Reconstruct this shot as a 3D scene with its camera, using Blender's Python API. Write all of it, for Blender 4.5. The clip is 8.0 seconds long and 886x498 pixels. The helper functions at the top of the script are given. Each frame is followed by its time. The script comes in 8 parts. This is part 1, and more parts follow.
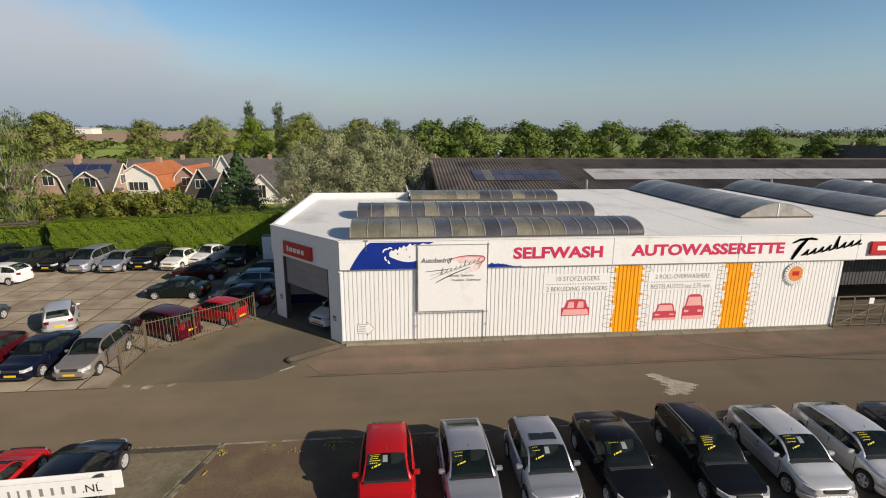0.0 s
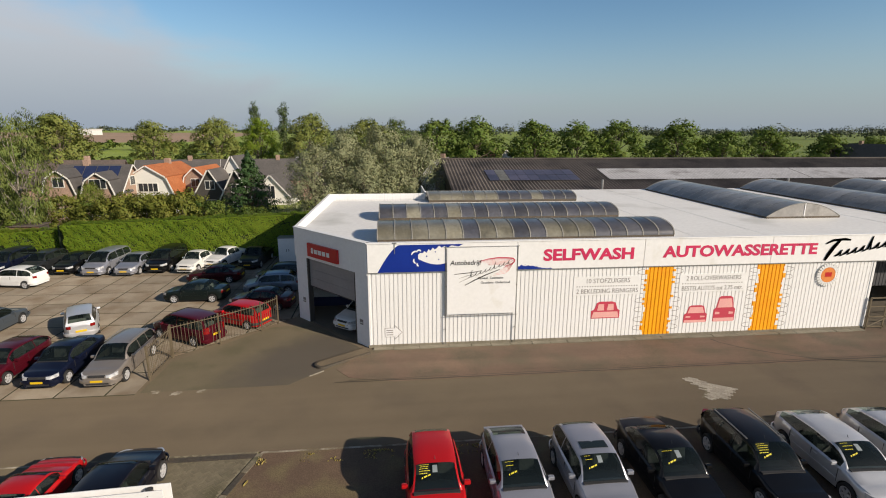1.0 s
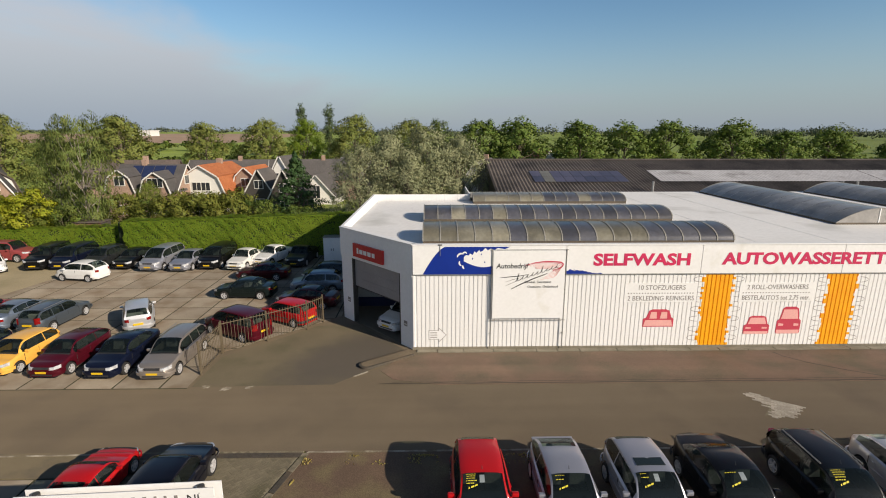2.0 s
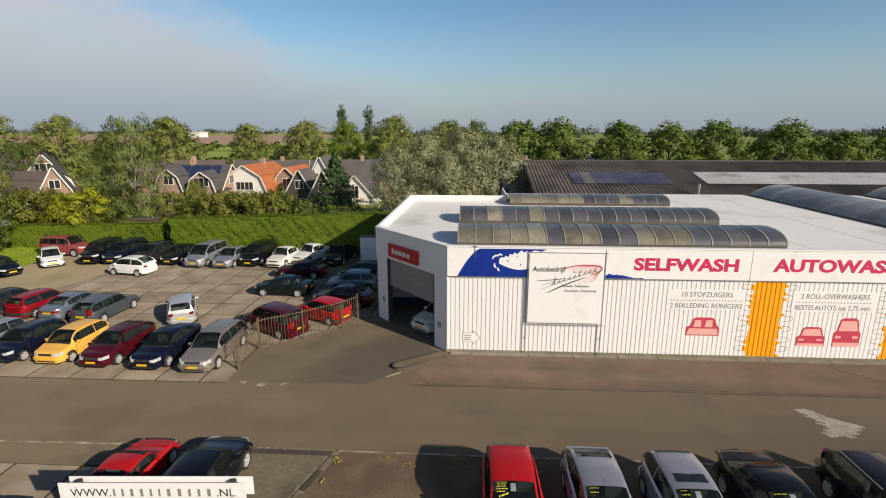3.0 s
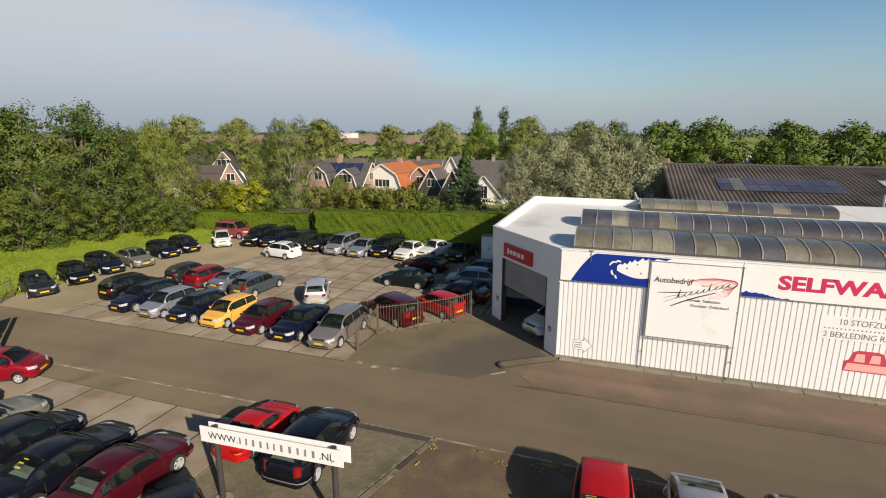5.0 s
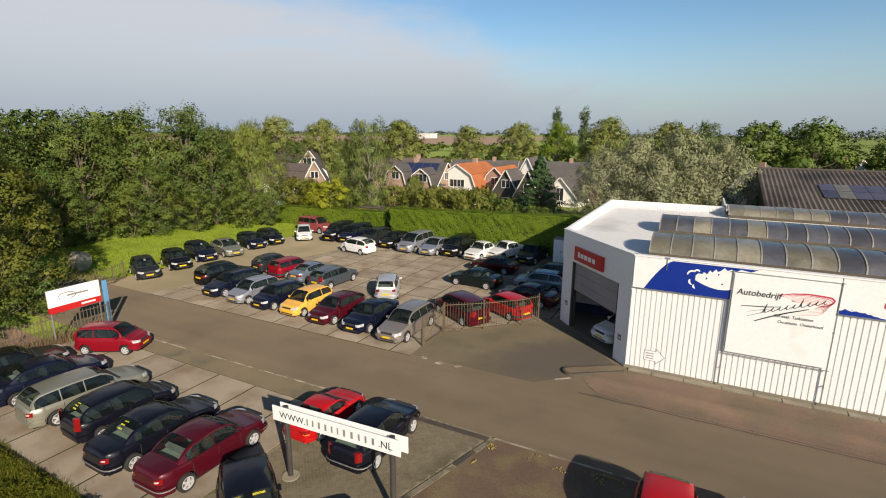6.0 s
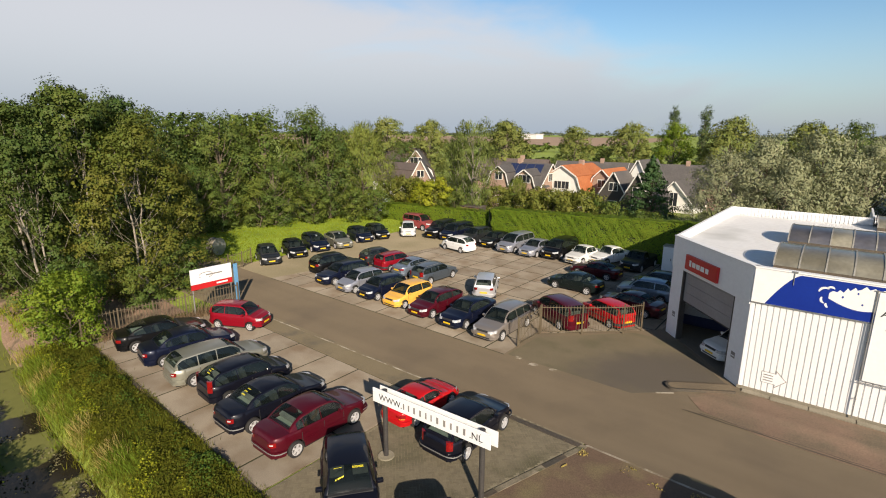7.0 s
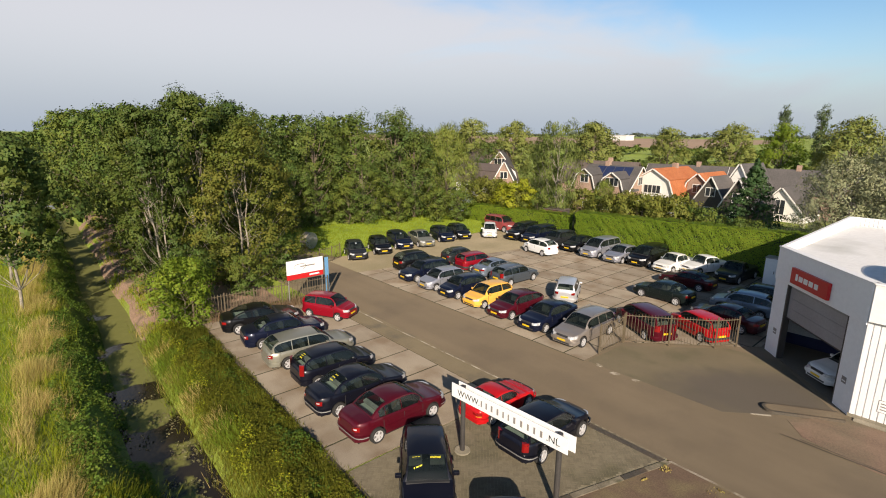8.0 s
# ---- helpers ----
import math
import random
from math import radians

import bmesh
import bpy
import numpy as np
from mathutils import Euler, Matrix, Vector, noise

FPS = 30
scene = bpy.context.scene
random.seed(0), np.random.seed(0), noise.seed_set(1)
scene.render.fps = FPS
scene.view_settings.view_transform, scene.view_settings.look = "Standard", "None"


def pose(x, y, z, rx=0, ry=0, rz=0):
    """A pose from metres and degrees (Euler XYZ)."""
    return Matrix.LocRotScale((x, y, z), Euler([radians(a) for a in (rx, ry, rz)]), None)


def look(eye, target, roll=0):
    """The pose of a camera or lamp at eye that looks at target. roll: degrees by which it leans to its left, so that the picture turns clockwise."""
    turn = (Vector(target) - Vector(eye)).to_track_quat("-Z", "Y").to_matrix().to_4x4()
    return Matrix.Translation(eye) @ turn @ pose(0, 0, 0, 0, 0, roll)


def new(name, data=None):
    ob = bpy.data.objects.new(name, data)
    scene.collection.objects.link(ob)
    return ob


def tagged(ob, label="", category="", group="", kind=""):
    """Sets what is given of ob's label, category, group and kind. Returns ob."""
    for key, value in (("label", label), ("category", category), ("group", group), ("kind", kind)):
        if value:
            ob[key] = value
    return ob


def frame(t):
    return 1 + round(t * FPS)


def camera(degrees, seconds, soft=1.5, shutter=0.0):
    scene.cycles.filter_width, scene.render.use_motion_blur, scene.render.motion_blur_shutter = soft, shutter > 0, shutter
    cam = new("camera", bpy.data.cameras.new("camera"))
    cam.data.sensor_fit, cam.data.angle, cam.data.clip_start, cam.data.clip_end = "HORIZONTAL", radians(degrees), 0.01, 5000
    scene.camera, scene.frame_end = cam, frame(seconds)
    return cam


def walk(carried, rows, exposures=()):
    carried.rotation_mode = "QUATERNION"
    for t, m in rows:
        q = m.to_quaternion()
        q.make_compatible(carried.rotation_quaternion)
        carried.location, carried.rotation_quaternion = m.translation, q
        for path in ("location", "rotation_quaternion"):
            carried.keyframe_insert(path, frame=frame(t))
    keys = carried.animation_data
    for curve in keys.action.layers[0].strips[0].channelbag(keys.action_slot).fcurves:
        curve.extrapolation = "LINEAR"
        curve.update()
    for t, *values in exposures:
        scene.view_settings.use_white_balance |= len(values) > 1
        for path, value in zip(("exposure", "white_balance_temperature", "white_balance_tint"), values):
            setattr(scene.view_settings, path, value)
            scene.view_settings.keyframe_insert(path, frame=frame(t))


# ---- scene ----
cam = camera(83.4, 8.0, soft=1.05)
PATH = [
    (0, (-0.111, 0.087, 10.881), (0.089, 2.022, 10.414), 0.4),
    (0.5, (-0.903, 0.391, 10.886), (-0.7, 2.325, 10.418), 0.3),
    (1, (-1.51, 0.668, 10.882), (-1.311, 2.602, 10.415), 0.2),
    (1.5, (-1.805, 0.879, 10.881), (-1.684, 2.82, 10.414), 0.1),
    (3, (-1.714, 1.302, 10.824), (-1.821, 3.245, 10.363), -0.0),
    (3.5, (-1.518, 1.335, 10.813), (-1.751, 3.268, 10.353), 0.0),
    (4, (-1.285, 1.361, 10.804), (-1.659, 3.271, 10.347), 0.1),
    (4.5, (-1.081, 1.31, 10.76), (-1.562, 3.197, 10.305), 0.2),
    (4.7, (-1.003, 1.269, 10.756), (-1.543, 3.14, 10.299), 0.1),
    (5.8, (-0.618, 1.263, 10.772), (-1.437, 3.031, 10.32), 0.3),
    (6, (-0.555, 1.224, 10.764), (-1.446, 2.956, 10.309), 0.3),
    (6.5, (-0.419, 1.059, 10.741), (-1.507, 2.674, 10.284), 0.4),
    (7, (-0.373, 0.95, 10.751), (-1.598, 2.464, 10.296), 0.4),
    (7.5, (-0.291, 0.829, 10.786), (-1.617, 2.256, 10.334), 0.4),
    (8, (-0.258, 0.621, 10.808), (-1.713, 1.915, 10.354), 0.5),
]
# the film camera opens up a little as the bright wall leaves the picture
EXPOSURES = [(0.0, 0.03, 6950, 11), (1.5, 0.04, 6950, 11), (3.0, 0.06, 7000, 11), (4.5, 0.12, 7000, 11), (6.5, 0.29, 7050, 11), (8.0, 0.42, 7150, 13)]
walk(cam, [(t, look(eye, target, roll)) for t, eye, target, roll in PATH], EXPOSURES)

# ---- world, sun and exposure ----
SUN_UP = radians(25.0)
TO_SUN = Vector((0.79 * math.cos(SUN_UP), -0.613 * math.cos(SUN_UP), math.sin(SUN_UP)))
world = bpy.data.worlds.new("sky")
scene.world = world
world.use_nodes = True
wn, wl = world.node_tree.nodes, world.node_tree.links
wn.clear()
w_out, w_bg = wn.new("ShaderNodeOutputWorld"), wn.new("ShaderNodeBackground")
w_sky = wn.new("ShaderNodeTexSky")
w_sky.sky_type = "NISHITA"
w_sky.sun_disc = False
w_sky.sun_elevation = SUN_UP
w_sky.sun_rotation = math.atan2(TO_SUN.x, TO_SUN.y)
w_sky.air_density, w_sky.dust_density, w_sky.ozone_density = 1.0, 0.5, 2.5
w_bg.inputs["Strength"].default_value = 0.07
# thin drifting cirrus
w_co, w_map = wn.new("ShaderNodeTexCoord"), wn.new("ShaderNodeMapping")
w_map.inputs["Scale"].default_value = (1.1, 1.4, 5.0)
w_map.inputs["Rotation"].default_value = (0.25, -0.2, 0.5)
w_noise, w_ramp = wn.new("ShaderNodeTexNoise"), wn.new("ShaderNodeValToRGB")
w_noise.inputs["Scale"].default_value = 1.5
w_noise.inputs["Detail"].default_value = 7.0
w_noise.inputs["Distortion"].default_value = 0.6
w_ramp.color_ramp.elements[0].position, w_ramp.color_ramp.elements[1].position = 0.41, 0.72
w_ramp.color_ramp.interpolation = "EASE"
w_ramp.color_ramp.elements[1].color = (0.85, 0.85, 0.85, 1)
w_mix = wn.new("ShaderNodeMix")
w_mix.data_type = "RGBA"
w_mix.inputs[7].default_value = (7.6, 7.8, 8.5, 1)
wl.new(w_co.outputs["Generated"], w_map.inputs["Vector"])
wl.new(w_map.outputs["Vector"], w_noise.inputs["Vector"])
# a sheet of cirrus in the west, with a slanting soft edge
w_dot, w_gain, w_add = wn.new("ShaderNodeVectorMath"), wn.new("ShaderNodeMath"), wn.new("ShaderNodeMath")
w_dot.operation, w_gain.operation, w_add.operation = "DOT_PRODUCT", "MULTIPLY", "ADD"
w_dot.inputs[1].default_value = (-0.534, -0.043, -0.844)
w_gain.inputs[1].default_value = 0.95
wl.new(w_co.outputs["Generated"], w_dot.inputs[0])
wl.new(w_dot.outputs["Value"], w_gain.inputs[0])
wl.new(w_gain.outputs[0], w_add.inputs[0])
wl.new(w_noise.outputs["Fac"], w_add.inputs[1])
wl.new(w_add.outputs[0], w_ramp.inputs["Fac"])
# pale haze towards the horizon
w_sep, w_fade, w_haze = wn.new("ShaderNodeSeparateXYZ"), wn.new("ShaderNodeMapRange"), wn.new("ShaderNodeMix")
w_fade.interpolation_type = "SMOOTHERSTEP"
w_fade.inputs[1].default_value, w_fade.inputs[2].default_value = -0.05, 0.22
w_fade.inputs[3].default_value, w_fade.inputs[4].default_value = 0.9, 0.0
w_haze.data_type = "RGBA"
w_haze.inputs[7].default_value = (3.75, 4.9, 6.5, 1)
wl.new(w_co.outputs["Generated"], w_sep.inputs[0])
wl.new(w_sep.outputs["Z"], w_fade.inputs[0])
wl.new(w_fade.outputs[0], w_haze.inputs[0])
wl.new(w_ramp.outputs["Color"], w_mix.inputs[0])
w_hue = wn.new("ShaderNodeHueSaturation")
w_hue.inputs["Saturation"].default_value, w_hue.inputs["Value"].default_value = 1.2, 1.6
wl.new(w_sky.outputs["Color"], w_hue.inputs["Color"])
wl.new(w_hue.outputs["Color"], w_mix.inputs[6])
wl.new(w_mix.outputs[2], w_haze.inputs[6])
# deep clear sky overhead
w_up, w_deep = wn.new("ShaderNodeMapRange"), wn.new("ShaderNodeHueSaturation")
w_up.interpolation_type = "SMOOTHSTEP"
w_up.inputs[1].default_value, w_up.inputs[2].default_value = 0.24, 0.75
w_up.inputs[3].default_value, w_up.inputs[4].default_value = 1.0, 0.5
wl.new(w_sep.outputs["Z"], w_up.inputs[0])
wl.new(w_up.outputs[0], w_deep.inputs["Value"])
wl.new(w_haze.outputs[2], w_deep.inputs["Color"])
wl.new(w_deep.outputs["Color"], w_bg.inputs["Color"])
wl.new(w_bg.outputs["Background"], w_out.inputs["Surface"])
sun = new("sun", bpy.data.lights.new("sun", "SUN"))
sun.data.energy, sun.data.angle, sun.data.color = 5.0, radians(0.6), (1.0, 0.905, 0.79)
sun.matrix_world = look((0, 0, 60), Vector((0, 0, 60)) - TO_SUN)

# ---- materials ----
def link_sock(tree, a, b):
    tree.links.new(a, b)


def mat(name, col, col2=None, rough=0.6, scale=1.0, fine=30.0, grain=0.15, bump=0.0, metal=0.0, coat=0.0,
        island=0.0, objrand=0.0, spec=0.5, transl=0.0, stain=None, stain_scale=0.3, stain_at=(0.5, 0.65), streak=0.0):
    """A procedural surface: two tones at a large scale, a fine grain, optional stains, relief and piece-by-piece variation."""
    m = bpy.data.materials.new(name)
    m.use_nodes = True
    t = m.node_tree
    nd = t.nodes
    bs = nd["Principled BSDF"]
    geo = nd.new("ShaderNodeNewGeometry")
    pos = geo.outputs["Position"]
    big = nd.new("ShaderNodeTexNoise")
    big.inputs["Scale"].default_value, big.inputs["Detail"].default_value = scale, 5.0
    link_sock(t, pos, big.inputs["Vector"])
    ramp = nd.new("ShaderNodeMapRange")
    ramp.inputs[1].default_value, ramp.inputs[2].default_value = 0.35, 0.65
    link_sock(t, big.outputs["Fac"], ramp.inputs[0])
    mx = nd.new("ShaderNodeMix")
    mx.data_type = "RGBA"
    mx.inputs[6].default_value = (*col, 1)
    mx.inputs[7].default_value = (*(col2 or col), 1)
    link_sock(t, ramp.outputs[0], mx.inputs[0])
    out = mx.outputs[2]
    if stain:
        sn = nd.new("ShaderNodeTexNoise")
        sn.inputs["Scale"].default_value, sn.inputs["Detail"].default_value = stain_scale, 8.0
        link_sock(t, pos, sn.inputs["Vector"])
        sr = nd.new("ShaderNodeMapRange")
        sr.inputs[1].default_value, sr.inputs[2].default_value = stain_at
        link_sock(t, sn.outputs["Fac"], sr.inputs[0])
        sm = nd.new("ShaderNodeMix")
        sm.data_type = "RGBA"
        sm.inputs[7].default_value = (*stain, 1)
        link_sock(t, sr.outputs[0], sm.inputs[0])
        link_sock(t, out, sm.inputs[6])
        out = sm.outputs[2]
    fn = nd.new("ShaderNodeTexNoise")
    fn.inputs["Scale"].default_value, fn.inputs["Detail"].default_value = fine, 4.0
    link_sock(t, pos, fn.inputs["Vector"])
    val = nd.new("ShaderNodeMapRange")
    val.inputs[1].default_value, val.inputs[2].default_value = 0.3, 0.7
    val.inputs[3].default_value, val.inputs[4].default_value = 1 - grain, 1 + grain
    link_sock(t, fn.outputs["Fac"], val.inputs[0])
    hsv = nd.new("ShaderNodeHueSaturation")
    link_sock(t, out, hsv.inputs["Color"])
    gain = val.outputs[0]
    for amount, src in ((island, geo.outputs["Random Per Island"]), (objrand, None)):
        if not amount:
            continue
        if src is None:
            src = nd.new("ShaderNodeObjectInfo").outputs["Random"]
        mr = nd.new("ShaderNodeMapRange")
        mr.inputs[3].default_value, mr.inputs[4].default_value = 1 - amount, 1 + amount
        link_sock(t, src, mr.inputs[0])
        mul = nd.new("ShaderNodeMath")
        mul.operation = "MULTIPLY"
        link_sock(t, gain, mul.inputs[0])
        link_sock(t, mr.outputs[0], mul.inputs[1])
        gain = mul.outputs[0]
        if transl:
            hr = nd.new("ShaderNodeMapRange")
            hr.inputs[3].default_value, hr.inputs[4].default_value = 0.475, 0.515
            link_sock(t, src, hr.inputs[0])
            link_sock(t, hr.outputs[0], hsv.inputs["Hue"])
    if streak:
        # long faint bands along the driving direction
        mp, sk, mr = nd.new("ShaderNodeMapping"), nd.new("ShaderNodeTexNoise"), nd.new("ShaderNodeMapRange")
        mp.inputs["Scale"].default_value = (0.035, 1.1, 1.0)
        sk.inputs["Scale"].default_value, sk.inputs["Detail"].default_value = 1.0, 6.0
        mr.inputs[1].default_value, mr.inputs[2].default_value = 0.3, 0.7
        mr.inputs[3].default_value, mr.inputs[4].default_value = 1 - streak, 1 + streak
        mul = nd.new("ShaderNodeMath")
        mul.operation = "MULTIPLY"
        link_sock(t, pos, mp.inputs["Vector"])
        link_sock(t, mp.outputs["Vector"], sk.inputs["Vector"])
        link_sock(t, sk.outputs["Fac"], mr.inputs[0])
        link_sock(t, gain, mul.inputs[0])
        link_sock(t, mr.outputs[0], mul.inputs[1])
        gain = mul.outputs[0]
    link_sock(t, gain, hsv.inputs["Value"])
    link_sock(t, hsv.outputs["Color"], bs.inputs["Base Color"])
    bs.inputs["Roughness"].default_value = rough
    if rough >= 0.8:
        bs.inputs["Diffuse Roughness"].default_value = 0.45
    bs.inputs["Metallic"].default_value = metal
    bs.inputs["Coat Weight"].default_value = coat
    bs.inputs["Coat Roughness"].default_value = 0.06
    bs.inputs["Specular IOR Level"].default_value = spec
    if bump:
        bp = nd.new("ShaderNodeBump")
        bp.inputs["Strength"].default_value, bp.inputs["Distance"].default_value = bump, 0.02
        link_sock(t, fn.outputs["Fac"], bp.inputs["Height"])
        link_sock(t, bp.outputs["Normal"], bs.inputs["Normal"])
    if transl:
        tr = nd.new("ShaderNodeBsdfTranslucent")
        ms = nd.new("ShaderNodeMixShader")
        ms.inputs[0].default_value = transl
        link_sock(t, hsv.outputs["Color"], tr.inputs["Color"])
        link_sock(t, bs.outputs[0], ms.inputs[1])
        link_sock(t, tr.outputs[0], ms.inputs[2])
        link_sock(t, ms.outputs[0], nd["Material Output"].inputs["Surface"])
    return m


def glass_mat(name, tint=(0.02, 0.025, 0.03), rough=0.03, clear=0.0, hue=(0.50, 0.58, 0.56)):
    """Tinted vehicle or window glass: dark, glossy, a little see-through where clear is set."""
    m = bpy.data.materials.new(name)
    m.use_nodes = True
    t = m.node_tree
    bs = t.nodes["Principled BSDF"]
    bs.inputs["Base Color"].default_value = (*tint, 1)
    bs.inputs["Roughness"].default_value = rough
    bs.inputs["IOR"].default_value = 1.5
    bs.inputs["Coat Weight"].default_value = 0.3
    bs.inputs["Coat Roughness"].default_value = 0.02
    if clear:
        tp = t.nodes.new("ShaderNodeBsdfTransparent")
        tp.inputs["Color"].default_value = (*hue, 1)
        ms = t.nodes.new("ShaderNodeMixShader")
        ms.inputs[0].default_value = clear
        t.links.new(bs.outputs[0], ms.inputs[1])
        t.links.new(tp.outputs[0], ms.inputs[2])
        t.links.new(ms.outputs[0], t.nodes["Material Output"].inputs["Surface"])
    return m


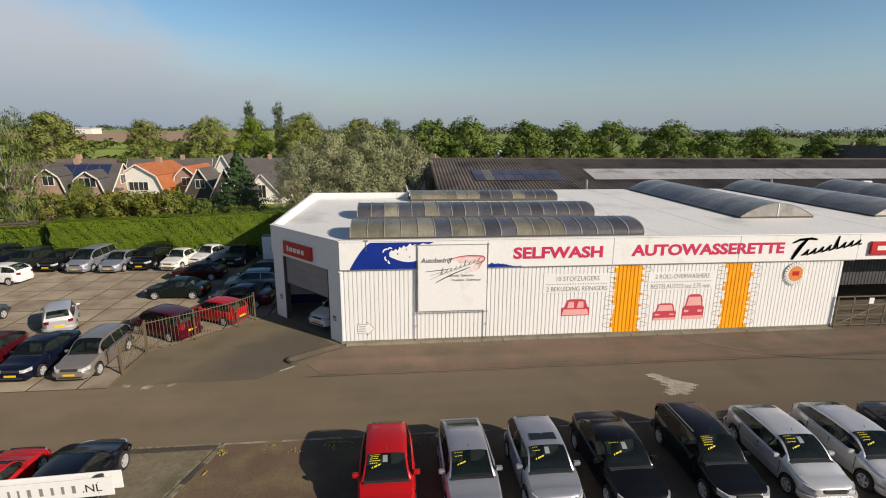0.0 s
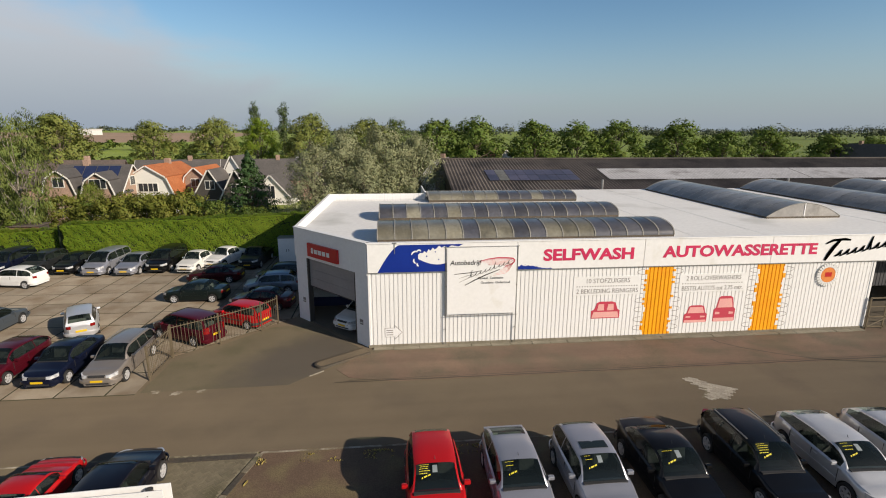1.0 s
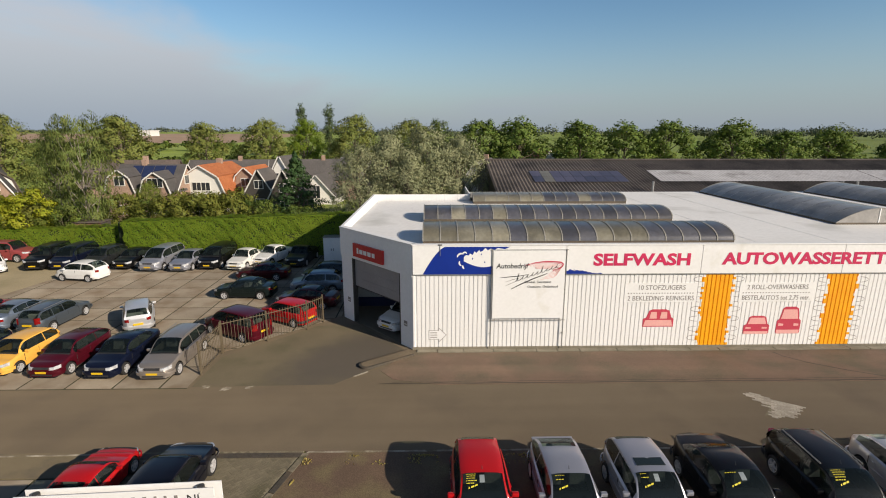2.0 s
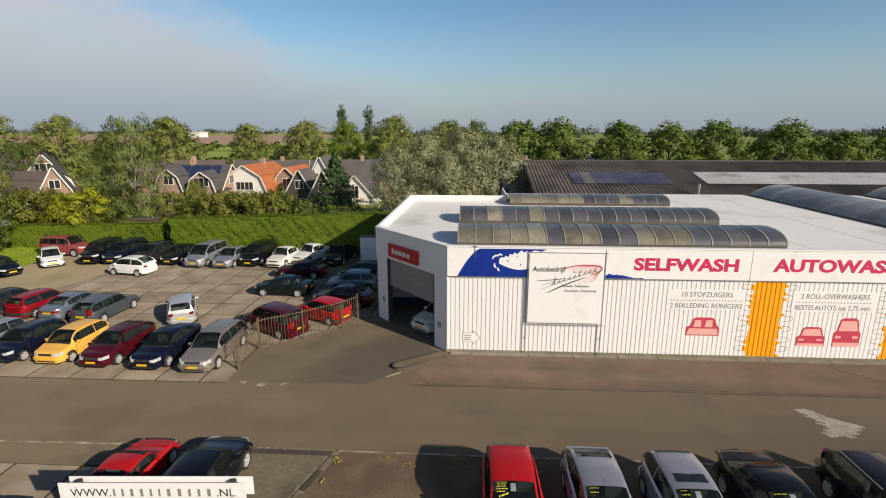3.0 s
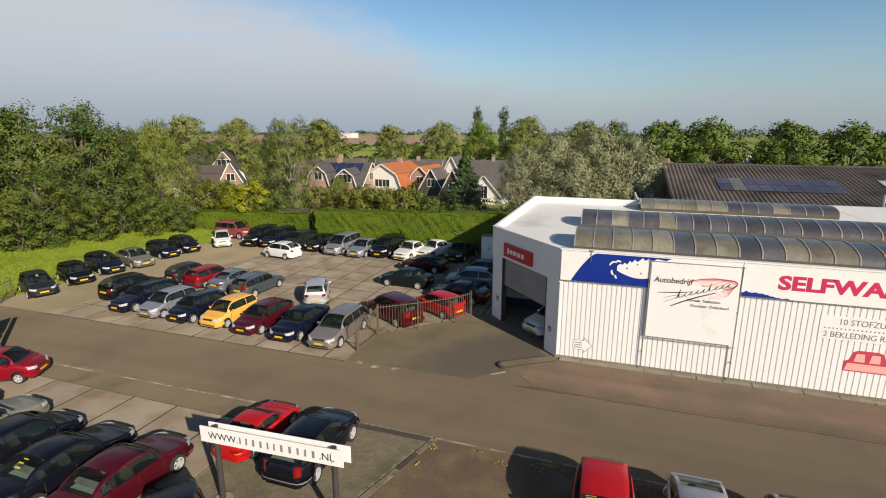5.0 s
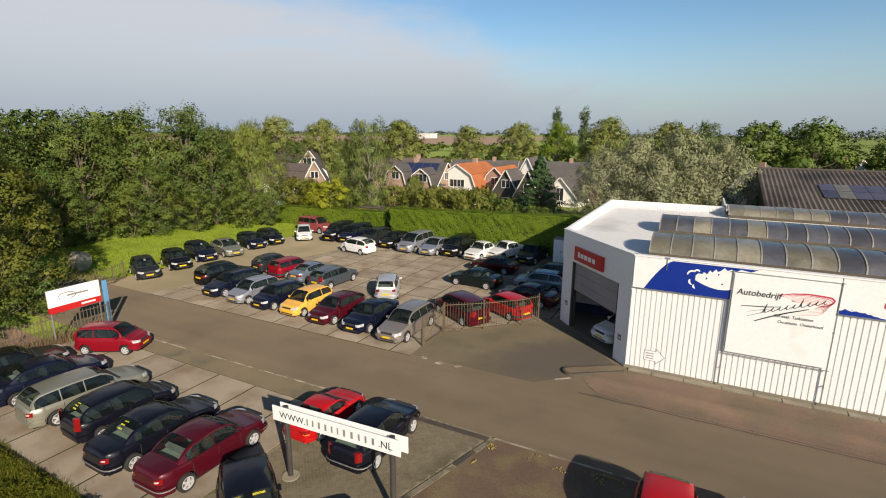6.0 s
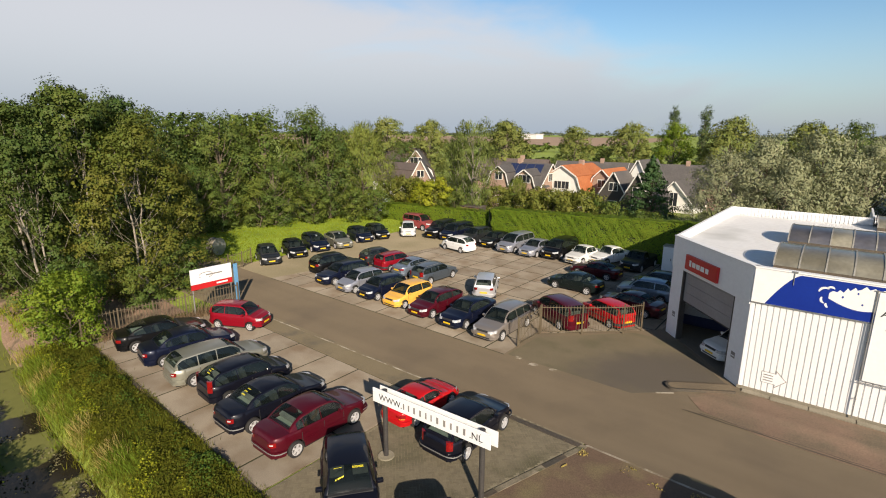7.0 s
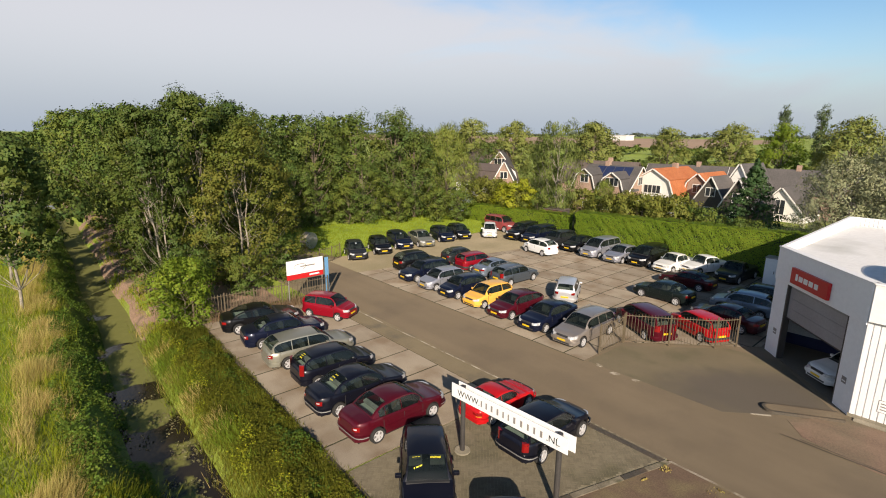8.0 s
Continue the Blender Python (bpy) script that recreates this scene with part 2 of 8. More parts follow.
M = {
    "field": mat("field_grass", (0.14, 0.20, 0.022), (0.185, 0.235, 0.032), 0.9, 0.05, 6.0, 0.35, 0.6, stain=(0.19, 0.18, 0.06), stain_scale=0.12, stain_at=(0.55, 0.75)),
    "asphalt": mat("asphalt", (0.133, 0.1035, 0.067), (0.153, 0.1195, 0.0775), 0.88, 0.22, 70.0, 0.22, 0.35, stain=(0.114, 0.089, 0.060), stain_scale=0.35, stain_at=(0.52, 0.75), streak=0.07),
    "asphalt_new": mat("asphalt_patch", (0.118, 0.099, 0.074), (0.142, 0.118, 0.086), 0.88, 0.6, 70.0, 0.2, 0.35),
    "strip": mat("asphalt_strip", (0.140, 0.114, 0.070), (0.165, 0.134, 0.082), 0.88, 0.5, 70.0, 0.2, 0.35, stain=(0.10, 0.085, 0.06), stain_scale=0.8, stain_at=(0.5, 0.7)),
    "pale_brick": mat("pale_brick", (0.44, 0.40, 0.33), (0.34, 0.305, 0.245), 0.85, 1.4, 25.0, 0.2, 0.2, objrand=0.15),
    "paver_joint": mat("sanded_joint", (0.16, 0.14, 0.092), (0.21, 0.185, 0.125), 0.95, 1.5, 30.0, 0.25, 0.3),
    "grit": mat("pale_grit", (0.235, 0.196, 0.122), (0.27, 0.226, 0.143), 0.92, 0.3, 40.0, 0.2, 0.35, stain=(0.195, 0.168, 0.098), stain_scale=0.25, stain_at=(0.45, 0.7)),
    "concrete": mat("concrete_slab", (0.222, 0.187, 0.140), (0.272, 0.231, 0.175), 0.85, 0.5, 45.0, 0.16, 0.25, objrand=0.12, stain=(0.165, 0.122, 0.080), stain_scale=0.7, stain_at=(0.44, 0.70)),
    "joint": mat("slab_joint", (0.028, 0.027, 0.017), (0.04, 0.042, 0.018), 0.95, 2.0, 30.0, 0.3, 0.4),
    "paver": mat("grey_paver", (0.132, 0.113, 0.075), (0.160, 0.137, 0.092), 0.9, 0.7, 50.0, 0.15, 0.3, objrand=0.12, stain=(0.098, 0.088, 0.052), stain_scale=0.6, stain_at=(0.5, 0.7)),
    "paver_rest": mat("grey_paver_rest", (0.132, 0.113, 0.075), (0.160, 0.137, 0.092), 0.9, 0.7, 50.0, 0.15, 0.3, island=0.12, stain=(0.098, 0.088, 0.052), stain_scale=0.6, stain_at=(0.5, 0.7)),
    "redpave": mat("red_brick_paving", (0.158, 0.106, 0.074), (0.188, 0.124, 0.086), 0.9, 0.35, 26.0, 0.25, 0.4, stain=(0.122, 0.098, 0.064), stain_scale=0.5, stain_at=(0.42, 0.64), streak=0.14),
    "salespave": mat("dark_brick_paving", (0.10, 0.066, 0.044), (0.135, 0.09, 0.058), 0.9, 0.35, 26.0, 0.25, 0.4, stain=(0.145, 0.115, 0.06), stain_scale=0.8, stain_at=(0.48, 0.68)),
    "kerb": mat("kerb_concrete", (0.27, 0.24, 0.18), (0.20, 0.18, 0.13), 0.85, 1.5, 40.0, 0.2, 0.3),
    "old_kerb": mat("worn_kerb_concrete", (0.215, 0.185, 0.132), (0.13, 0.112, 0.078), 0.88, 1.8, 40.0, 0.2, 0.3, stain=(0.085, 0.08, 0.045), stain_scale=1.6, stain_at=(0.5, 0.62)),
    "roadpaint": mat("worn_road_paint", (0.38, 0.345, 0.275), (0.18, 0.15, 0.108), 0.8, 1.8, 25.0, 0.2, 0.1, stain=(0.145, 0.118, 0.075), stain_scale=1.7, stain_at=(0.48, 0.58)),
    "seam": mat("bitumen_seam", (0.05, 0.042, 0.03), (0.075, 0.06, 0.042), 0.8, 1.5, 30.0, 0.25),
    "water": None,
    "earth": mat("leaf_litter", (0.20, 0.13, 0.085), (0.28, 0.19, 0.135), 0.95, 0.8, 14.0, 0.4, 0.6, stain=(0.09, 0.07, 0.04), stain_scale=0.8, stain_at=(0.5, 0.65)),
    "lawn": mat("lawn", (0.17, 0.25, 0.022), (0.21, 0.28, 0.03), 0.9, 0.15, 9.0, 0.3, 0.5, stain=(0.12, 0.17, 0.02), stain_scale=0.4, stain_at=(0.5, 0.7)),
    "white": mat("white_sheet_steel", (0.83, 0.83, 0.82), (0.81, 0.81, 0.795), 0.45, 0.5, 8.0, 0.03, 0.0, spec=0.4),
    "white_flat": mat("white_fascia_paint", (0.82, 0.82, 0.815), (0.80, 0.80, 0.785), 0.5, 0.6, 6.0, 0.03, 0.0, spec=0.35, stain=(0.66, 0.64, 0.57), stain_scale=0.7, stain_at=(0.62, 0.8)),
    "rooftop": mat("white_roof_sheet", (0.83, 0.82, 0.79), (0.79, 0.78, 0.75), 0.55, 0.35, 4.0, 0.05, 0.0, stain=(0.5, 0.49, 0.44), stain_scale=0.25, stain_at=(0.58, 0.8)),
    "grey_wall": mat("light_grey_wall", (0.87, 0.87, 0.87), (0.84, 0.84, 0.84), 0.6, 0.4, 6.0, 0.03),
    "inner": mat("inner_wall", (0.52, 0.52, 0.53), (0.47, 0.47, 0.48), 0.7, 0.8, 15.0, 0.08),
    "inner_blue": mat("blue_wall_paint", (0.012, 0.018, 0.07), (0.014, 0.02, 0.08), 0.5, 1.0, 15.0, 0.1),
    # inner wall darkened: the wash bay's shade as base colour
    "bay_shade": mat("shaded_bay_wall", (0.05, 0.05, 0.055), (0.035, 0.035, 0.04), 0.7, 1.0, 15.0, 0.15),
    "steel": mat("galvanised_steel", (0.36, 0.36, 0.35), (0.30, 0.30, 0.29), 0.45, 2.0, 20.0, 0.1, 0.0, 0.6),
    "fence_steel": mat("weathered_fence_steel", (0.17, 0.135, 0.085), (0.12, 0.095, 0.06), 0.6, 2.0, 20.0, 0.15, 0.0, 0.2),
    "dark_steel": mat("dark_painted_steel", (0.045, 0.042, 0.04), (0.06, 0.055, 0.05), 0.5, 2.0, 20.0, 0.15),
    "gutter": mat("brown_gutter", (0.10, 0.075, 0.05), (0.07, 0.06, 0.045), 0.7, 1.0, 12.0, 0.2),
    "blue": mat("blue_sign_film", (0.003, 0.024, 0.24), (0.004, 0.03, 0.27), 0.4, 0.8, 10.0, 0.04),
    "magenta": mat("magenta_letters", (0.62, 0.025, 0.10), (0.56, 0.025, 0.10), 0.45, 1.0, 10.0, 0.05),
    "orange": mat("orange_paint", (0.88, 0.40, 0.004), (0.84, 0.35, 0.004), 0.5, 1.5, 15.0, 0.06),
    "pink": mat("pink_print", (0.80, 0.42, 0.38), (0.78, 0.38, 0.36), 0.5, 1.0, 12.0, 0.05),
    "red_print": mat("red_print", (0.55, 0.05, 0.09), (0.50, 0.05, 0.08), 0.5, 1.0, 12.0, 0.05),
    "black_print": mat("black_print", (0.03, 0.03, 0.032), (0.045, 0.042, 0.04), 0.5, 1.0, 12.0, 0.08),
    "dark_print": mat("faded_black_print", (0.075, 0.07, 0.068), (0.10, 0.092, 0.088), 0.5, 1.0, 12.0, 0.08),
    "grey_print": mat("grey_print", (0.22, 0.20, 0.19), (0.26, 0.24, 0.22), 0.5, 1.0, 12.0, 0.05),
    "sign_red": mat("red_sign", (0.55, 0.018, 0.02), (0.50, 0.016, 0.02), 0.4, 1.0, 10.0, 0.04),
    "sign_blue": mat("blue_post", (0.10, 0.26, 0.45), (0.12, 0.30, 0.5), 0.5, 1.0, 10.0, 0.08),
    "logo_orange": mat("orange_emblem", (0.78, 0.27, 0.06), (0.7, 0.22, 0.05), 0.5, 2.0, 10.0, 0.08),
    "bark": mat("bark", (0.12, 0.095, 0.065), (0.17, 0.14, 0.10), 0.9, 2.0, 18.0, 0.3, 0.5),
    "bark_pale": mat("pale_bark", (0.34, 0.31, 0.25), (0.2, 0.17, 0.13), 0.85, 2.5, 18.0, 0.3, 0.4),
    "tyre": mat("tyre_rubber", (0.018, 0.018, 0.018), (0.026, 0.025, 0.024), 0.8, 4.0, 40.0, 0.2),
    "disc": mat("brake_disc", (0.14, 0.14, 0.14), (0.18, 0.175, 0.17), 0.6, 3.0, 30.0, 0.1, 0.0, 0.3),
    "rim": mat("alloy_rim", (0.66, 0.66, 0.67), (0.60, 0.60, 0.61), 0.4, 3.0, 30.0, 0.08, 0.0, 0.35),
    "under": mat("black_underbody", (0.012, 0.012, 0.012), (0.016, 0.016, 0.016), 0.85, 3.0, 20.0, 0.15),
    "trim": mat("black_plastic_trim", (0.03, 0.03, 0.032), (0.04, 0.04, 0.04), 0.6, 3.0, 30.0, 0.1),
    "chrome": mat("bright_trim", (0.65, 0.65, 0.66), (0.6, 0.6, 0.6), 0.2, 3.0, 30.0, 0.05, 0.0, 0.9),
    "plate": mat("yellow_plate", (0.80, 0.52, 0.02), (0.76, 0.48, 0.02), 0.45, 5.0, 30.0, 0.05),
    "lampglass": mat("headlamp_glass", (0.36, 0.37, 0.38), (0.58, 0.59, 0.60), 0.15, 8.0, 30.0, 0.1, coat=0.8),
    "taillamp": mat("red_lamp", (0.26, 0.008, 0.008), (0.20, 0.008, 0.008), 0.2, 6.0, 30.0, 0.1, coat=0.8),
    "amber": mat("amber_lamp", (0.75, 0.22, 0.02), (0.7, 0.2, 0.02), 0.2, 6.0, 30.0, 0.1, coat=0.6),
    "solar": mat("solar_cells", (0.022, 0.034, 0.085), (0.03, 0.042, 0.10), 0.2, 2.0, 12.0, 0.15, coat=0.5),
    "paper": mat("paper_sheet", (0.80, 0.80, 0.78), (0.76, 0.76, 0.74), 0.7, 5.0, 30.0, 0.04),
    "dim_paper": mat("grey_price_sheet", (0.24, 0.28, 0.29), (0.21, 0.25, 0.26), 0.6, 5.0, 30.0, 0.06),
    "door_grey": mat("grey_door_leaf", (0.30, 0.295, 0.30), (0.27, 0.265, 0.27), 0.55, 1.0, 12.0, 0.06),
    "rib": mat("weathered_rib", (0.30, 0.29, 0.26), (0.24, 0.23, 0.20), 0.5, 2.0, 20.0, 0.12),
    "sticker": mat("yellow_sticker", (0.72, 0.62, 0.035), (0.68, 0.57, 0.035), 0.6, 5.0, 30.0, 0.04),
    "seat": mat("dark_upholstery", (0.17, 0.165, 0.155), (0.23, 0.225, 0.21), 0.85, 4.0, 40.0, 0.2),
    "shelf": mat("shelf_sky_sheen", (0.36, 0.38, 0.34), (0.29, 0.31, 0.27), 0.85, 3.0, 30.0, 0.12),
    "glass": glass_mat("car_glass", (0.012, 0.017, 0.017), 0.03, 0.5),
    "rear_glass": glass_mat("heated_rear_glass", (0.02, 0.028, 0.026), 0.04, 0.72, (0.74, 0.84, 0.79)),
    "window": glass_mat("house_glass", (0.03, 0.035, 0.04), 0.05),
}


def vault_mat(name, tint, milky):
    """Plastic sheet of a roof light: glossy, weathered, with streaks of algae; it lets some daylight through."""
    m = mat(name, tint, milky, 0.3, 0.9, 7.0, 0.14, coat=0.5, objrand=0.3, stain=tuple(0.55 * c for c in milky), stain_scale=1.3, stain_at=(0.5, 0.75))
    t = m.node_tree
    tr, ms = t.nodes.new("ShaderNodeBsdfTranslucent"), t.nodes.new("ShaderNodeMixShader")
    tr.inputs["Color"].default_value = (0.5, 0.48, 0.42, 1)
    ms.inputs[0].default_value = 0.25
    t.links.new(t.nodes["Principled BSDF"].outputs[0], ms.inputs[1])
    t.links.new(tr.outputs[0], ms.inputs[2])
    t.links.new(ms.outputs[0], t.nodes["Material Output"].inputs["Surface"])
    return m


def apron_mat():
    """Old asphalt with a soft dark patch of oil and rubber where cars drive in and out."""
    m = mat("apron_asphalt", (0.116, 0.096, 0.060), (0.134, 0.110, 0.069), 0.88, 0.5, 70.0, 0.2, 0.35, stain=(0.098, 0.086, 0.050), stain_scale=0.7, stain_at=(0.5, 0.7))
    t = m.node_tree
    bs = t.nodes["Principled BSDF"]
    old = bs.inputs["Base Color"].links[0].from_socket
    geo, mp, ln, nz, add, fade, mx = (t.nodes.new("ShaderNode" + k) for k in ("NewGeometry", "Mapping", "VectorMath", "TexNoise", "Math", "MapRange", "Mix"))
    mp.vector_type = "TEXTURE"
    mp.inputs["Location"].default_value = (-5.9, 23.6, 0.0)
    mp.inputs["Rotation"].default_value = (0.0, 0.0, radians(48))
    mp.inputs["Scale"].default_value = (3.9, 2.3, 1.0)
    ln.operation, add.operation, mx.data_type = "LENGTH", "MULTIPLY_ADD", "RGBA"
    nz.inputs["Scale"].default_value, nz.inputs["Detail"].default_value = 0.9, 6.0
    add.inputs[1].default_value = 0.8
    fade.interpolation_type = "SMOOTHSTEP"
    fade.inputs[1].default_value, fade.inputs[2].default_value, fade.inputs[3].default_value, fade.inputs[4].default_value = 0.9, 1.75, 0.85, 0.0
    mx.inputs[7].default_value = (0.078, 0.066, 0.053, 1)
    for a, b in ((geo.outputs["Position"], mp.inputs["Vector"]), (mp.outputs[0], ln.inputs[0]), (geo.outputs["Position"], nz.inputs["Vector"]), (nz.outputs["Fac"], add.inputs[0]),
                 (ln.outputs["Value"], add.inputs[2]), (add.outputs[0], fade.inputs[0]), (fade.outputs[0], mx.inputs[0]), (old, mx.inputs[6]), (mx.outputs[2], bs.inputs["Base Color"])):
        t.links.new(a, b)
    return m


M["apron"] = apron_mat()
M["vault_brown"] = vault_mat("weathered_brown_rooflight", (0.245, 0.225, 0.165), (0.34, 0.32, 0.25))
M["vault_blue"] = vault_mat("clear_blue_rooflight", (0.085, 0.088, 0.108), (0.125, 0.125, 0.137))
M["vault_grey"] = vault_mat("grey_rooflight", (0.40, 0.385, 0.37), (0.50, 0.48, 0.45))
M["vault_violet"] = vault_mat("violet_solar_glass", (0.095, 0.085, 0.125), (0.125, 0.11, 0.15))


def leaf_mat(name, a, b, transl=0.14):
    return mat(name, a, b, 0.6, 0.35, 3.0, 0.10, island=0.08, spec=0.15, transl=transl)


LEAF = {
    "lime": leaf_mat("leaf_lime", (0.145, 0.225, 0.024), (0.19, 0.265, 0.030), 0.3),
    "green": leaf_mat("leaf_green", (0.078, 0.132, 0.030), (0.138, 0.174, 0.032), 0.17),
    "street": leaf_mat("leaf_street", (0.115, 0.18, 0.038), (0.155, 0.218, 0.047), 0.22),
    "poplar": leaf_mat("leaf_tall_poplar", (0.075, 0.115, 0.045), (0.10, 0.14, 0.055), 0.15),
    "olive": leaf_mat("leaf_olive", (0.172, 0.212, 0.053), (0.225, 0.252, 0.066), 0.2),
    "olive_shrub": leaf_mat("leaf_olive_shrub", (0.155, 0.182, 0.036), (0.205, 0.218, 0.044), 0.25),
    "dark": leaf_mat("leaf_dark", (0.070, 0.124, 0.034), (0.128, 0.165, 0.034), 0.2),
    "fence_tree": leaf_mat("leaf_fence_tree", (0.054, 0.097, 0.025), (0.100, 0.132, 0.025), 0.15),
    "fence_olive": leaf_mat("leaf_fence_olive", (0.105, 0.138, 0.026), (0.165, 0.168, 0.030), 0.24),
    "nettle": leaf_mat("leaf_nettle", (0.088, 0.160, 0.026), (0.135, 0.205, 0.030), 0.2),
    "silver": leaf_mat("leaf_silver", (0.275, 0.30, 0.165), (0.335, 0.355, 0.205), 0.24),
    # horizon trees: aerial haze put into a paler, greyer leaf colour
    "far": leaf_mat("leaf_hazed", (0.105, 0.135, 0.085), (0.13, 0.155, 0.10), 0.1),
    "conifer": leaf_mat("needles", (0.048, 0.10, 0.036), (0.065, 0.125, 0.042), 0.12),
    "yellow": leaf_mat("leaf_yellow", (0.30, 0.32, 0.025), (0.24, 0.28, 0.025)),
    "bank": leaf_mat("leaf_bank", (0.085, 0.098, 0.011), (0.14, 0.148, 0.016)),
    "hedge": leaf_mat("leaf_hedge", (0.15, 0.24, 0.024), (0.21, 0.30, 0.034), 0.25),
    "straw": leaf_mat("dry_straw", (0.50, 0.405, 0.145), (0.42, 0.36, 0.11), 0.25),
    "grass": leaf_mat("grass_blade", (0.20, 0.24, 0.02), (0.25, 0.28, 0.024), 0.3),
    "meadow": leaf_mat("meadow_blade", (0.18, 0.25, 0.014), (0.24, 0.295, 0.018), 0.33),
    "dead": leaf_mat("dead_weed", (0.20, 0.145, 0.085), (0.26, 0.19, 0.11), 0.15),
    "pad": leaf_mat("water_pad", (0.16, 0.15, 0.075), (0.20, 0.19, 0.09), 0.1),
    "willow": leaf_mat("leaf_willow", (0.15, 0.20, 0.052), (0.19, 0.235, 0.068), 0.25),
    "weeping": leaf_mat("leaf_weeping", (0.175, 0.225, 0.045), (0.21, 0.255, 0.056), 0.2),
}
# core under the outer leaves, with the shade between them put into its dark colour
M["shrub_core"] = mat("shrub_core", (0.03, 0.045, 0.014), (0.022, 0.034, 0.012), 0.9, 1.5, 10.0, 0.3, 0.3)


def water_mat():
    """Dark still water, largely covered with matt green duckweed that leaves open pools."""
    m = mat("ditch_water", (0.022, 0.017, 0.011), (0.03, 0.024, 0.014), 0.12, 0.5, 2.0, 0.1, spec=0.25)
    t = m.node_tree
    nd = t.nodes
    weed = nd.new("ShaderNodeBsdfPrincipled")
    weed.inputs["Roughness"].default_value = 0.85
    geo, n1, n2, ramp = nd.new("ShaderNodeNewGeometry"), nd.new("ShaderNodeTexNoise"), nd.new("ShaderNodeTexNoise"), nd.new("ShaderNodeMapRange")
    n1.inputs["Scale"].default_value, n1.inputs["Detail"].default_value = 0.45, 9.0
    n2.inputs["Scale"].default_value, n2.inputs["Detail"].default_value = 3.0, 6.0
    ramp.inputs[1].default_value, ramp.inputs[2].default_value = 0.43, 0.47
    col = nd.new("ShaderNodeMix")
    col.data_type = "RGBA"
    col.inputs[6].default_value, col.inputs[7].default_value = (0.15, 0.16, 0.036, 1), (0.21, 0.21, 0.055, 1)
    ms = nd.new("ShaderNodeMixShader")
    t.links.new(geo.outputs["Position"], n1.inputs["Vector"])
    t.links.new(geo.outputs["Position"], n2.inputs["Vector"])
    # more open water towards the east end
    sep, east, add = nd.new("ShaderNodeSeparateXYZ"), nd.new("ShaderNodeMapRange"), nd.new("ShaderNodeMath")
    east.inputs[1].default_value, east.inputs[2].default_value = -34.0, -15.0
    east.inputs[3].default_value, east.inputs[4].default_value = 0.07, -0.20
    t.links.new(geo.outputs["Position"], sep.inputs[0])
    t.links.new(sep.outputs["X"], east.inputs[0])
    t.links.new(east.outputs[0], add.inputs[0])
    t.links.new(n1.outputs["Fac"], add.inputs[1])
    t.links.new(add.outputs[0], ramp.inputs[0])
    t.links.new(n2.outputs["Fac"], col.inputs[0])
    t.links.new(col.outputs[2], weed.inputs["Base Color"])
    t.links.new(ramp.outputs[0], ms.inputs[0])
    t.links.new(nd["Principled BSDF"].outputs[0], ms.inputs[1])
    t.links.new(weed.outputs[0], ms.inputs[2])
    t.links.new(ms.outputs[0], nd["Material Output"].inputs["Surface"])
    return m


M["water"] = water_mat()


def paint(name, col, metal=0.35, rough=0.38):
    """Car paint under clear coat, with a little road dust."""
    dust = tuple(0.93 * c + 0.0022 for c in col)
    return mat("paint_" + name, col, dust, rough, 1.6, 60.0, 0.04, 0.0, metal, 0.5, spec=0.15)


PAINT = {
    "red": paint("red", (0.26, 0.006, 0.016), 0.1), "bright_red": paint("bright_red", (0.47, 0.009, 0.012), 0.0), "dull_red": paint("dull_red", (0.30, 0.062, 0.062), 0.0, 0.55),
    "maroon": paint("maroon", (0.078, 0.004, 0.011), 0.15), "dark_maroon": paint("dark_maroon", (0.06, 0.008, 0.013)),
    "black": paint("black", (0.005, 0.005, 0.006), 0.1), "navy": paint("navy", (0.006, 0.009, 0.026), 0.2), "ink": paint("ink", (0.0055, 0.006, 0.012), 0.1), "dark_grey": paint("dark_grey", (0.03, 0.033, 0.036)),
    "green_black": paint("green_black", (0.010, 0.017, 0.016)),
    "silver": paint("silver", (0.42, 0.43, 0.48), 0.6), "pale_silver": paint("pale_silver", (0.66, 0.665, 0.68), 0.5), "blue_silver": paint("blue_silver", (0.24, 0.29, 0.36), 0.6),
    "beige": paint("beige", (0.36, 0.35, 0.28), 0.6), "mauve_grey": paint("mauve_grey", (0.38, 0.335, 0.295), 0.6), "blue_grey": paint("blue_grey", (0.13, 0.155, 0.18), 0.6),
    "white": paint("white", (0.80, 0.80, 0.78), 0.0), "cream": paint("cream", (0.76, 0.75, 0.70), 0.0), "yellow": paint("yellow", (0.85, 0.46, 0.085), 0.0),
}


# ---- mesh helpers ----
def lerp(a, b, t):
    return a + (b - a) * t


def to_object(name, bm, material, smooth=None):
    me = bpy.data.meshes.new(name)
    bm.to_mesh(me)
    bm.free()
    for m in (material if isinstance(material, (list, tuple)) else (material,)):
        me.materials.append(m)
    if smooth is not None:
        me.polygons.foreach_set("use_smooth", [True] * len(me.polygons))
        me.set_sharp_from_angle(angle=radians(smooth))
    return new(name, me)


def part(name, bm, material, parent, label="", smooth=None):
    ob = to_object(name, bm, material, smooth)
    ob.parent = parent
    if label:
        ob["label"] = label
    return ob


def part_mesh(name, me, parent, m=None, label=""):
    ob = new(name, me)
    ob.parent = parent
    if m is not None:
        ob.matrix_basis = m
    if label:
        ob["label"] = label
    return ob


def thing(name, x, y, z=0.0, turn=0.0, **tags):
    ob = new(name)
    ob.empty_display_size = 0.3
    ob.matrix_basis = pose(x, y, z, 0, 0, turn)
    return tagged(ob, **tags)


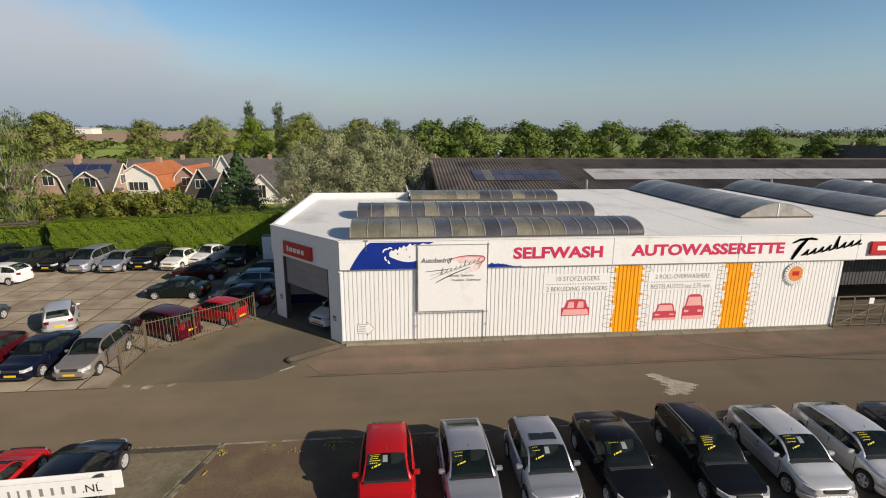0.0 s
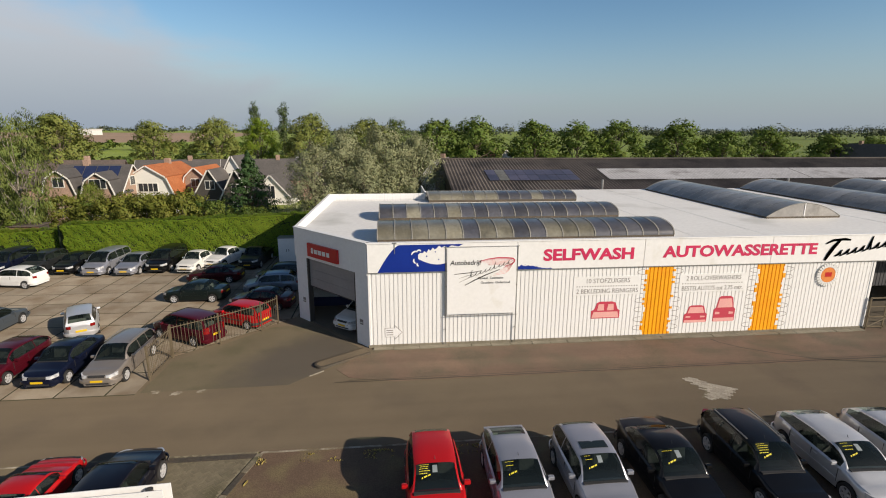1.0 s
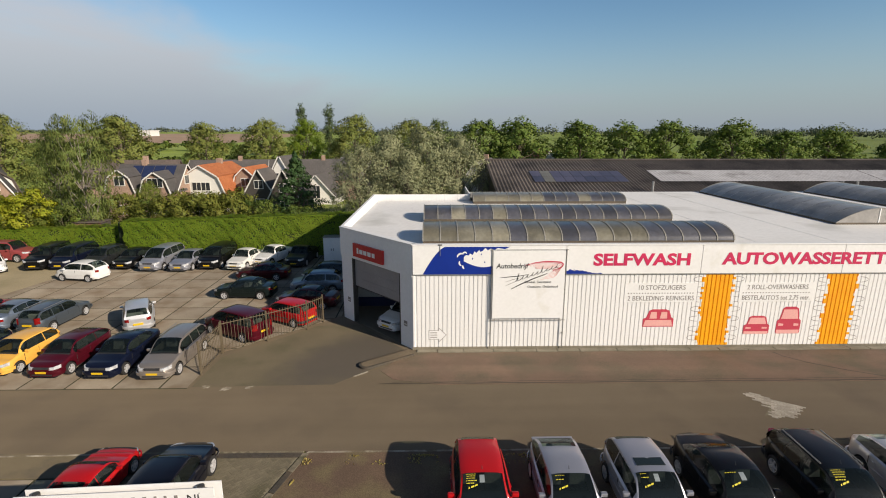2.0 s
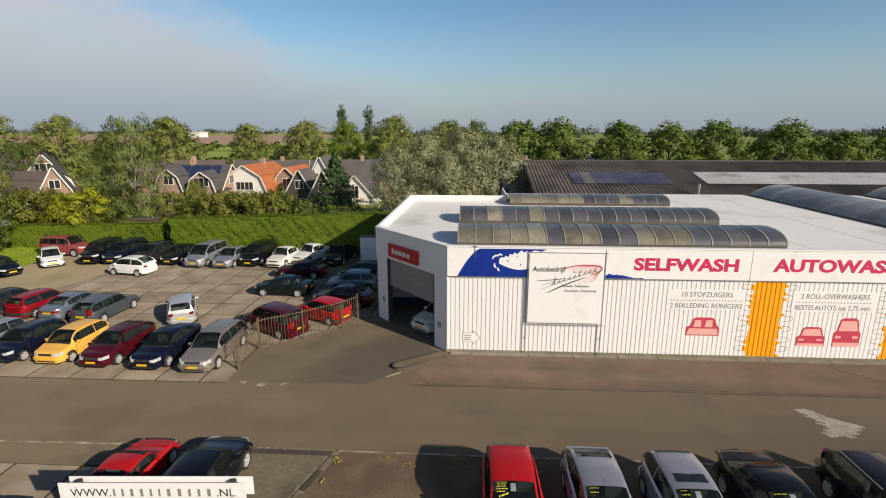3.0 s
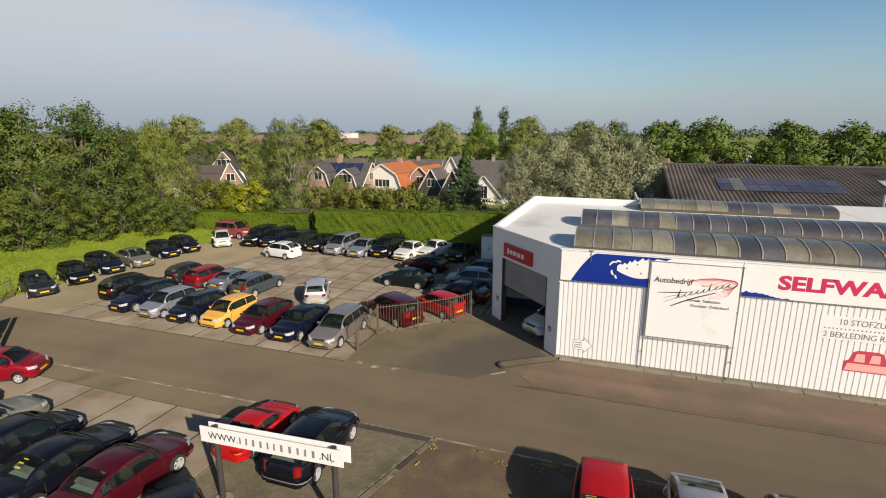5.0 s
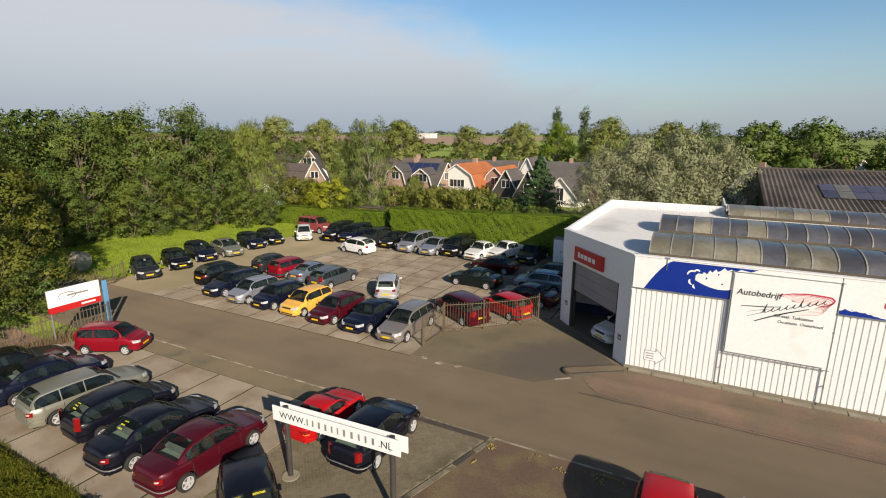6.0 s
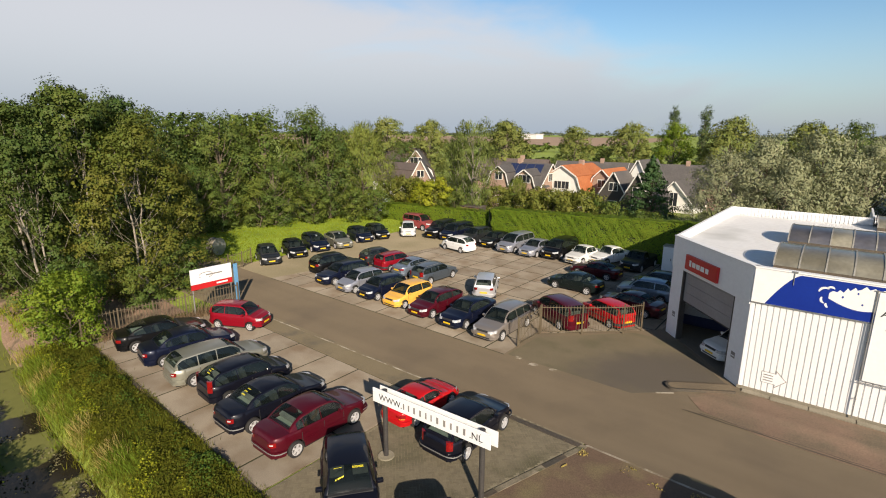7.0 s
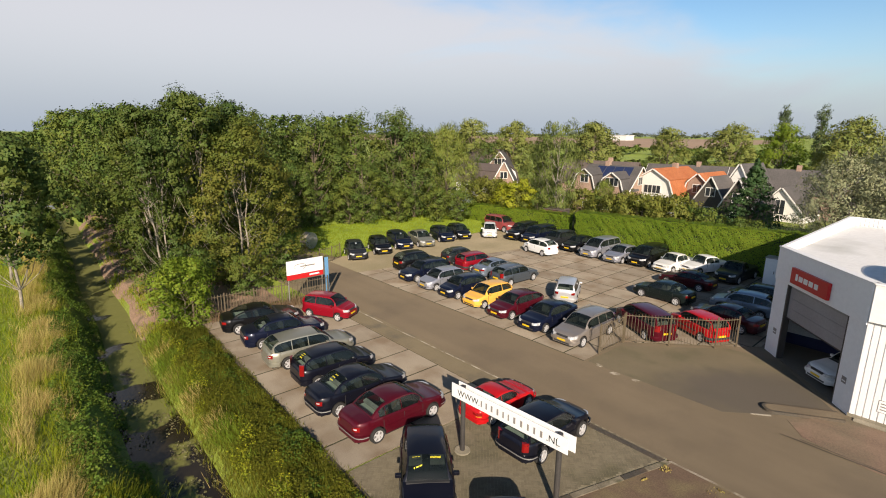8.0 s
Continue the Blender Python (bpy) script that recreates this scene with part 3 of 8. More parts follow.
def box(bm, x0, x1, y0, y1, z0, z1, bevel=0.0, m=None):
    """A block between two corners, with its edges rounded off where bevel is given."""
    mid = Vector(((x0 + x1) / 2, (y0 + y1) / 2, (z0 + z1) / 2))
    made = bmesh.ops.create_cube(bm, size=1.0, matrix=(m or Matrix()) @ Matrix.Translation(mid) @ Matrix.Diagonal((abs(x1 - x0), abs(y1 - y0), abs(z1 - z0), 1)))
    if bevel:
        vs = set(made["verts"])
        bmesh.ops.bevel(bm, geom=[e for e in bm.edges if e.verts[0] in vs and e.verts[1] in vs], offset=bevel, segments=2, affect="EDGES", profile=0.6)


def boxed(*args, **kw):
    bm = bmesh.new()
    box(bm, *args, **kw)
    return bm


def prism(bm, outline, z0, z1):
    """A flat outline drawn up between two heights."""
    lo = [bm.verts.new((x, y, z0)) for x, y in outline]
    hi = [bm.verts.new((x, y, z1)) for x, y in outline]
    n = len(outline)
    area = sum(outline[i][0] * outline[(i + 1) % n][1] - outline[(i + 1) % n][0] * outline[i][1] for i in range(n))
    if area < 0:
        lo, hi = lo[::-1], hi[::-1]
    bm.faces.new(hi)
    bm.faces.new(lo[::-1])
    for i in range(n):
        bm.faces.new((lo[i], lo[(i + 1) % n], hi[(i + 1) % n], hi[i]))


def prismed(outline, z0, z1):
    bm = bmesh.new()
    prism(bm, outline, z0, z1)
    return bm


def tube(bm, a, b, r0, r1=None, sides=8):
    a, b = Vector(a), Vector(b)
    turn = (b - a).to_track_quat("Z", "Y").to_matrix().to_4x4()
    bmesh.ops.create_cone(bm, cap_ends=True, segments=sides, radius1=r0, radius2=r0 if r1 is None else r1, depth=(b - a).length, matrix=Matrix.Translation((a + b) / 2) @ turn)


def tubed(*args, **kw):
    bm = bmesh.new()
    tube(bm, *args, **kw)
    return bm


def clip(poly, keep):
    """The part of a flat outline on the inner side of each line (point, inward normal) of a convex shape."""
    for (px, py), (nx, ny) in keep:
        out = []
        for i, a in enumerate(poly):
            b = poly[(i + 1) % len(poly)]
            da, db = (a[0] - px) * nx + (a[1] - py) * ny, (b[0] - px) * nx + (b[1] - py) * ny
            if da >= 0:
                out.append(a)
            if (da > 0 > db) or (da < 0 < db):
                k = da / (da - db)
                out.append((a[0] + k * (b[0] - a[0]), a[1] + k * (b[1] - a[1])))
        poly = out
        if len(poly) < 3:
            return []
    return poly


def lines_of(outline):
    """The sides of a convex outline, anticlockwise, as point and inward normal."""
    n = len(outline)
    out = []
    for i in range(n):
        a, b = outline[i], outline[(i + 1) % n]
        d = Vector((b[0] - a[0], b[1] - a[1])).normalized()
        out.append((a, (-d.y, d.x)))
    return out


def font_mesh(text, height, bold=0.0, shear=0.0, depth=0.004):
    cu = bpy.data.curves.new("lettering", "FONT")
    cu.body, cu.size, cu.offset, cu.extrude, cu.shear = text, height / 0.69, bold, depth, shear
    cu.resolution_u = 3
    tmp = new("lettering", cu)
    bpy.context.view_layer.update()
    me = bpy.data.meshes.new_from_object(tmp.evaluated_get(bpy.context.evaluated_depsgraph_get()))
    bpy.data.objects.remove(tmp)
    bpy.data.curves.remove(cu)
    co = np.empty(len(me.vertices) * 3)
    me.vertices.foreach_get("co", co)
    co = co.reshape(-1, 3)
    co[:, 0] -= co[:, 0].min()
    return me, co


def lettering(text, height, m, material, name, parent, bold=0.0, shear=0.0, stretch=None, depth=0.004):
    """A word in the built-in font as a mesh; m places the foot of the first letter. stretch: the width to fill."""
    me, co = font_mesh(text, height, bold, shear, depth)
    if stretch:
        co[:, 0] *= stretch / max(co[:, 0].max(), 1e-6)
    me.vertices.foreach_set("co", co.ravel())
    me.update()
    me.materials.clear()
    me.materials.append(material)
    ob = new(name, me)
    ob.parent = parent
    ob.matrix_basis = m
    return ob


def words(text, height, m, material, name, parent, shear=0.0, stretch=1.0):
    """A line of words, each a mesh of its own, spread over the width stretch."""
    full = font_mesh(text, height, 0.0, shear)[1][:, 0].max()
    k = stretch / full
    done = ""
    for w in text.split():
        cut = text.index(w, len(done)) + len(w)
        end = font_mesh(text[:cut], height, 0.0, shear)[1][:, 0].max()
        wide_ = font_mesh(w, height, 0.0, shear)[1][:, 0].max()
        lettering(w, height, m @ Matrix.Translation(((end - wide_) * k, 0, 0)), material, name, parent, 0.0, shear, wide_ * k)
        done = text[:cut]


# ---- ground ----
def ditch_y(x):
    """The middle of the ditch, which runs a little askew to the road."""
    x = max(-90.0, min(60.0, x))
    return 3.7 + 0.037 * (-16.0 - x) + 0.12 * math.sin(0.31 * x)


def ground_sheet():
    bm = bmesh.new()
    xs = [-3500, -1500, -600, -250, -150] + [-110 + 2.5 * i for i in range(66)] + [80, 150, 300, 800, 3500]
    offs = [(-3500, -0.03), (-900, -0.03), (-200, -0.03), (-60, -0.03), (-20, -0.03), (-8, -0.02), (-4, 0.0), (-2.4, 0.02), (-2.0, -0.1), (-1.5, -0.6), (-1.1, -0.98), (0, -1.3),
            (1.0, -0.98), (1.35, -0.62), (1.9, -0.25), (2.8, -0.07), (3.3, -0.03), (5.2, -0.03), (20, -0.03), (60, -0.03), (200, -0.03), (900, -0.03), (3500, -0.03)]
    rows = []
    for x in xs:
        yc = ditch_y(x)
        row = []
        for d, z in offs:
            j = 0.0 if abs(d) > 3.2 else 0.13 * noise.noise(Vector((0.9 * x, d, 0.3)))
            row.append(bm.verts.new((x, yc + d + j, z + 0.5 * j)))
        rows.append(row)
    for a, b in zip(rows, rows[1:]):
        for i in range(len(offs) - 1):
            bm.faces.new((a[i], b[i], b[i + 1], a[i + 1]))
    return to_object("ground", bm, M["field"], 60)


tagged(ground_sheet(), "flat green meadow and verge crossed by a narrow ditch", "ground", kind="structure")


def ditch_water():
    bm = bmesh.new()
    xs = [-130 + 2.5 * i for i in range(74)]
    prev = None
    for x in xs:
        pair = [bm.verts.new((x, ditch_y(x) + s, -0.93)) for s in (-1.4, 1.3)]
        if prev:
            bm.faces.new((prev[0], pair[0], pair[1], prev[1]))
        prev = pair
    return to_object("ditch_water", bm, M["water"])


tagged(ditch_water(), "dark ditch water half covered with green duckweed", "water", kind="structure")


def sheet(name, outline, z, material, label, category="road", under=0.12):
    return tagged(to_object(name, prismed(outline, z - under, z), material), label, category, kind="structure")


sheet("road", [(-47, 15.9), (-30, 16.35), (140, 16.35), (140, 24.3), (-2.7, 24.7), (-7.0, 29.1), (-8.0, 45.5), (-33.0, 45.5), (-38.5, 42), (-38.5, 22), (-47, 20.9)], 0.0, M["asphalt"], "worn brownish asphalt road with darker repair patches")
sheet("pavement_brick", [(-4.3, 22.3), (-3.6, 21.4), (-1.6, 20.9), (140, 20.95), (140, 24.45), (-2.6, 24.45), (-2.95, 24.2)], 0.012, M["redpave"], "strip of reddish brick paving along the white building", "pavement", 0.1)
sheet("pavement_sales", [(-6.2, 16.36), (-7.45, 12.1), (-8.9, 7.4), (-8.9, 6.6), (60, 6.6), (60, 16.36)], 0.012, M["salespave"], "reddish brown brick paving under the parked cars", "pavement", 0.1)
sheet("verge_strip", [(-46, 14.9), (-29.5, 15.1), (-12.2, 15.1), (-12.2, 16.4), (-29.5, 16.35), (-46, 15.9)], 0.006, M["strip"], "narrow asphalt strip beside the concrete slabs", "pavement", 0.1)
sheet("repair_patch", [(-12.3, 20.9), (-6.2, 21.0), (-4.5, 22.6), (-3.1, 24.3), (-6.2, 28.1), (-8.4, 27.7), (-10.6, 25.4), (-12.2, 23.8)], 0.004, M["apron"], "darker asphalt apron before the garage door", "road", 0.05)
sheet("pavement_grit", [(-38.4, 20.8), (-32.9, 20.8), (-28.9, 44.3), (-33, 44.3), (-38.4, 42)], 0.014, M["grit"], "pale worn grit at the grassy end of the car lot", "pavement", 0.1)
sheet("lawn", [(-56, 17.5), (-47, 20.95), (-38.6, 22), (-38.6, 42), (-33.2, 45.6), (-34, 47), (-56, 47)], -0.01, M["lawn"], "bright green mown grass beside the car lot", "lawn", 0.04)


def litter_bank():
    """Bare earth and fallen leaves under the trees, from the water's edge up over the bank."""
    bm = bmesh.new()
    prev = None
    for k in range(31):
        x = -30.5 - 2.4 * k
        row = [bm.verts.new((x, ditch_y(x) + d + 0.2 * noise.noise(Vector((x, d, 4))), z)) for d, z in ((1.05, -0.95), (1.4, -0.55), (2.0, -0.19), (2.9, -0.03), (4.5, 0.0), (9.0, 0.0))]
        if prev:
            for i in range(5):
                bm.faces.new((prev[i], prev[i + 1], row[i + 1], row[i]))
        prev = row
    bmesh.ops.recalc_face_normals(bm, faces=list(bm.faces))
    return to_object("litter_bank", bm, M["earth"], 60)


tagged(litter_bank(), "brown bank of bare earth and fallen leaves under trees", "ground", kind="structure")
# worn edge lines
for name, outline in (("edge_line", [(-6.2, 16.23), (-6.15, 16.33), (26, 16.29), (26, 16.21)]), ("edge_line", [(-30, 16.0), (-12.6, 16.24), (-12.6, 16.31), (-30, 16.07)]), ("edge_line", [(-5.45, 21.72), (-5.42, 21.64), (-4.8, 22.12), (-4.84, 22.2)])):
    sheet(name, outline, 0.017, M["roadpaint"], "worn white edge line on the road", "road marking", 0.014)


def ragged_patch(name, x, y, w, d, label, turn=0.0, seed=1):
    rnd = random.Random(seed)
    pts = []
    for i in range(60):
        a = 2 * math.pi * i / 60
        c, s = math.cos(a), math.sin(a)
        r = (abs(c) ** 3 + abs(s) ** 3) ** (-1 / 3) * (0.72 + 0.3 * noise.noise(Vector((2.3 * c, 2.3 * s, seed))) + 0.34 * rnd.random())
        px, py = 0.5 * w * r * c, 0.5 * d * r * s
        px += 0.25 * py
        pts.append((x + px * math.cos(turn) - py * math.sin(turn), y + px * math.sin(turn) + py * math.cos(turn)))
    return sheet(name, pts, 0.008, M["roadpaint"], label, "road marking", 0.006)




def brick_patch():
    """Pale replacement bricks set askew in the asphalt, with a toothed outline."""
    ob = tagged(to_object("brick_patch", prismed([(11.55, 19.75), (12.5, 19.2), (12.75, 18.6), (12.2, 18.2), (11.2, 18.25), (11.7, 18.75), (11.75, 19.2)], -0.02, 0.005), M["paver_joint"]), "patch of pale bricks set into the asphalt", "pavement", kind="structure")
    a, b = 0.22, 0.11
    tmp = to_object("brick", boxed(0.004, a - 0.004, 0.004, b - 0.004, -0.03, 0.0, bevel=0.004), M["pale_brick"])
    me = tmp.data
    bpy.data.objects.remove(tmp)
    turn_ = Matrix.Rotation(radians(-32), 4, "Z")
    for i in range(-16, 16):
        for j in range(-26, 26):
            p = turn_ @ Vector((i * a + (0.5 * a if j % 2 else 0.0), j * b, 0)) + Vector((12.0, 18.9, 0))
            k = (p.y - 18.1) / 1.9
            mid_, wide_ = (lerp(11.75, 12.3, k / 0.35) if k < 0.35 else lerp(12.3, 11.4, (k - 0.35) / 0.65)), (0.68 if k < 0.3 else lerp(0.8, 0.2, (k - 0.3) / 0.7))
            if 0 < k < 1 and abs(p.x - mid_) < wide_ * (0.9 + 0.2 * math.sin(2.1 * j)):
                part_mesh("brick", me, ob, Matrix.Translation((p.x, p.y, 0.012)) @ turn_)
    return ob


brick_patch()
for i, (px, py) in enumerate(((-11.69, 20.9), (-10.75, 20.72), (-9.75, 20.8))):
    ragged_patch("worn_mark", px, py, 0.42, 0.3, "worn white paint mark on the asphalt", 0.15, 10 + i)
# dark sealed seams across the carriageway and along the brick strip
def seam(pts, w, seed=0.0):
    left, right = [], []
    for i, p in enumerate(pts):
        a, b = Vector(pts[max(0, i - 1)]), Vector(pts[min(len(pts) - 1, i + 1)])
        d = (b - a).normalized()
        k = w * (0.6 + 0.7 * abs(math.sin(1.7 * i + seed)))
        left.append((p[0] - d.y * k, p[1] + d.x * k))
        right.append((p[0] + d.y * k, p[1] - d.x * k))
    bm = bmesh.new()
    vl = [bm.verts.new((x, y, 0.0175)) for x, y in left]
    vr = [bm.verts.new((x, y, 0.0175)) for x, y in right]
    for i in range(len(pts) - 1):
        bm.faces.new((vr[i], vr[i + 1], vl[i + 1], vl[i]))
    return tagged(to_object("repair_seam", bm, M["seam"]), "dark sealed seam in the paving", "road marking", kind="structure")


def wavy(x0, y0, x1, y1, n, amp, seed):
    return [(lerp(x0, x1, i / n), lerp(y0, y1, i / n) + amp * noise.noise(Vector((0.9 * i, seed, 0)))) for i in range(n + 1)]


seam(wavy(-4.2, 21.0, 45.0, 21.0, 60, 0.10, 1), 0.035)
seam(wavy(-3.6, 21.14, 30.0, 21.2, 44, 0.08, 3), 0.018, 1.0)
seam([(15.3, 23.9), (15.5, 23.42), (16.22, 22.71), (17.5, 21.9), (19.15, 21.1), (21.5, 20.6), (23.94, 20.25), (30, 19.9)], 0.03, 2.0)
# concrete foot along the hall
foot = thing("plinth_strip", 0, 0, label="cracked concrete strip along the foot of the hall", category="kerb")
xa = -2.6
rnd = random.Random(8)
while xa < 24.6:
    xb = min(24.7, xa + rnd.uniform(0.9, 1.5))
    part("kerb_stone", boxed(xa, xb - 0.035, 24.12 + rnd.uniform(-0.03, 0.03), 24.42, -0.05, 0.05 + rnd.uniform(0, 0.02)), M["kerb"], foot)
    xa = xb

# raised kerb island at the building's corner
island = thing("kerb_island", 0, 0, label="low concrete kerb island beside the garage entrance", category="kerb")


def capsule(a, b, r):
    """A long outline with a round end at a and a square end at b."""
    along = (b - a).normalized()
    side = Vector((-along.y, along.x))
    pts = [tuple(a + r * (math.cos(math.pi / 2 + math.pi * i / 10) * along + math.sin(math.pi / 2 + math.pi * i / 10) * side)) for i in range(11)]
    return pts + [tuple(b - r * side), tuple(b + r * side)]


ia, ib = Vector((-4.95, 22.72)), Vector((-2.95, 24.05))
part("kerb_ring", prismed(capsule(ia, ib, 0.36), -0.02, 0.11), M["gutter"], island, "dark weathered kerb")
part("fill", prismed(capsule(ia, ib, 0.25), 0.0, 0.118), M["asphalt"], island, "grey brown paving fill")

# kerb between the grey pavers and the red paving
kerb = thing("kerb", 0, 0, label="flush concrete kerb between grey and red paving", category="kerb")
ka, kb = Vector((-6.2, 16.2)), Vector((-8.9, 7.4))
steps = 9
for i in range(steps):
    a, b = ka.lerp(kb, i / steps), ka.lerp(kb, (i + 0.97) / steps)
    n = Vector((-(b - a).y, (b - a).x)).normalized() * 0.10
    part("kerb_stone", prismed([tuple(a - n), tuple(b - n), tuple(b + n), tuple(a + n)], -0.05, 0.035), M["gutter" if i % 3 == 1 else "old_kerb"], kerb)
for i in range(10):
    a = -12.15 + 0.585 * i
    part("kerb_stone", boxed(a, a + 0.57, 15.98, 16.24, -0.05, 0.026), M["gutter"], kerb)
edge = thing("lot_edge", 0, 0, label="dark concrete edging along the hedge bank", category="kerb")
ea, eb = Vector((-9.0, 7.5)), Vector((-29.8, 8.05))
for i in range(20):
    a, b = ea.lerp(eb, i / 20), ea.lerp(eb, (i + 0.98) / 20)
    part("kerb_stone", prismed([(a.x, a.y - 0.1), (b.x, b.y - 0.1), (b.x, b.y + 0.08), (a.x, a.y + 0.08)][::-1], -0.05, 0.035), M["gutter"], edge)

# ploughed field far off
sheet("far_field", [(-1500, 430), (-170, 430), (-330, 1450), (-2200, 1450)], 0.0, mat("ploughed_soil", (0.22, 0.15, 0.10), (0.26, 0.18, 0.12), 0.9, 0.01, 0.4, 0.2), "distant reddish ploughed field", "ground")

# ---- the white car-wash building ----
FRONT_Y, TOP, BAND = 24.5, 5.45, 4.0
CORNER, SIDE = Vector((-2.8, 24.5)), Vector((-7.1, 29.2))
ROOF = 5.22
hall = thing("car_wash_hall", 0, 0, label="white ribbed steel car wash hall with painted signs", category="building")
RIB = 0.216


def rib_y(x):
    """The depth of the trapezoidal sheet at x: broad flats with narrow grooves."""
    u = (x / RIB) % 1.0
    if u < 0.80:
        return 0.0
    if u < 0.84:
        return 0.045 * (u - 0.80) / 0.04
    if u < 0.96:
        return 0.045
    return 0.045 * (1.0 - u) / 0.04


def rib_stops(x0, x1):
    out = [x0]
    k = math.floor(x0 / RIB)
    while k * RIB < x1:
        for u in (0.0, 0.80, 0.84, 0.96):
            x = (k + u) * RIB
            if x0 + 1e-4 < x < x1 - 1e-4:
                out.append(x)
        k += 1
    return out + [x1]


def ribbed(x0, x1, z0, z1, y, proud=0.0):
    bm = bmesh.new()
    prev = None
    for x in rib_stops(x0, x1):
        d = y + rib_y(x) - proud
        pair = (bm.verts.new((x, d, z0)), bm.verts.new((x, d, z1)))
        if prev:
            bm.faces.new((prev[0], pair[0], pair[1], prev[1]))
        prev = pair
    return bm


x = -2.8
while x < 24.8:
    part("wall_sheet", ribbed(x, min(x + 6 * RIB, 24.8), 0.14, BAND, FRONT_Y), M["white"], hall)
    x += 6 * RIB
part("plinth", boxed(-2.85, 24.85, FRONT_Y - 0.03, FRONT_Y + 0.3, -0.05, 0.15), M["kerb"], hall, "grey concrete plinth")
# backing wall, so that no light leaks through
part("back_lining", boxed(-2.7, 24.8, FRONT_Y + 0.06, FRONT_Y + 0.16, 0.1, BAND + 0.2), M["inner"], hall)
# smooth band above
JOINTS = [-2.8, 4.70, 11.4, 18.48, 25.52, 32.6, 39.7, 46.8]
for a, b in zip(JOINTS, JOINTS[1:]):
    part("fascia_panel", boxed(a + 0.012, b - 0.012, FRONT_Y - 0.10, FRONT_Y + 0.12, BAND, TOP, bevel=0.012), M["white_flat"], hall)
part("coping", boxed(-2.82, 46.8, FRONT_Y - 0.13, FRONT_Y + 0.16, TOP, TOP + 0.06, bevel=0.012), M["white_flat"], hall)
part("drip_edge", boxed(-2.8, 25.5, FRONT_Y - 0.07, FRONT_Y - 0.01, BAND - 0.05, BAND), M["steel"], hall, "thin grey drip edge")
for px in (-2.75, 24.78):
    part("corner_flashing", boxed(px - 0.05, px + 0.05, FRONT_Y - 0.025, FRONT_Y + 0.02, 0.12, BAND - 0.05, bevel=0.008), M["white_flat"], hall)

# angled garage wall with the door opening
gate_dir = (SIDE - CORNER).normalized()
gate_len = (SIDE - CORNER).length
gate_turn = math.degrees(math.atan2(gate_dir.y, gate_dir.x))
GATE = pose(CORNER.x, CORNER.y, 0, 0, 0, gate_turn)


def gate_part(name, bm, material, label="", smooth=None):
    ob = part(name, bm, material, hall, label, smooth)
    ob.matrix_basis = GATE
    return ob


# local: x along the wall from the front corner, y < 0 behind it (inside is on the right hand), outside is +y
D0, D1, DTOP = 1.0, 5.35, 3.85
gate_part("pier", boxed(0.0, D0, -0.25, 0.0, -0.05, DTOP, bevel=0.01), M["grey_wall"])
gate_part("pier", boxed(D1, gate_len, -0.25, 0.0, -0.05, DTOP, bevel=0.01), M["grey_wall"])
gate_part("lintel_panel", boxed(0.0, gate_len, -0.25, 0.06, DTOP, TOP, bevel=0.012), M["grey_wall"])
gate_part("coping", boxed(-0.02, gate_len + 0.02, -0.28, 0.09, TOP, TOP + 0.06, bevel=0.01), M["white_flat"])
gate_part("door_frame", boxed(D0, D0 + 0.1, -0.3, -0.02, 0, DTOP), M["dark_steel"], "dark steel door frame")
gate_part("door_frame", boxed(D1 - 0.1, D1, -0.3, -0.02, 0, DTOP), M["dark_steel"])
for z, zt in ((2.2, 2.69), (2.697, 3.19), (3.197, 3.68), (3.687, 3.95)):
    gate_part("door_section", boxed(D0 + 0.1, D1 - 0.1, -0.2, -0.15, z, zt, bevel=0.006), M["door_grey"], "raised grey sectional door")
gate_part("door_seal", boxed(D0 + 0.1, D1 - 0.1, -0.2, -0.15, 2.14, 2.2), M["trim"], "black rubber seal")
for u in (0.6, 5.75):
    gate_part("wall_notice", boxed(u - 0.13, u + 0.13, 0.0, 0.012, 1.12, 1.4), M["grey_print"], "small dark notice on the pier")
    gate_part("wall_notice", boxed(u - 0.1, u + 0.1, 0.012, 0.016, 1.2, 1.25), M["paper"])

# side and back walls, floor inside, roof
LEFT_BACK = Vector((-6.65, 41.8))
part("side_wall", prismed([tuple(SIDE), (SIDE.x + 0.2, SIDE.y), (LEFT_BACK.x + 0.2, LEFT_BACK.y), tuple(LEFT_BACK)], -0.05, ROOF), M["grey_wall"], hall)
part("back_wall", boxed(LEFT_BACK.x, 1.4, 41.8, 42.0, -0.05, ROOF), M["grey_wall"], hall)
part("back_wall", boxed(1.2, 1.4, 41.8, 47.6, -0.05, ROOF), M["grey_wall"], hall)
part("back_wall", boxed(1.2, 46.7, 47.5, 47.7, -0.05, ROOF), M["grey_wall"], hall)
part("inner_wall", boxed(-6.85, 2.0, 31.05, 31.25, 0.6, 5.0), M["inner"], hall, "pale inner wall")
part("inner_wall", boxed(-6.85, 2.0, 31.03, 31.25, -0.05, 0.6), M["inner_blue"], hall, "dark blue lower part of the inner wall")
part("inner_wall", boxed(2.0, 2.2, 24.7, 31.25, -0.05, 5.0), M["inner"], hall)
part("floor_slab", prismed([(-2.8, 24.55), (24.8, 24.55), (24.8, 41.7), (-6.6, 41.7), (-7.0, 29.25)], -0.1, 0.01), M["asphalt_new"], hall, "dark garage floor")


LIGHTS = [(-2.3, 13.6, 25.55, 28.9), (-2.35, 13.4, 31.9, 35.2)]


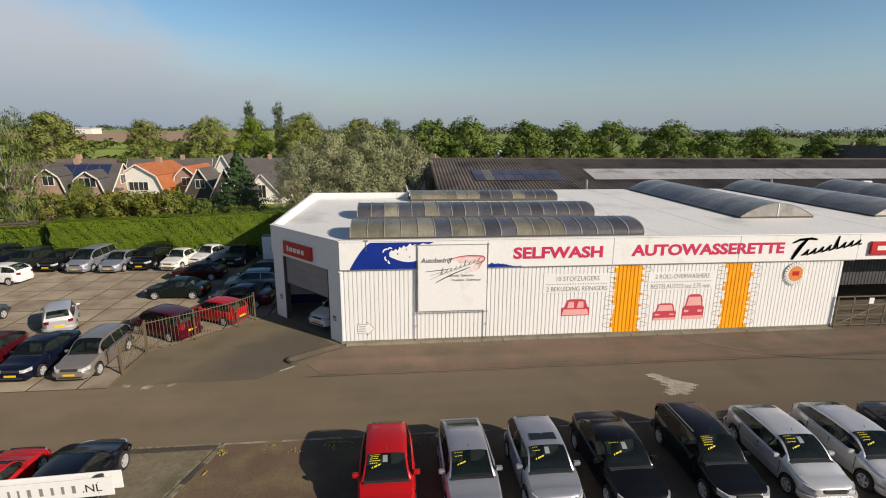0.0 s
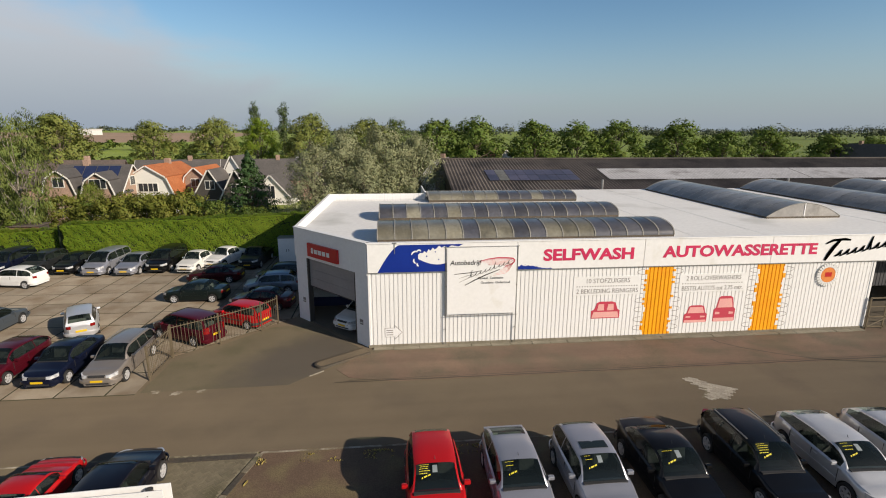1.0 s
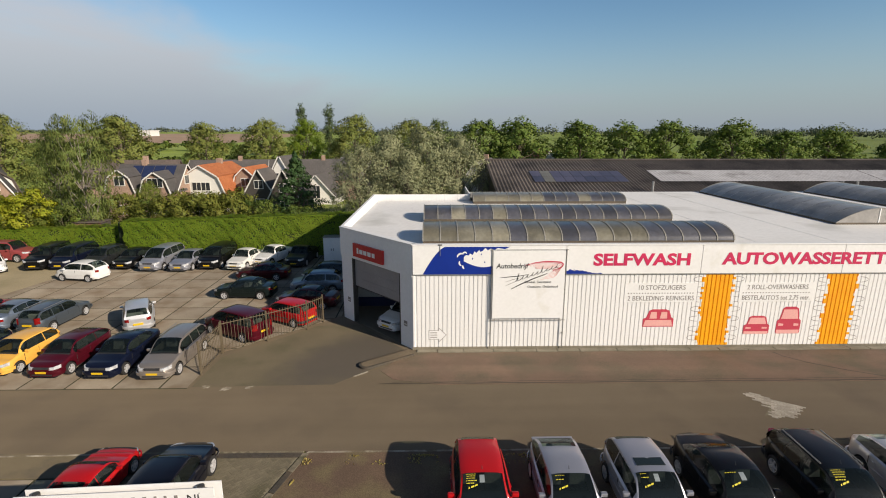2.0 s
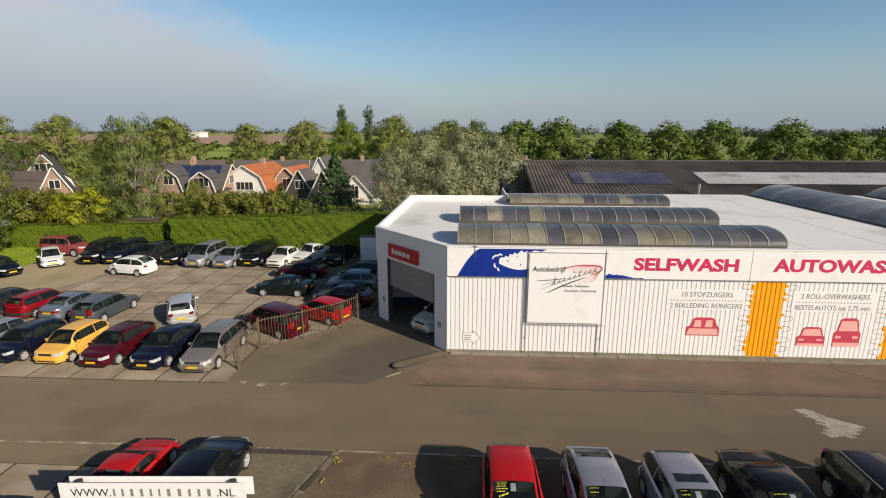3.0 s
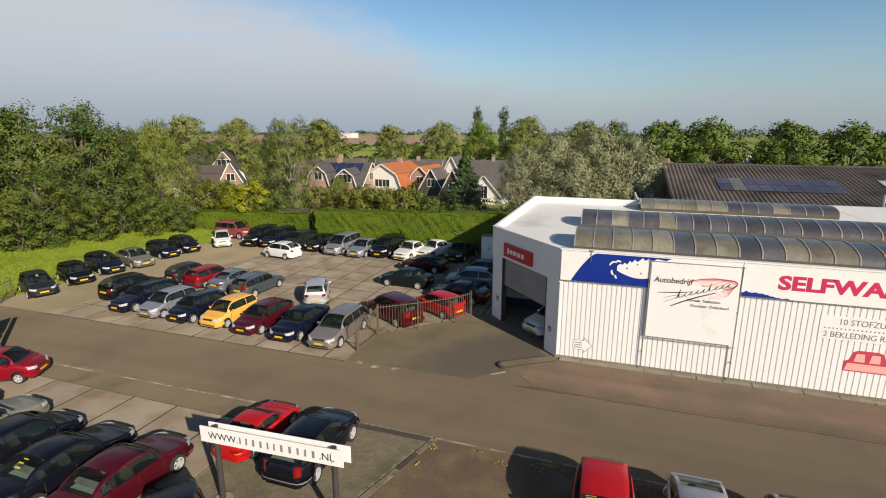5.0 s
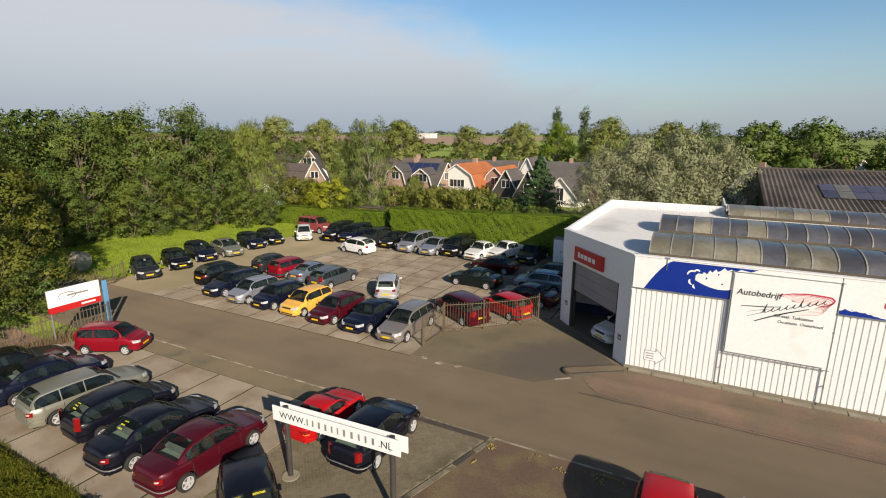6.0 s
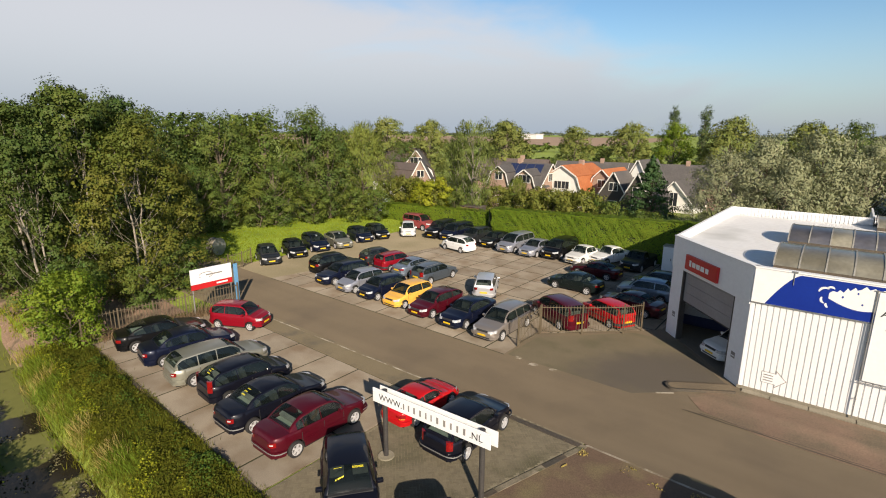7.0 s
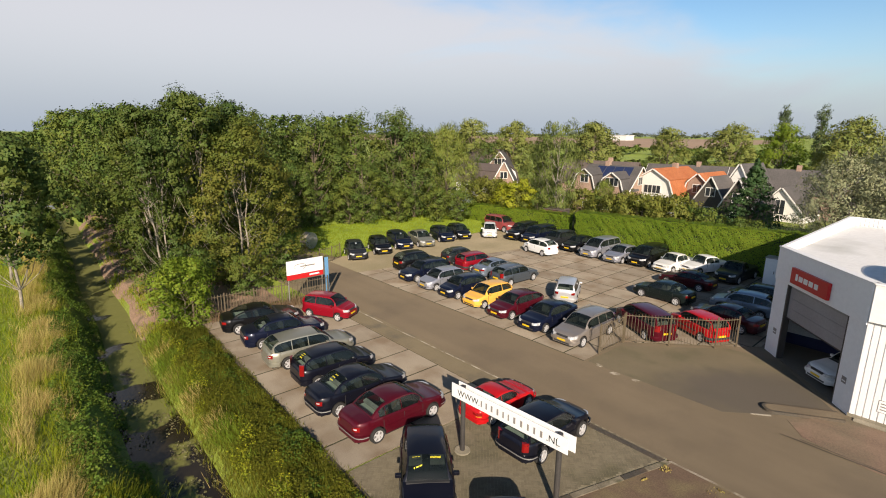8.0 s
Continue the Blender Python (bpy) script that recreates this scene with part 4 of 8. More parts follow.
def roof_sheet():
    """White trapezoidal roof sheeting, ribs along the hall, open under the two long roof lights."""
    bm = bmesh.new()
    y = 24.6
    prev = None
    while y < 47.5:
        left = lerp(-7.05, -6.6, (y - 29.2) / 12.6) if y > 29.2 else -2.75 - (y - 24.6) * 0.93
        if y > 41.5:
            left = 1.25
        for dy, dz in ((0.0, 0.0), (0.27, 0.0), (0.285, 0.004), (0.318, 0.004)):
            row = [bm.verts.new((x, y + dy, ROOF + dz)) for x in (left, max(left + 0.1, -2.1), 13.2, 46.7)]
            if prev:
                hole = any(l[2] + 0.25 < y + dy < l[3] - 0.15 for l in LIGHTS)
                for k in range(3):
                    if k == 1 and hole:
                        continue
                    bm.faces.new((prev[k], prev[k + 1], row[k + 1], row[k]))
            prev = row
        y += 0.333
    return bm


part("roof_sheet", roof_sheet(), M["rooftop"], hall, "white profiled roof sheeting")
for px in (15.0, 19.3, 29.6, 33.2):
    part("roof_seam", boxed(px, px + 0.05, 24.8, 47.0, ROOF, ROOF + 0.01), M["rooftop"], hall)
# upstands round the roof, ribbed on their inner side
bm = bmesh.new()
rise_ = [(SIDE.x, SIDE.y, TOP + 0.06), (LEFT_BACK.x, LEFT_BACK.y, 5.74)]
quads = [[bm.verts.new((x + dx, y, z)) for dx, z in ((0.0, ROOF - 0.1), (0.42, ROOF - 0.1), (0.16, zt), (0.0, zt))] for x, y, zt in rise_]
for k in range(4):
    bm.faces.new((quads[0][k], quads[0][(k + 1) % 4], quads[1][(k + 1) % 4], quads[1][k]))
bm.faces.new(quads[0][::-1])
bm.faces.new(quads[1])
bmesh.ops.recalc_face_normals(bm, faces=list(bm.faces))
part("parapet", bm, M["white_flat"], hall)


def parapet_ribs(x0, x1, y):
    bm = bmesh.new()
    box(bm, x0, x1, y, y + 0.08, ROOF - 0.1, 5.74)
    x = x0
    while x < x1:
        box(bm, x, x + 0.11, y - 0.03, y, ROOF - 0.05, 5.72)
        x += 0.216
    return bm


part("parapet", parapet_ribs(LEFT_BACK.x, 1.3, 41.75), M["white"], hall)
part("parapet", boxed(1.2, 1.3, 41.75, 47.6, ROOF - 0.1, 5.74), M["white_flat"], hall)


def rooflight(name, x0, x1, y0, y1, rise, bays, blue, across=False, label=""):
    """A barrel-vaulted roof light on a kerb. across: its axis runs into the depth instead of along the front."""
    ob = thing(name, 0, 0, ROOF, label=label, category="roof light")
    for fx0, fx1, fy0, fy1 in ((x0, x1, y0, y0 + 0.08), (x0, x1, y1 - 0.08, y1), (x0, x0 + 0.08, y0 + 0.08, y1 - 0.08), (x1 - 0.08, x1, y0 + 0.08, y1 - 0.08)):
        part("kerb_frame", boxed(fx0, fx1, fy0, fy1, -0.05, 0.12 if across else 0.20), M["gutter"], ob, "brown weathered kerb frame")
    n = 14
    a0, a1, b0, b1 = (y0, y1, x0, x1) if across else (x0, x1, y0, y1)

    def at(u, k, lift=0.0):
        if across:
            s = 2 * k / n - 1
            return ((b0 + b1) / 2 + (b1 - b0) / 2 * s, u, 0.12 + lift + rise * (1 - s * s))
        w = math.pi * k / n
        v = (b0 + b1) / 2 - (b1 - b0) / 2 * math.cos(w) * (1 + lift / 2)
        z = 0.2 + (rise + lift) * math.sin(w) ** 0.85 if 0 < k < n else 0.2
        return (u, v, z)

    for i in range(bays):
        u0, u1 = a0 + (a1 - a0) * i / bays + 0.02, a0 + (a1 - a0) * (i + 1) / bays - 0.02
        bm = bmesh.new()
        grid = [[bm.verts.new(at(u, k)) for k in range(n + 1)] for u in (u0, u1)]
        for k in range(n):
            bm.faces.new((grid[0][k], grid[1][k], grid[1][k + 1], grid[0][k + 1]))
        part("vault_pane", bm, M["vault_blue" if i in blue else ("vault_grey" if across else "vault_brown")], ob, "", 60)
    for i in range(bays + 1):
        u = a0 + (a1 - a0) * i / bays
        bm = bmesh.new()
        for k in range(n):
            vs = [bm.verts.new(at(u + s, q, 0.012 if across else 0.03)) for s, q in ((-0.028, k), (0.028, k), (0.028, k + 1), (-0.028, k + 1))]
            bm.faces.new(vs)
        part("vault_rib", bm, M["vault_grey" if across else "rib"], ob)
    for u in (a0, a1):
        bm = bmesh.new()
        bm.faces.new([bm.verts.new(at(u, k)) for k in range(n + 1)])
        part("end_pane", bm, M["vault_grey"], ob, "milky curved end pane")
        if across:
            mid, sg = (b0 + b1) / 2, -1 if u == a0 else 1
            part("end_bar", boxed(mid - 0.03, mid + 0.03, min(u, u + 0.03 * sg), max(u, u + 0.03 * sg), 0.12, 0.12 + rise), M["white_flat"], ob, "pale glazing bar")
            bm = bmesh.new()
            for k in range(n):
                tube(bm, Vector(at(u, k)), Vector(at(u, k + 1)), 0.028, 0.028, 6)
            part("end_rim", bm, M["rib"], ob, "pale curved rim")
    return ob


rooflight("roof_light", -2.3, 13.6, 25.55, 28.9, 0.64, 18, {5, 8, 9, 13, 14, 15, 16, 17}, label="long barrel roof light with brown and blue panes")
rooflight("roof_light", -2.35, 13.4, 31.9, 35.2, 0.62, 18, {0, 1, 3, 4, 6, 7, 8, 9, 10, 11, 12, 13, 14, 15, 16, 17}, label="long barrel roof light with dark blue panes")
rooflight("roof_light", 1.4, 13.5, 39.9, 43.0, 0.5, 13, {6, 7, 8, 10, 11, 12}, label="barrel roof light with brown and blue panes")
for k, vx in enumerate((23.1, 33.0, 42.9)):
    rooflight("roof_light", vx, vx + 5.3, 30.8, 47.0, 0.88, 14, set(), True, "wide grey barrel roof light across the white roof")

# front recess right of the wall: wash bay with a gate; its shade is put into the dark wall and shutter colour
part("bay_wall", boxed(24.8, 25.0, 24.6, 36.0, -0.05, BAND + 0.1), M["grey_wall"], hall)
part("bay_back", boxed(25.0, 47.0, 36.0, 36.2, -0.05, 5.1), M["bay_shade"], hall, "back of the wash bay, its shade put into the colour")
part("bay_wall", boxed(46.8, 47.0, 24.6, 36.0, -0.05, 5.1), M["bay_shade"], hall)
part("bay_shutter", ribbed(25.0, 46.7, 2.0, BAND + 0.05, 26.0), M["bay_shade"], hall, "ribbed shutter in the bay's shade colour")
sheet("pavement_bay", [(24.9, 24.4), (46.8, 24.4), (46.8, 36), (24.9, 36)], 0.008, M["asphalt_new"], "dark paved floor of the wash bay", "pavement", 0.06)
bay_gate = thing("bar_gate", 24.9, 24.35, label="low dark steel gate across the wash bay", category="gate")
for z in (0.15, 0.75, 1.35, 1.85):
    part("rail", boxed(0, 8.0, -0.03, 0.03, z - 0.03, z + 0.03), M["fence_steel"], bay_gate)
for k in range(9):
    part("post", boxed(k - 0.03, k + 0.03, -0.03, 0.03, -0.01, 1.9), M["fence_steel"], bay_gate)
part("brace", tubed((0, 0, 0.15), (4, 0, 1.85), 0.03), M["fence_steel"], bay_gate)
part("notice", boxed(1.9, 2.2, -0.05, -0.035, 1.4, 1.75), M["paper"], bay_gate, "small white notice")
bay_sign = thing("box_sign", 26.2, FRONT_Y - 0.12, 4.3, label="red illuminated box sign with pale bars", category="sign")
part("casing", boxed(0, 2.7, -0.12, 0.0, 0, 0.75, bevel=0.02), M["sign_red"], bay_sign)
part("emblem", boxed(0.35, 2.2, -0.126, -0.12, 0.25, 0.5), M["paper"], bay_sign, "pale bar in place of lettering")

# garage sign
tsign = thing("box_sign", CORNER.x, CORNER.y, 0, gate_turn, label="red box sign with pale bars over the garage door", category="sign")
part("casing", boxed(2.2, 4.9, 0.06, 0.2, 4.05, 4.8, bevel=0.025), M["sign_red"], tsign)
for a, b, z0, z1 in ((4.33, 4.50, 4.27, 4.58), (3.95, 4.24, 4.29, 4.53), (3.58, 3.88, 4.29, 4.53), (3.2, 3.5, 4.29, 4.53), (2.85, 3.1, 4.29, 4.53)):
    part("emblem", boxed(a, b, 0.2, 0.206, z0, z1), M["paper"], tsign, "pale bar in place of lettering")

# ---- painted and mounted signs on the front ----
def face(x, z, y=FRONT_Y - 0.105):
    """Pose of a flat print on the front, its foot at x, z."""
    return pose(x, y, z, 90, 0, 0)


big_words = thing("wall_lettering", 0, 0, label="bold magenta words on the white fascia", category="lettering")
lettering("SELFWASH", 0.56, face(6.05, 4.45, FRONT_Y - 0.108), M["magenta"], "lettering", big_words, bold=0.03, stretch=4.78)
lettering("AUTOWASSERETTE", 0.56, face(12.4, 4.48, FRONT_Y - 0.108), M["magenta"], "lettering", big_words, bold=0.03, stretch=8.7)


def stroke(bm, pts, w, y0, y1):
    """A flat brush line on the front through points (x, z), tapering to its ends."""
    n = len(pts)
    left, right = [], []
    for i, p in enumerate(pts):
        a, b = Vector(pts[max(0, i - 1)]), Vector(pts[min(n - 1, i + 1)])
        d = (b - a).normalized()
        k = w * (0.35 + 0.65 * math.sin(math.pi * (i + 0.5) / n))
        left.append((p[0] - d.y * k, p[1] + d.x * k))
        right.append((p[0] + d.y * k, p[1] - d.x * k))
    vl = [bm.verts.new((x, y0, z)) for x, z in left]
    vr = [bm.verts.new((x, y0, z)) for x, z in right]
    for i in range(n - 1):
        bm.faces.new((vr[i], vr[i + 1], vl[i + 1], vl[i]))


def shape_on_front(name, parent, pts, y, material, label=""):
    bm = bmesh.new()
    bm.faces.new([bm.verts.new((x, y, z)) for x, z in pts])
    ext = bmesh.ops.extrude_face_region(bm, geom=list(bm.faces))
    bmesh.ops.translate(bm, verts=[v for v in ext["geom"] if isinstance(v, bmesh.types.BMVert)], vec=(0, 0.006, 0))
    bmesh.ops.recalc_face_normals(bm, faces=list(bm.faces))
    return part(name, bm, material, parent, label)


# brush script mark standing proud of the fascia: a run of slanted strokes
script = thing("script_mark", 0, 0, label="black brush-stroke mark standing over the fascia", category="sign")


def brush_part(parent, *args, ink="black_print"):
    bm = bmesh.new()
    stroke(bm, *args)
    bmesh.ops.solidify(bm, geom=list(bm.faces), thickness=0.02)
    part("brush_mark", bm, M[ink], parent, "dark brush stroke")


brush_part(script, [(21.55, 5.02), (21.95, 5.2), (22.6, 5.25), (22.95, 5.2)], 0.07, FRONT_Y - 0.13, 0)
brush_part(script, [(21.62, 4.1), (21.8, 4.45), (22.05, 4.85), (22.35, 5.2)], 0.11, FRONT_Y - 0.131, 0)
xx = 22.25
for k in range(8):
    h = (0.36, 0.34, 0.34, 0.36, 0.78, 0.36, 0.36, 0.32)[k]
    zb = 4.30 + 0.075 * k
    brush_part(script, [(xx - 0.08, zb + 0.02), (xx + 0.06, zb + 0.08), (xx + 0.2, zb + 0.6 * h), (xx + 0.3, zb + h)], 0.062, FRONT_Y - 0.132, 0)
    brush_part(script, [(xx + 0.3, zb + h), (xx + 0.22, zb + 0.5 * h), (xx + 0.24, zb + 0.04), (xx + 0.4, zb + 0.1)], 0.055, FRONT_Y - 0.133, 0)
    xx += 0.43

# wave: blue swell with white foam
wave = thing("wave_picture", 0, 0, label="deep blue wave with white foam painted on the fascia", category="painting")
YW = FRONT_Y - 0.104
swell = [(-2.3, 4.01)]
for i in range(13):
    t = i / 12
    swell.append((-2.3 + 1.08 * t, 4.01 + 1.38 * (1 - (1 - t) ** 1.45)))
swell += [(1.95, 5.39), (1.7, 5.27), (1.35, 5.33), (1.12, 5.2), (1.12, 4.01)]
shape_on_front("swell", wave, swell, YW, M["blue"])
# crest: a round white head with torn tufts along its back
under = [(-0.3 + 1.43 * t, 4.72 - 0.42 * math.sin(math.pi * min(1.0, 0.62 * t + 0.04)) + 0.10 * t) for t in [i / 12 for i in range(13)]]
back = [(1.13, 5.22), (1.0, 5.3), (0.86, 5.22), (0.74, 5.33), (0.6, 5.18), (0.5, 5.14), (0.44, 5.24), (0.3, 5.08), (0.22, 5.17), (0.12, 4.98), (0.0, 5.06), (-0.06, 4.96), (-0.2, 4.98), (-0.3, 4.88)]
shape_on_front("foam", wave, under + back, YW - 0.004, M["white_flat"], "white foam")
for cx, cz, a0_, a1_, rr in ((-0.42, 4.86, 60, 175, 0.20), (-0.26, 5.0, 30, 150, 0.12), (-0.36, 4.60, 150, 250, 0.16), (-0.22, 4.42, 160, 245, 0.13)):
    bm = bmesh.new()
    stroke(bm, [(cx + rr * math.cos(radians(lerp(a0_, a1_, k / 6))), cz + rr * math.sin(radians(lerp(a0_, a1_, k / 6)))) for k in range(7)], 0.042, YW - 0.005, 0)
    part("spray", bm, M["white_flat"], wave, "white spray")
for cx, cz, rr in ((0.12, 4.8, 0.035), (0.72, 4.62, 0.03), (0.55, 5.02, 0.03)):
    shape_on_front("drop", wave, [(cx + rr * math.cos(k), cz + 1.4 * rr * math.sin(k)) for k in range(6)], YW - 0.009, M["blue"], "small blue drop")
tail = [(4.72, 4.01), (4.72, 4.16)]
for i in range(16):
    tail.append((4.82 + i * 0.1, 4.17 + 0.08 * (1 - i / 15) * (i % 2) + 0.05 * math.sin(0.35 * i) - 0.006 * i))
tail += [(6.45, 4.06), (6.55, 4.01)]
shape_on_front("swell", wave, tail, YW, M["blue"])
for px in (5.0, 5.35, 5.75):
    bm = bmesh.new()
    stroke(bm, [(px, 4.24), (px + 0.12, 4.2), (px + 0.26, 4.25), (px + 0.4, 4.18)], 0.028, YW - 0.004, 0)
    part("spray", bm, M["white_flat"], wave, "white spray")

# hung banner board with its frame
board = thing("banner_board", 0, 0, label="white square banner board in a steel frame", category="sign")
part("panel", boxed(1.14, 4.66, FRONT_Y - 0.145, FRONT_Y - 0.105, 1.72, 5.18), M["white_flat"], board)
for px in (1.08, 4.72):
    part("mast", tubed((px, FRONT_Y - 0.13, 0.12), (px, FRONT_Y - 0.13, 5.28), 0.02), M["steel"], board, "grey steel mast")
    for pz in (0.9, 3.2):
        part("clamp", boxed(px - 0.03, px + 0.03, FRONT_Y - 0.14, FRONT_Y, pz - 0.012, pz + 0.012), M["steel"], board)
for pz in (5.24, 1.62):
    part("rail", tubed((1.0, FRONT_Y - 0.13, pz), (4.8, FRONT_Y - 0.13, pz), 0.018), M["steel"], board)
YB = FRONT_Y - 0.151
lettering("Autobedrijf", 0.24, face(1.28, 4.32, YB), M["black_print"], "lettering", board, bold=0.004, shear=0.15, stretch=1.6)
words("Carwash  Tankstation", 0.12, face(2.7, 3.56, YB), M["black_print"], "lettering", board, shear=0.1, stretch=1.3)
words("Occasions  Onderhoud", 0.12, face(2.85, 3.32, YB), M["black_print"], "lettering", board, shear=0.1, stretch=1.5)
for k in range(7):
    bm = bmesh.new()
    tip_x, tip_z = 4.56 - 0.045 * k, 4.52 - 0.075 * k
    top_ = [(2.7 + 0.12 * k, 4.46 - 0.03 * k), (3.2, 4.6 - 0.05 * k), (3.7, 4.66 - 0.06 * k), (4.2, 4.64 - 0.065 * k), (tip_x - 0.1, tip_z + 0.09), (tip_x, tip_z)]
    low_ = [(tip_x - 0.03, tip_z - 0.1), (tip_x - 0.2, tip_z - 0.22), (tip_x - 0.5 - 0.05 * k, tip_z - 0.33)]
    stroke(bm, top_ + low_, 0.036 if k == 0 else 0.014, YB, 0)
    part("swoosh", bm, M["red_print" if k < 2 else "pink"], board, "red sweeping line")
for k in range(2):
    bm = bmesh.new()
    stroke(bm, [(1.75, 3.62 - 0.2 * k), (2.1, 3.74 - 0.16 * k), (2.5, 3.84 - 0.1 * k)], 0.012, YB, 0)
    part("swoosh", bm, M["grey_print"], board, "thin grey line")
brush_part(board, [(1.5, 3.84), (1.9, 3.88), (2.4, 3.92), (2.85, 4.0)], 0.019, YB - 0.004, 0, ink="dark_print")
brush_part(board, [(2.05, 3.26), (2.5, 3.5), (3.1, 3.78), (3.8, 4.05)], 0.026, YB - 0.003, 0, ink="dark_print")
xx = 2.25
for k in range(9):
    zb = 3.66 + 0.082 * k
    h = (0.4, 0.2, 0.2, 0.2, 0.2, 0.38, 0.2, 0.2, 0.2)[k]
    brush_part(board, [(xx - 0.03, zb), (xx + 0.05, zb + 0.04), (xx + 0.12, zb + 0.6 * h), (xx + 0.16, zb + h)], 0.016, YB - 0.004, 0, ink="dark_print")
    brush_part(board, [(xx + 0.16, zb + h), (xx + 0.10, zb + 0.5 * h), (xx + 0.12, zb + 0.02), (xx + 0.22, zb + 0.06)], 0.014, YB - 0.005, 0, ink="dark_print")
    xx += 0.235

# thin bracket over the fascia
spot = thing("wall_bracket", -1.45, FRONT_Y - 0.1, 4.95, label="thin grey bracket on the white fascia", category="bracket")
part("arm", boxed(-0.012, 0.012, -0.03, -0.004, 0.0, 0.55), M["steel"], spot)
part("head", boxed(-0.1, 0.1, -0.05, -0.004, 0.52, 0.57), M["steel"], spot)

# orange brush columns
def brush_column(x0, x1, lean, seed):
    ob = thing("brush_column", 0, 0, label="orange painted wash brush with ragged bristle edges", category="painting")
    r = random.Random(seed)
    bm = bmesh.new()
    step = 0.13
    z = 0.15
    jl, jr = 0.0, 0.0
    while z < BAND - 0.06:
        jl = 0.11 * r.random() if r.random() < 0.75 else -0.1
        jr = 0.11 * r.random() if r.random() < 0.75 else -0.1
        sh = lean * z
        prev = None
        for x in rib_stops(x0 + sh + jl, x1 + sh - jr):
            d = FRONT_Y + rib_y(x) - 0.004
            pair = (bm.verts.new((x, d, z)), bm.verts.new((x, d, min(z + step, BAND - 0.05))))
            if prev:
                bm.faces.new((prev[0], pair[0], pair[1], prev[1]))
            prev = pair
        z += step
    part("bristles", bm, M["orange"], ob)
    # thin spin rings drawn round the brush
    for k in range(7):
        zc = 0.5 + 0.52 * k + 0.1 * r.random()
        for sgn, xe in ((-1, x0), (1, x1)):
            b2 = bmesh.new()
            pts = [(xe + lean * zc + sgn * (0.1 + 0.42 * math.sin(math.pi * i / 10)), zc + 0.14 * math.cos(math.pi * i / 10)) for i in range(11)]
            for i in range(10):
                (ax, az), (bx, bz) = pts[i], pts[i + 1]
                vs = [b2.verts.new((px, FRONT_Y - 0.005, pz)) for px, pz in ((ax, az - 0.012), (bx, bz - 0.012), (bx, bz + 0.012), (ax, az + 0.012))]
                b2.faces.new(vs)
            part("spin_ring", b2, M["grey_print"], ob, "thin grey spin line")
    return ob


brush_column(11.68, 13.2, 0.0, 1)
brush_column(17.98, 19.5, 0.0, 2)


def sign_plate(x0, x1, z0, z1):
    return boxed(x0, x1, FRONT_Y - 0.018, FRONT_Y - 0.006, z0, z1)


YP = FRONT_Y - 0.021
for x0, x1, a, b in ((7.75, 11.4, "10 STOFZUIGERS", "2 BEKLEDING REINIGERS"), (13.55, 17.3, "2 ROLL-OVERWASHERS", "BESTELAUTO'S tot 2,75 mtr.")):
    sg = thing("wall_sign", 0, 0, label="white wall sign with two lines of grey words", category="sign")
    part("plate", sign_plate(x0, x1, 2.48, 3.5), M["white_flat"], sg)
    wa = 2.35 if a[0] == "1" else 3.1
    words(a, 0.24, face((x0 + x1) / 2 - wa / 2 + 0.05, 3.14, YP), M["grey_print"], "lettering", sg, stretch=wa)
    words(b, 0.24, face(x0 + 0.18, 2.58, YP), M["grey_print"], "lettering", sg, stretch=x1 - x0 - 0.3)
    bm = bmesh.new()
    n = 24
    for i in range(n):
        xx = x0 + 0.2 + (x1 - x0 - 0.4) * i / (n - 1)
        box(bm, xx - 0.028, xx + 0.028, YP, YP + 0.004, 2.93, 2.985)
    part("dotted_line", bm, M["grey_print"], sg)


def car_picture(x0, x1, z0, z1, seats=False):
    """A flat red picture of a car seen from the front."""
    ob = thing("car_picture", 0, 0, label="flat red picture of a car on the wall", category="painting")
    w, h = x1 - x0, z1 - z0

    def pts(*uv):
        return [(x0 + u * w, z0 + v * h) for u, v in uv]

    y = FRONT_Y - 0.012
    shape_on_front("outline", ob, pts((0.02, 0.05), (0.02, 0.48), (0.12, 0.56), (0.2, 0.93), (0.3, 1), (0.72, 1), (0.84, 0.93), (0.92, 0.56), (1, 0.48), (1, 0.05)), y, M["red_print"])
    if not seats:
        shape_on_front("windscreen", ob, pts((0.17, 0.56), (0.25, 0.9), (0.78, 0.9), (0.87, 0.56)), y - 0.004, M["pink"], "pink windscreen")
    if not seats:
        shape_on_front("bumper", ob, pts((0.05, 0.02), (0.05, 0.16), (0.97, 0.16), (0.97, 0.02)), y - 0.004, M["pink"], "pink bumper")
    if seats:
        for u in (0.22, 0.55):
            shape_on_front("seat", ob, pts((u, 0.5), (u + 0.04, 0.86), (u + 0.22, 0.86), (u + 0.26, 0.5)), y - 0.008, M["pink"])
            shape_on_front("seat_edge", ob, pts((u + 0.24, 0.45), (u + 0.22, 0.86), (u + 0.25, 0.86), (u + 0.29, 0.45)), y - 0.009, M["red_print"])
        shape_on_front("cushion", ob, pts((0.04, 0.1), (0.1, 0.42), (0.92, 0.42), (0.97, 0.1)), y - 0.010, M["pink"])
    else:
        for u in (0.1, 0.72):
            shape_on_front("headlight", ob, pts((u, 0.3), (u, 0.4), (u + 0.2, 0.38), (u + 0.2, 0.31)), y - 0.004, M["pink"])


car_picture(8.78, 10.38, 1.12, 2.1, True)
car_picture(14.0, 15.35, 0.72, 1.72)
car_picture(15.68, 16.95, 0.72, 2.2)

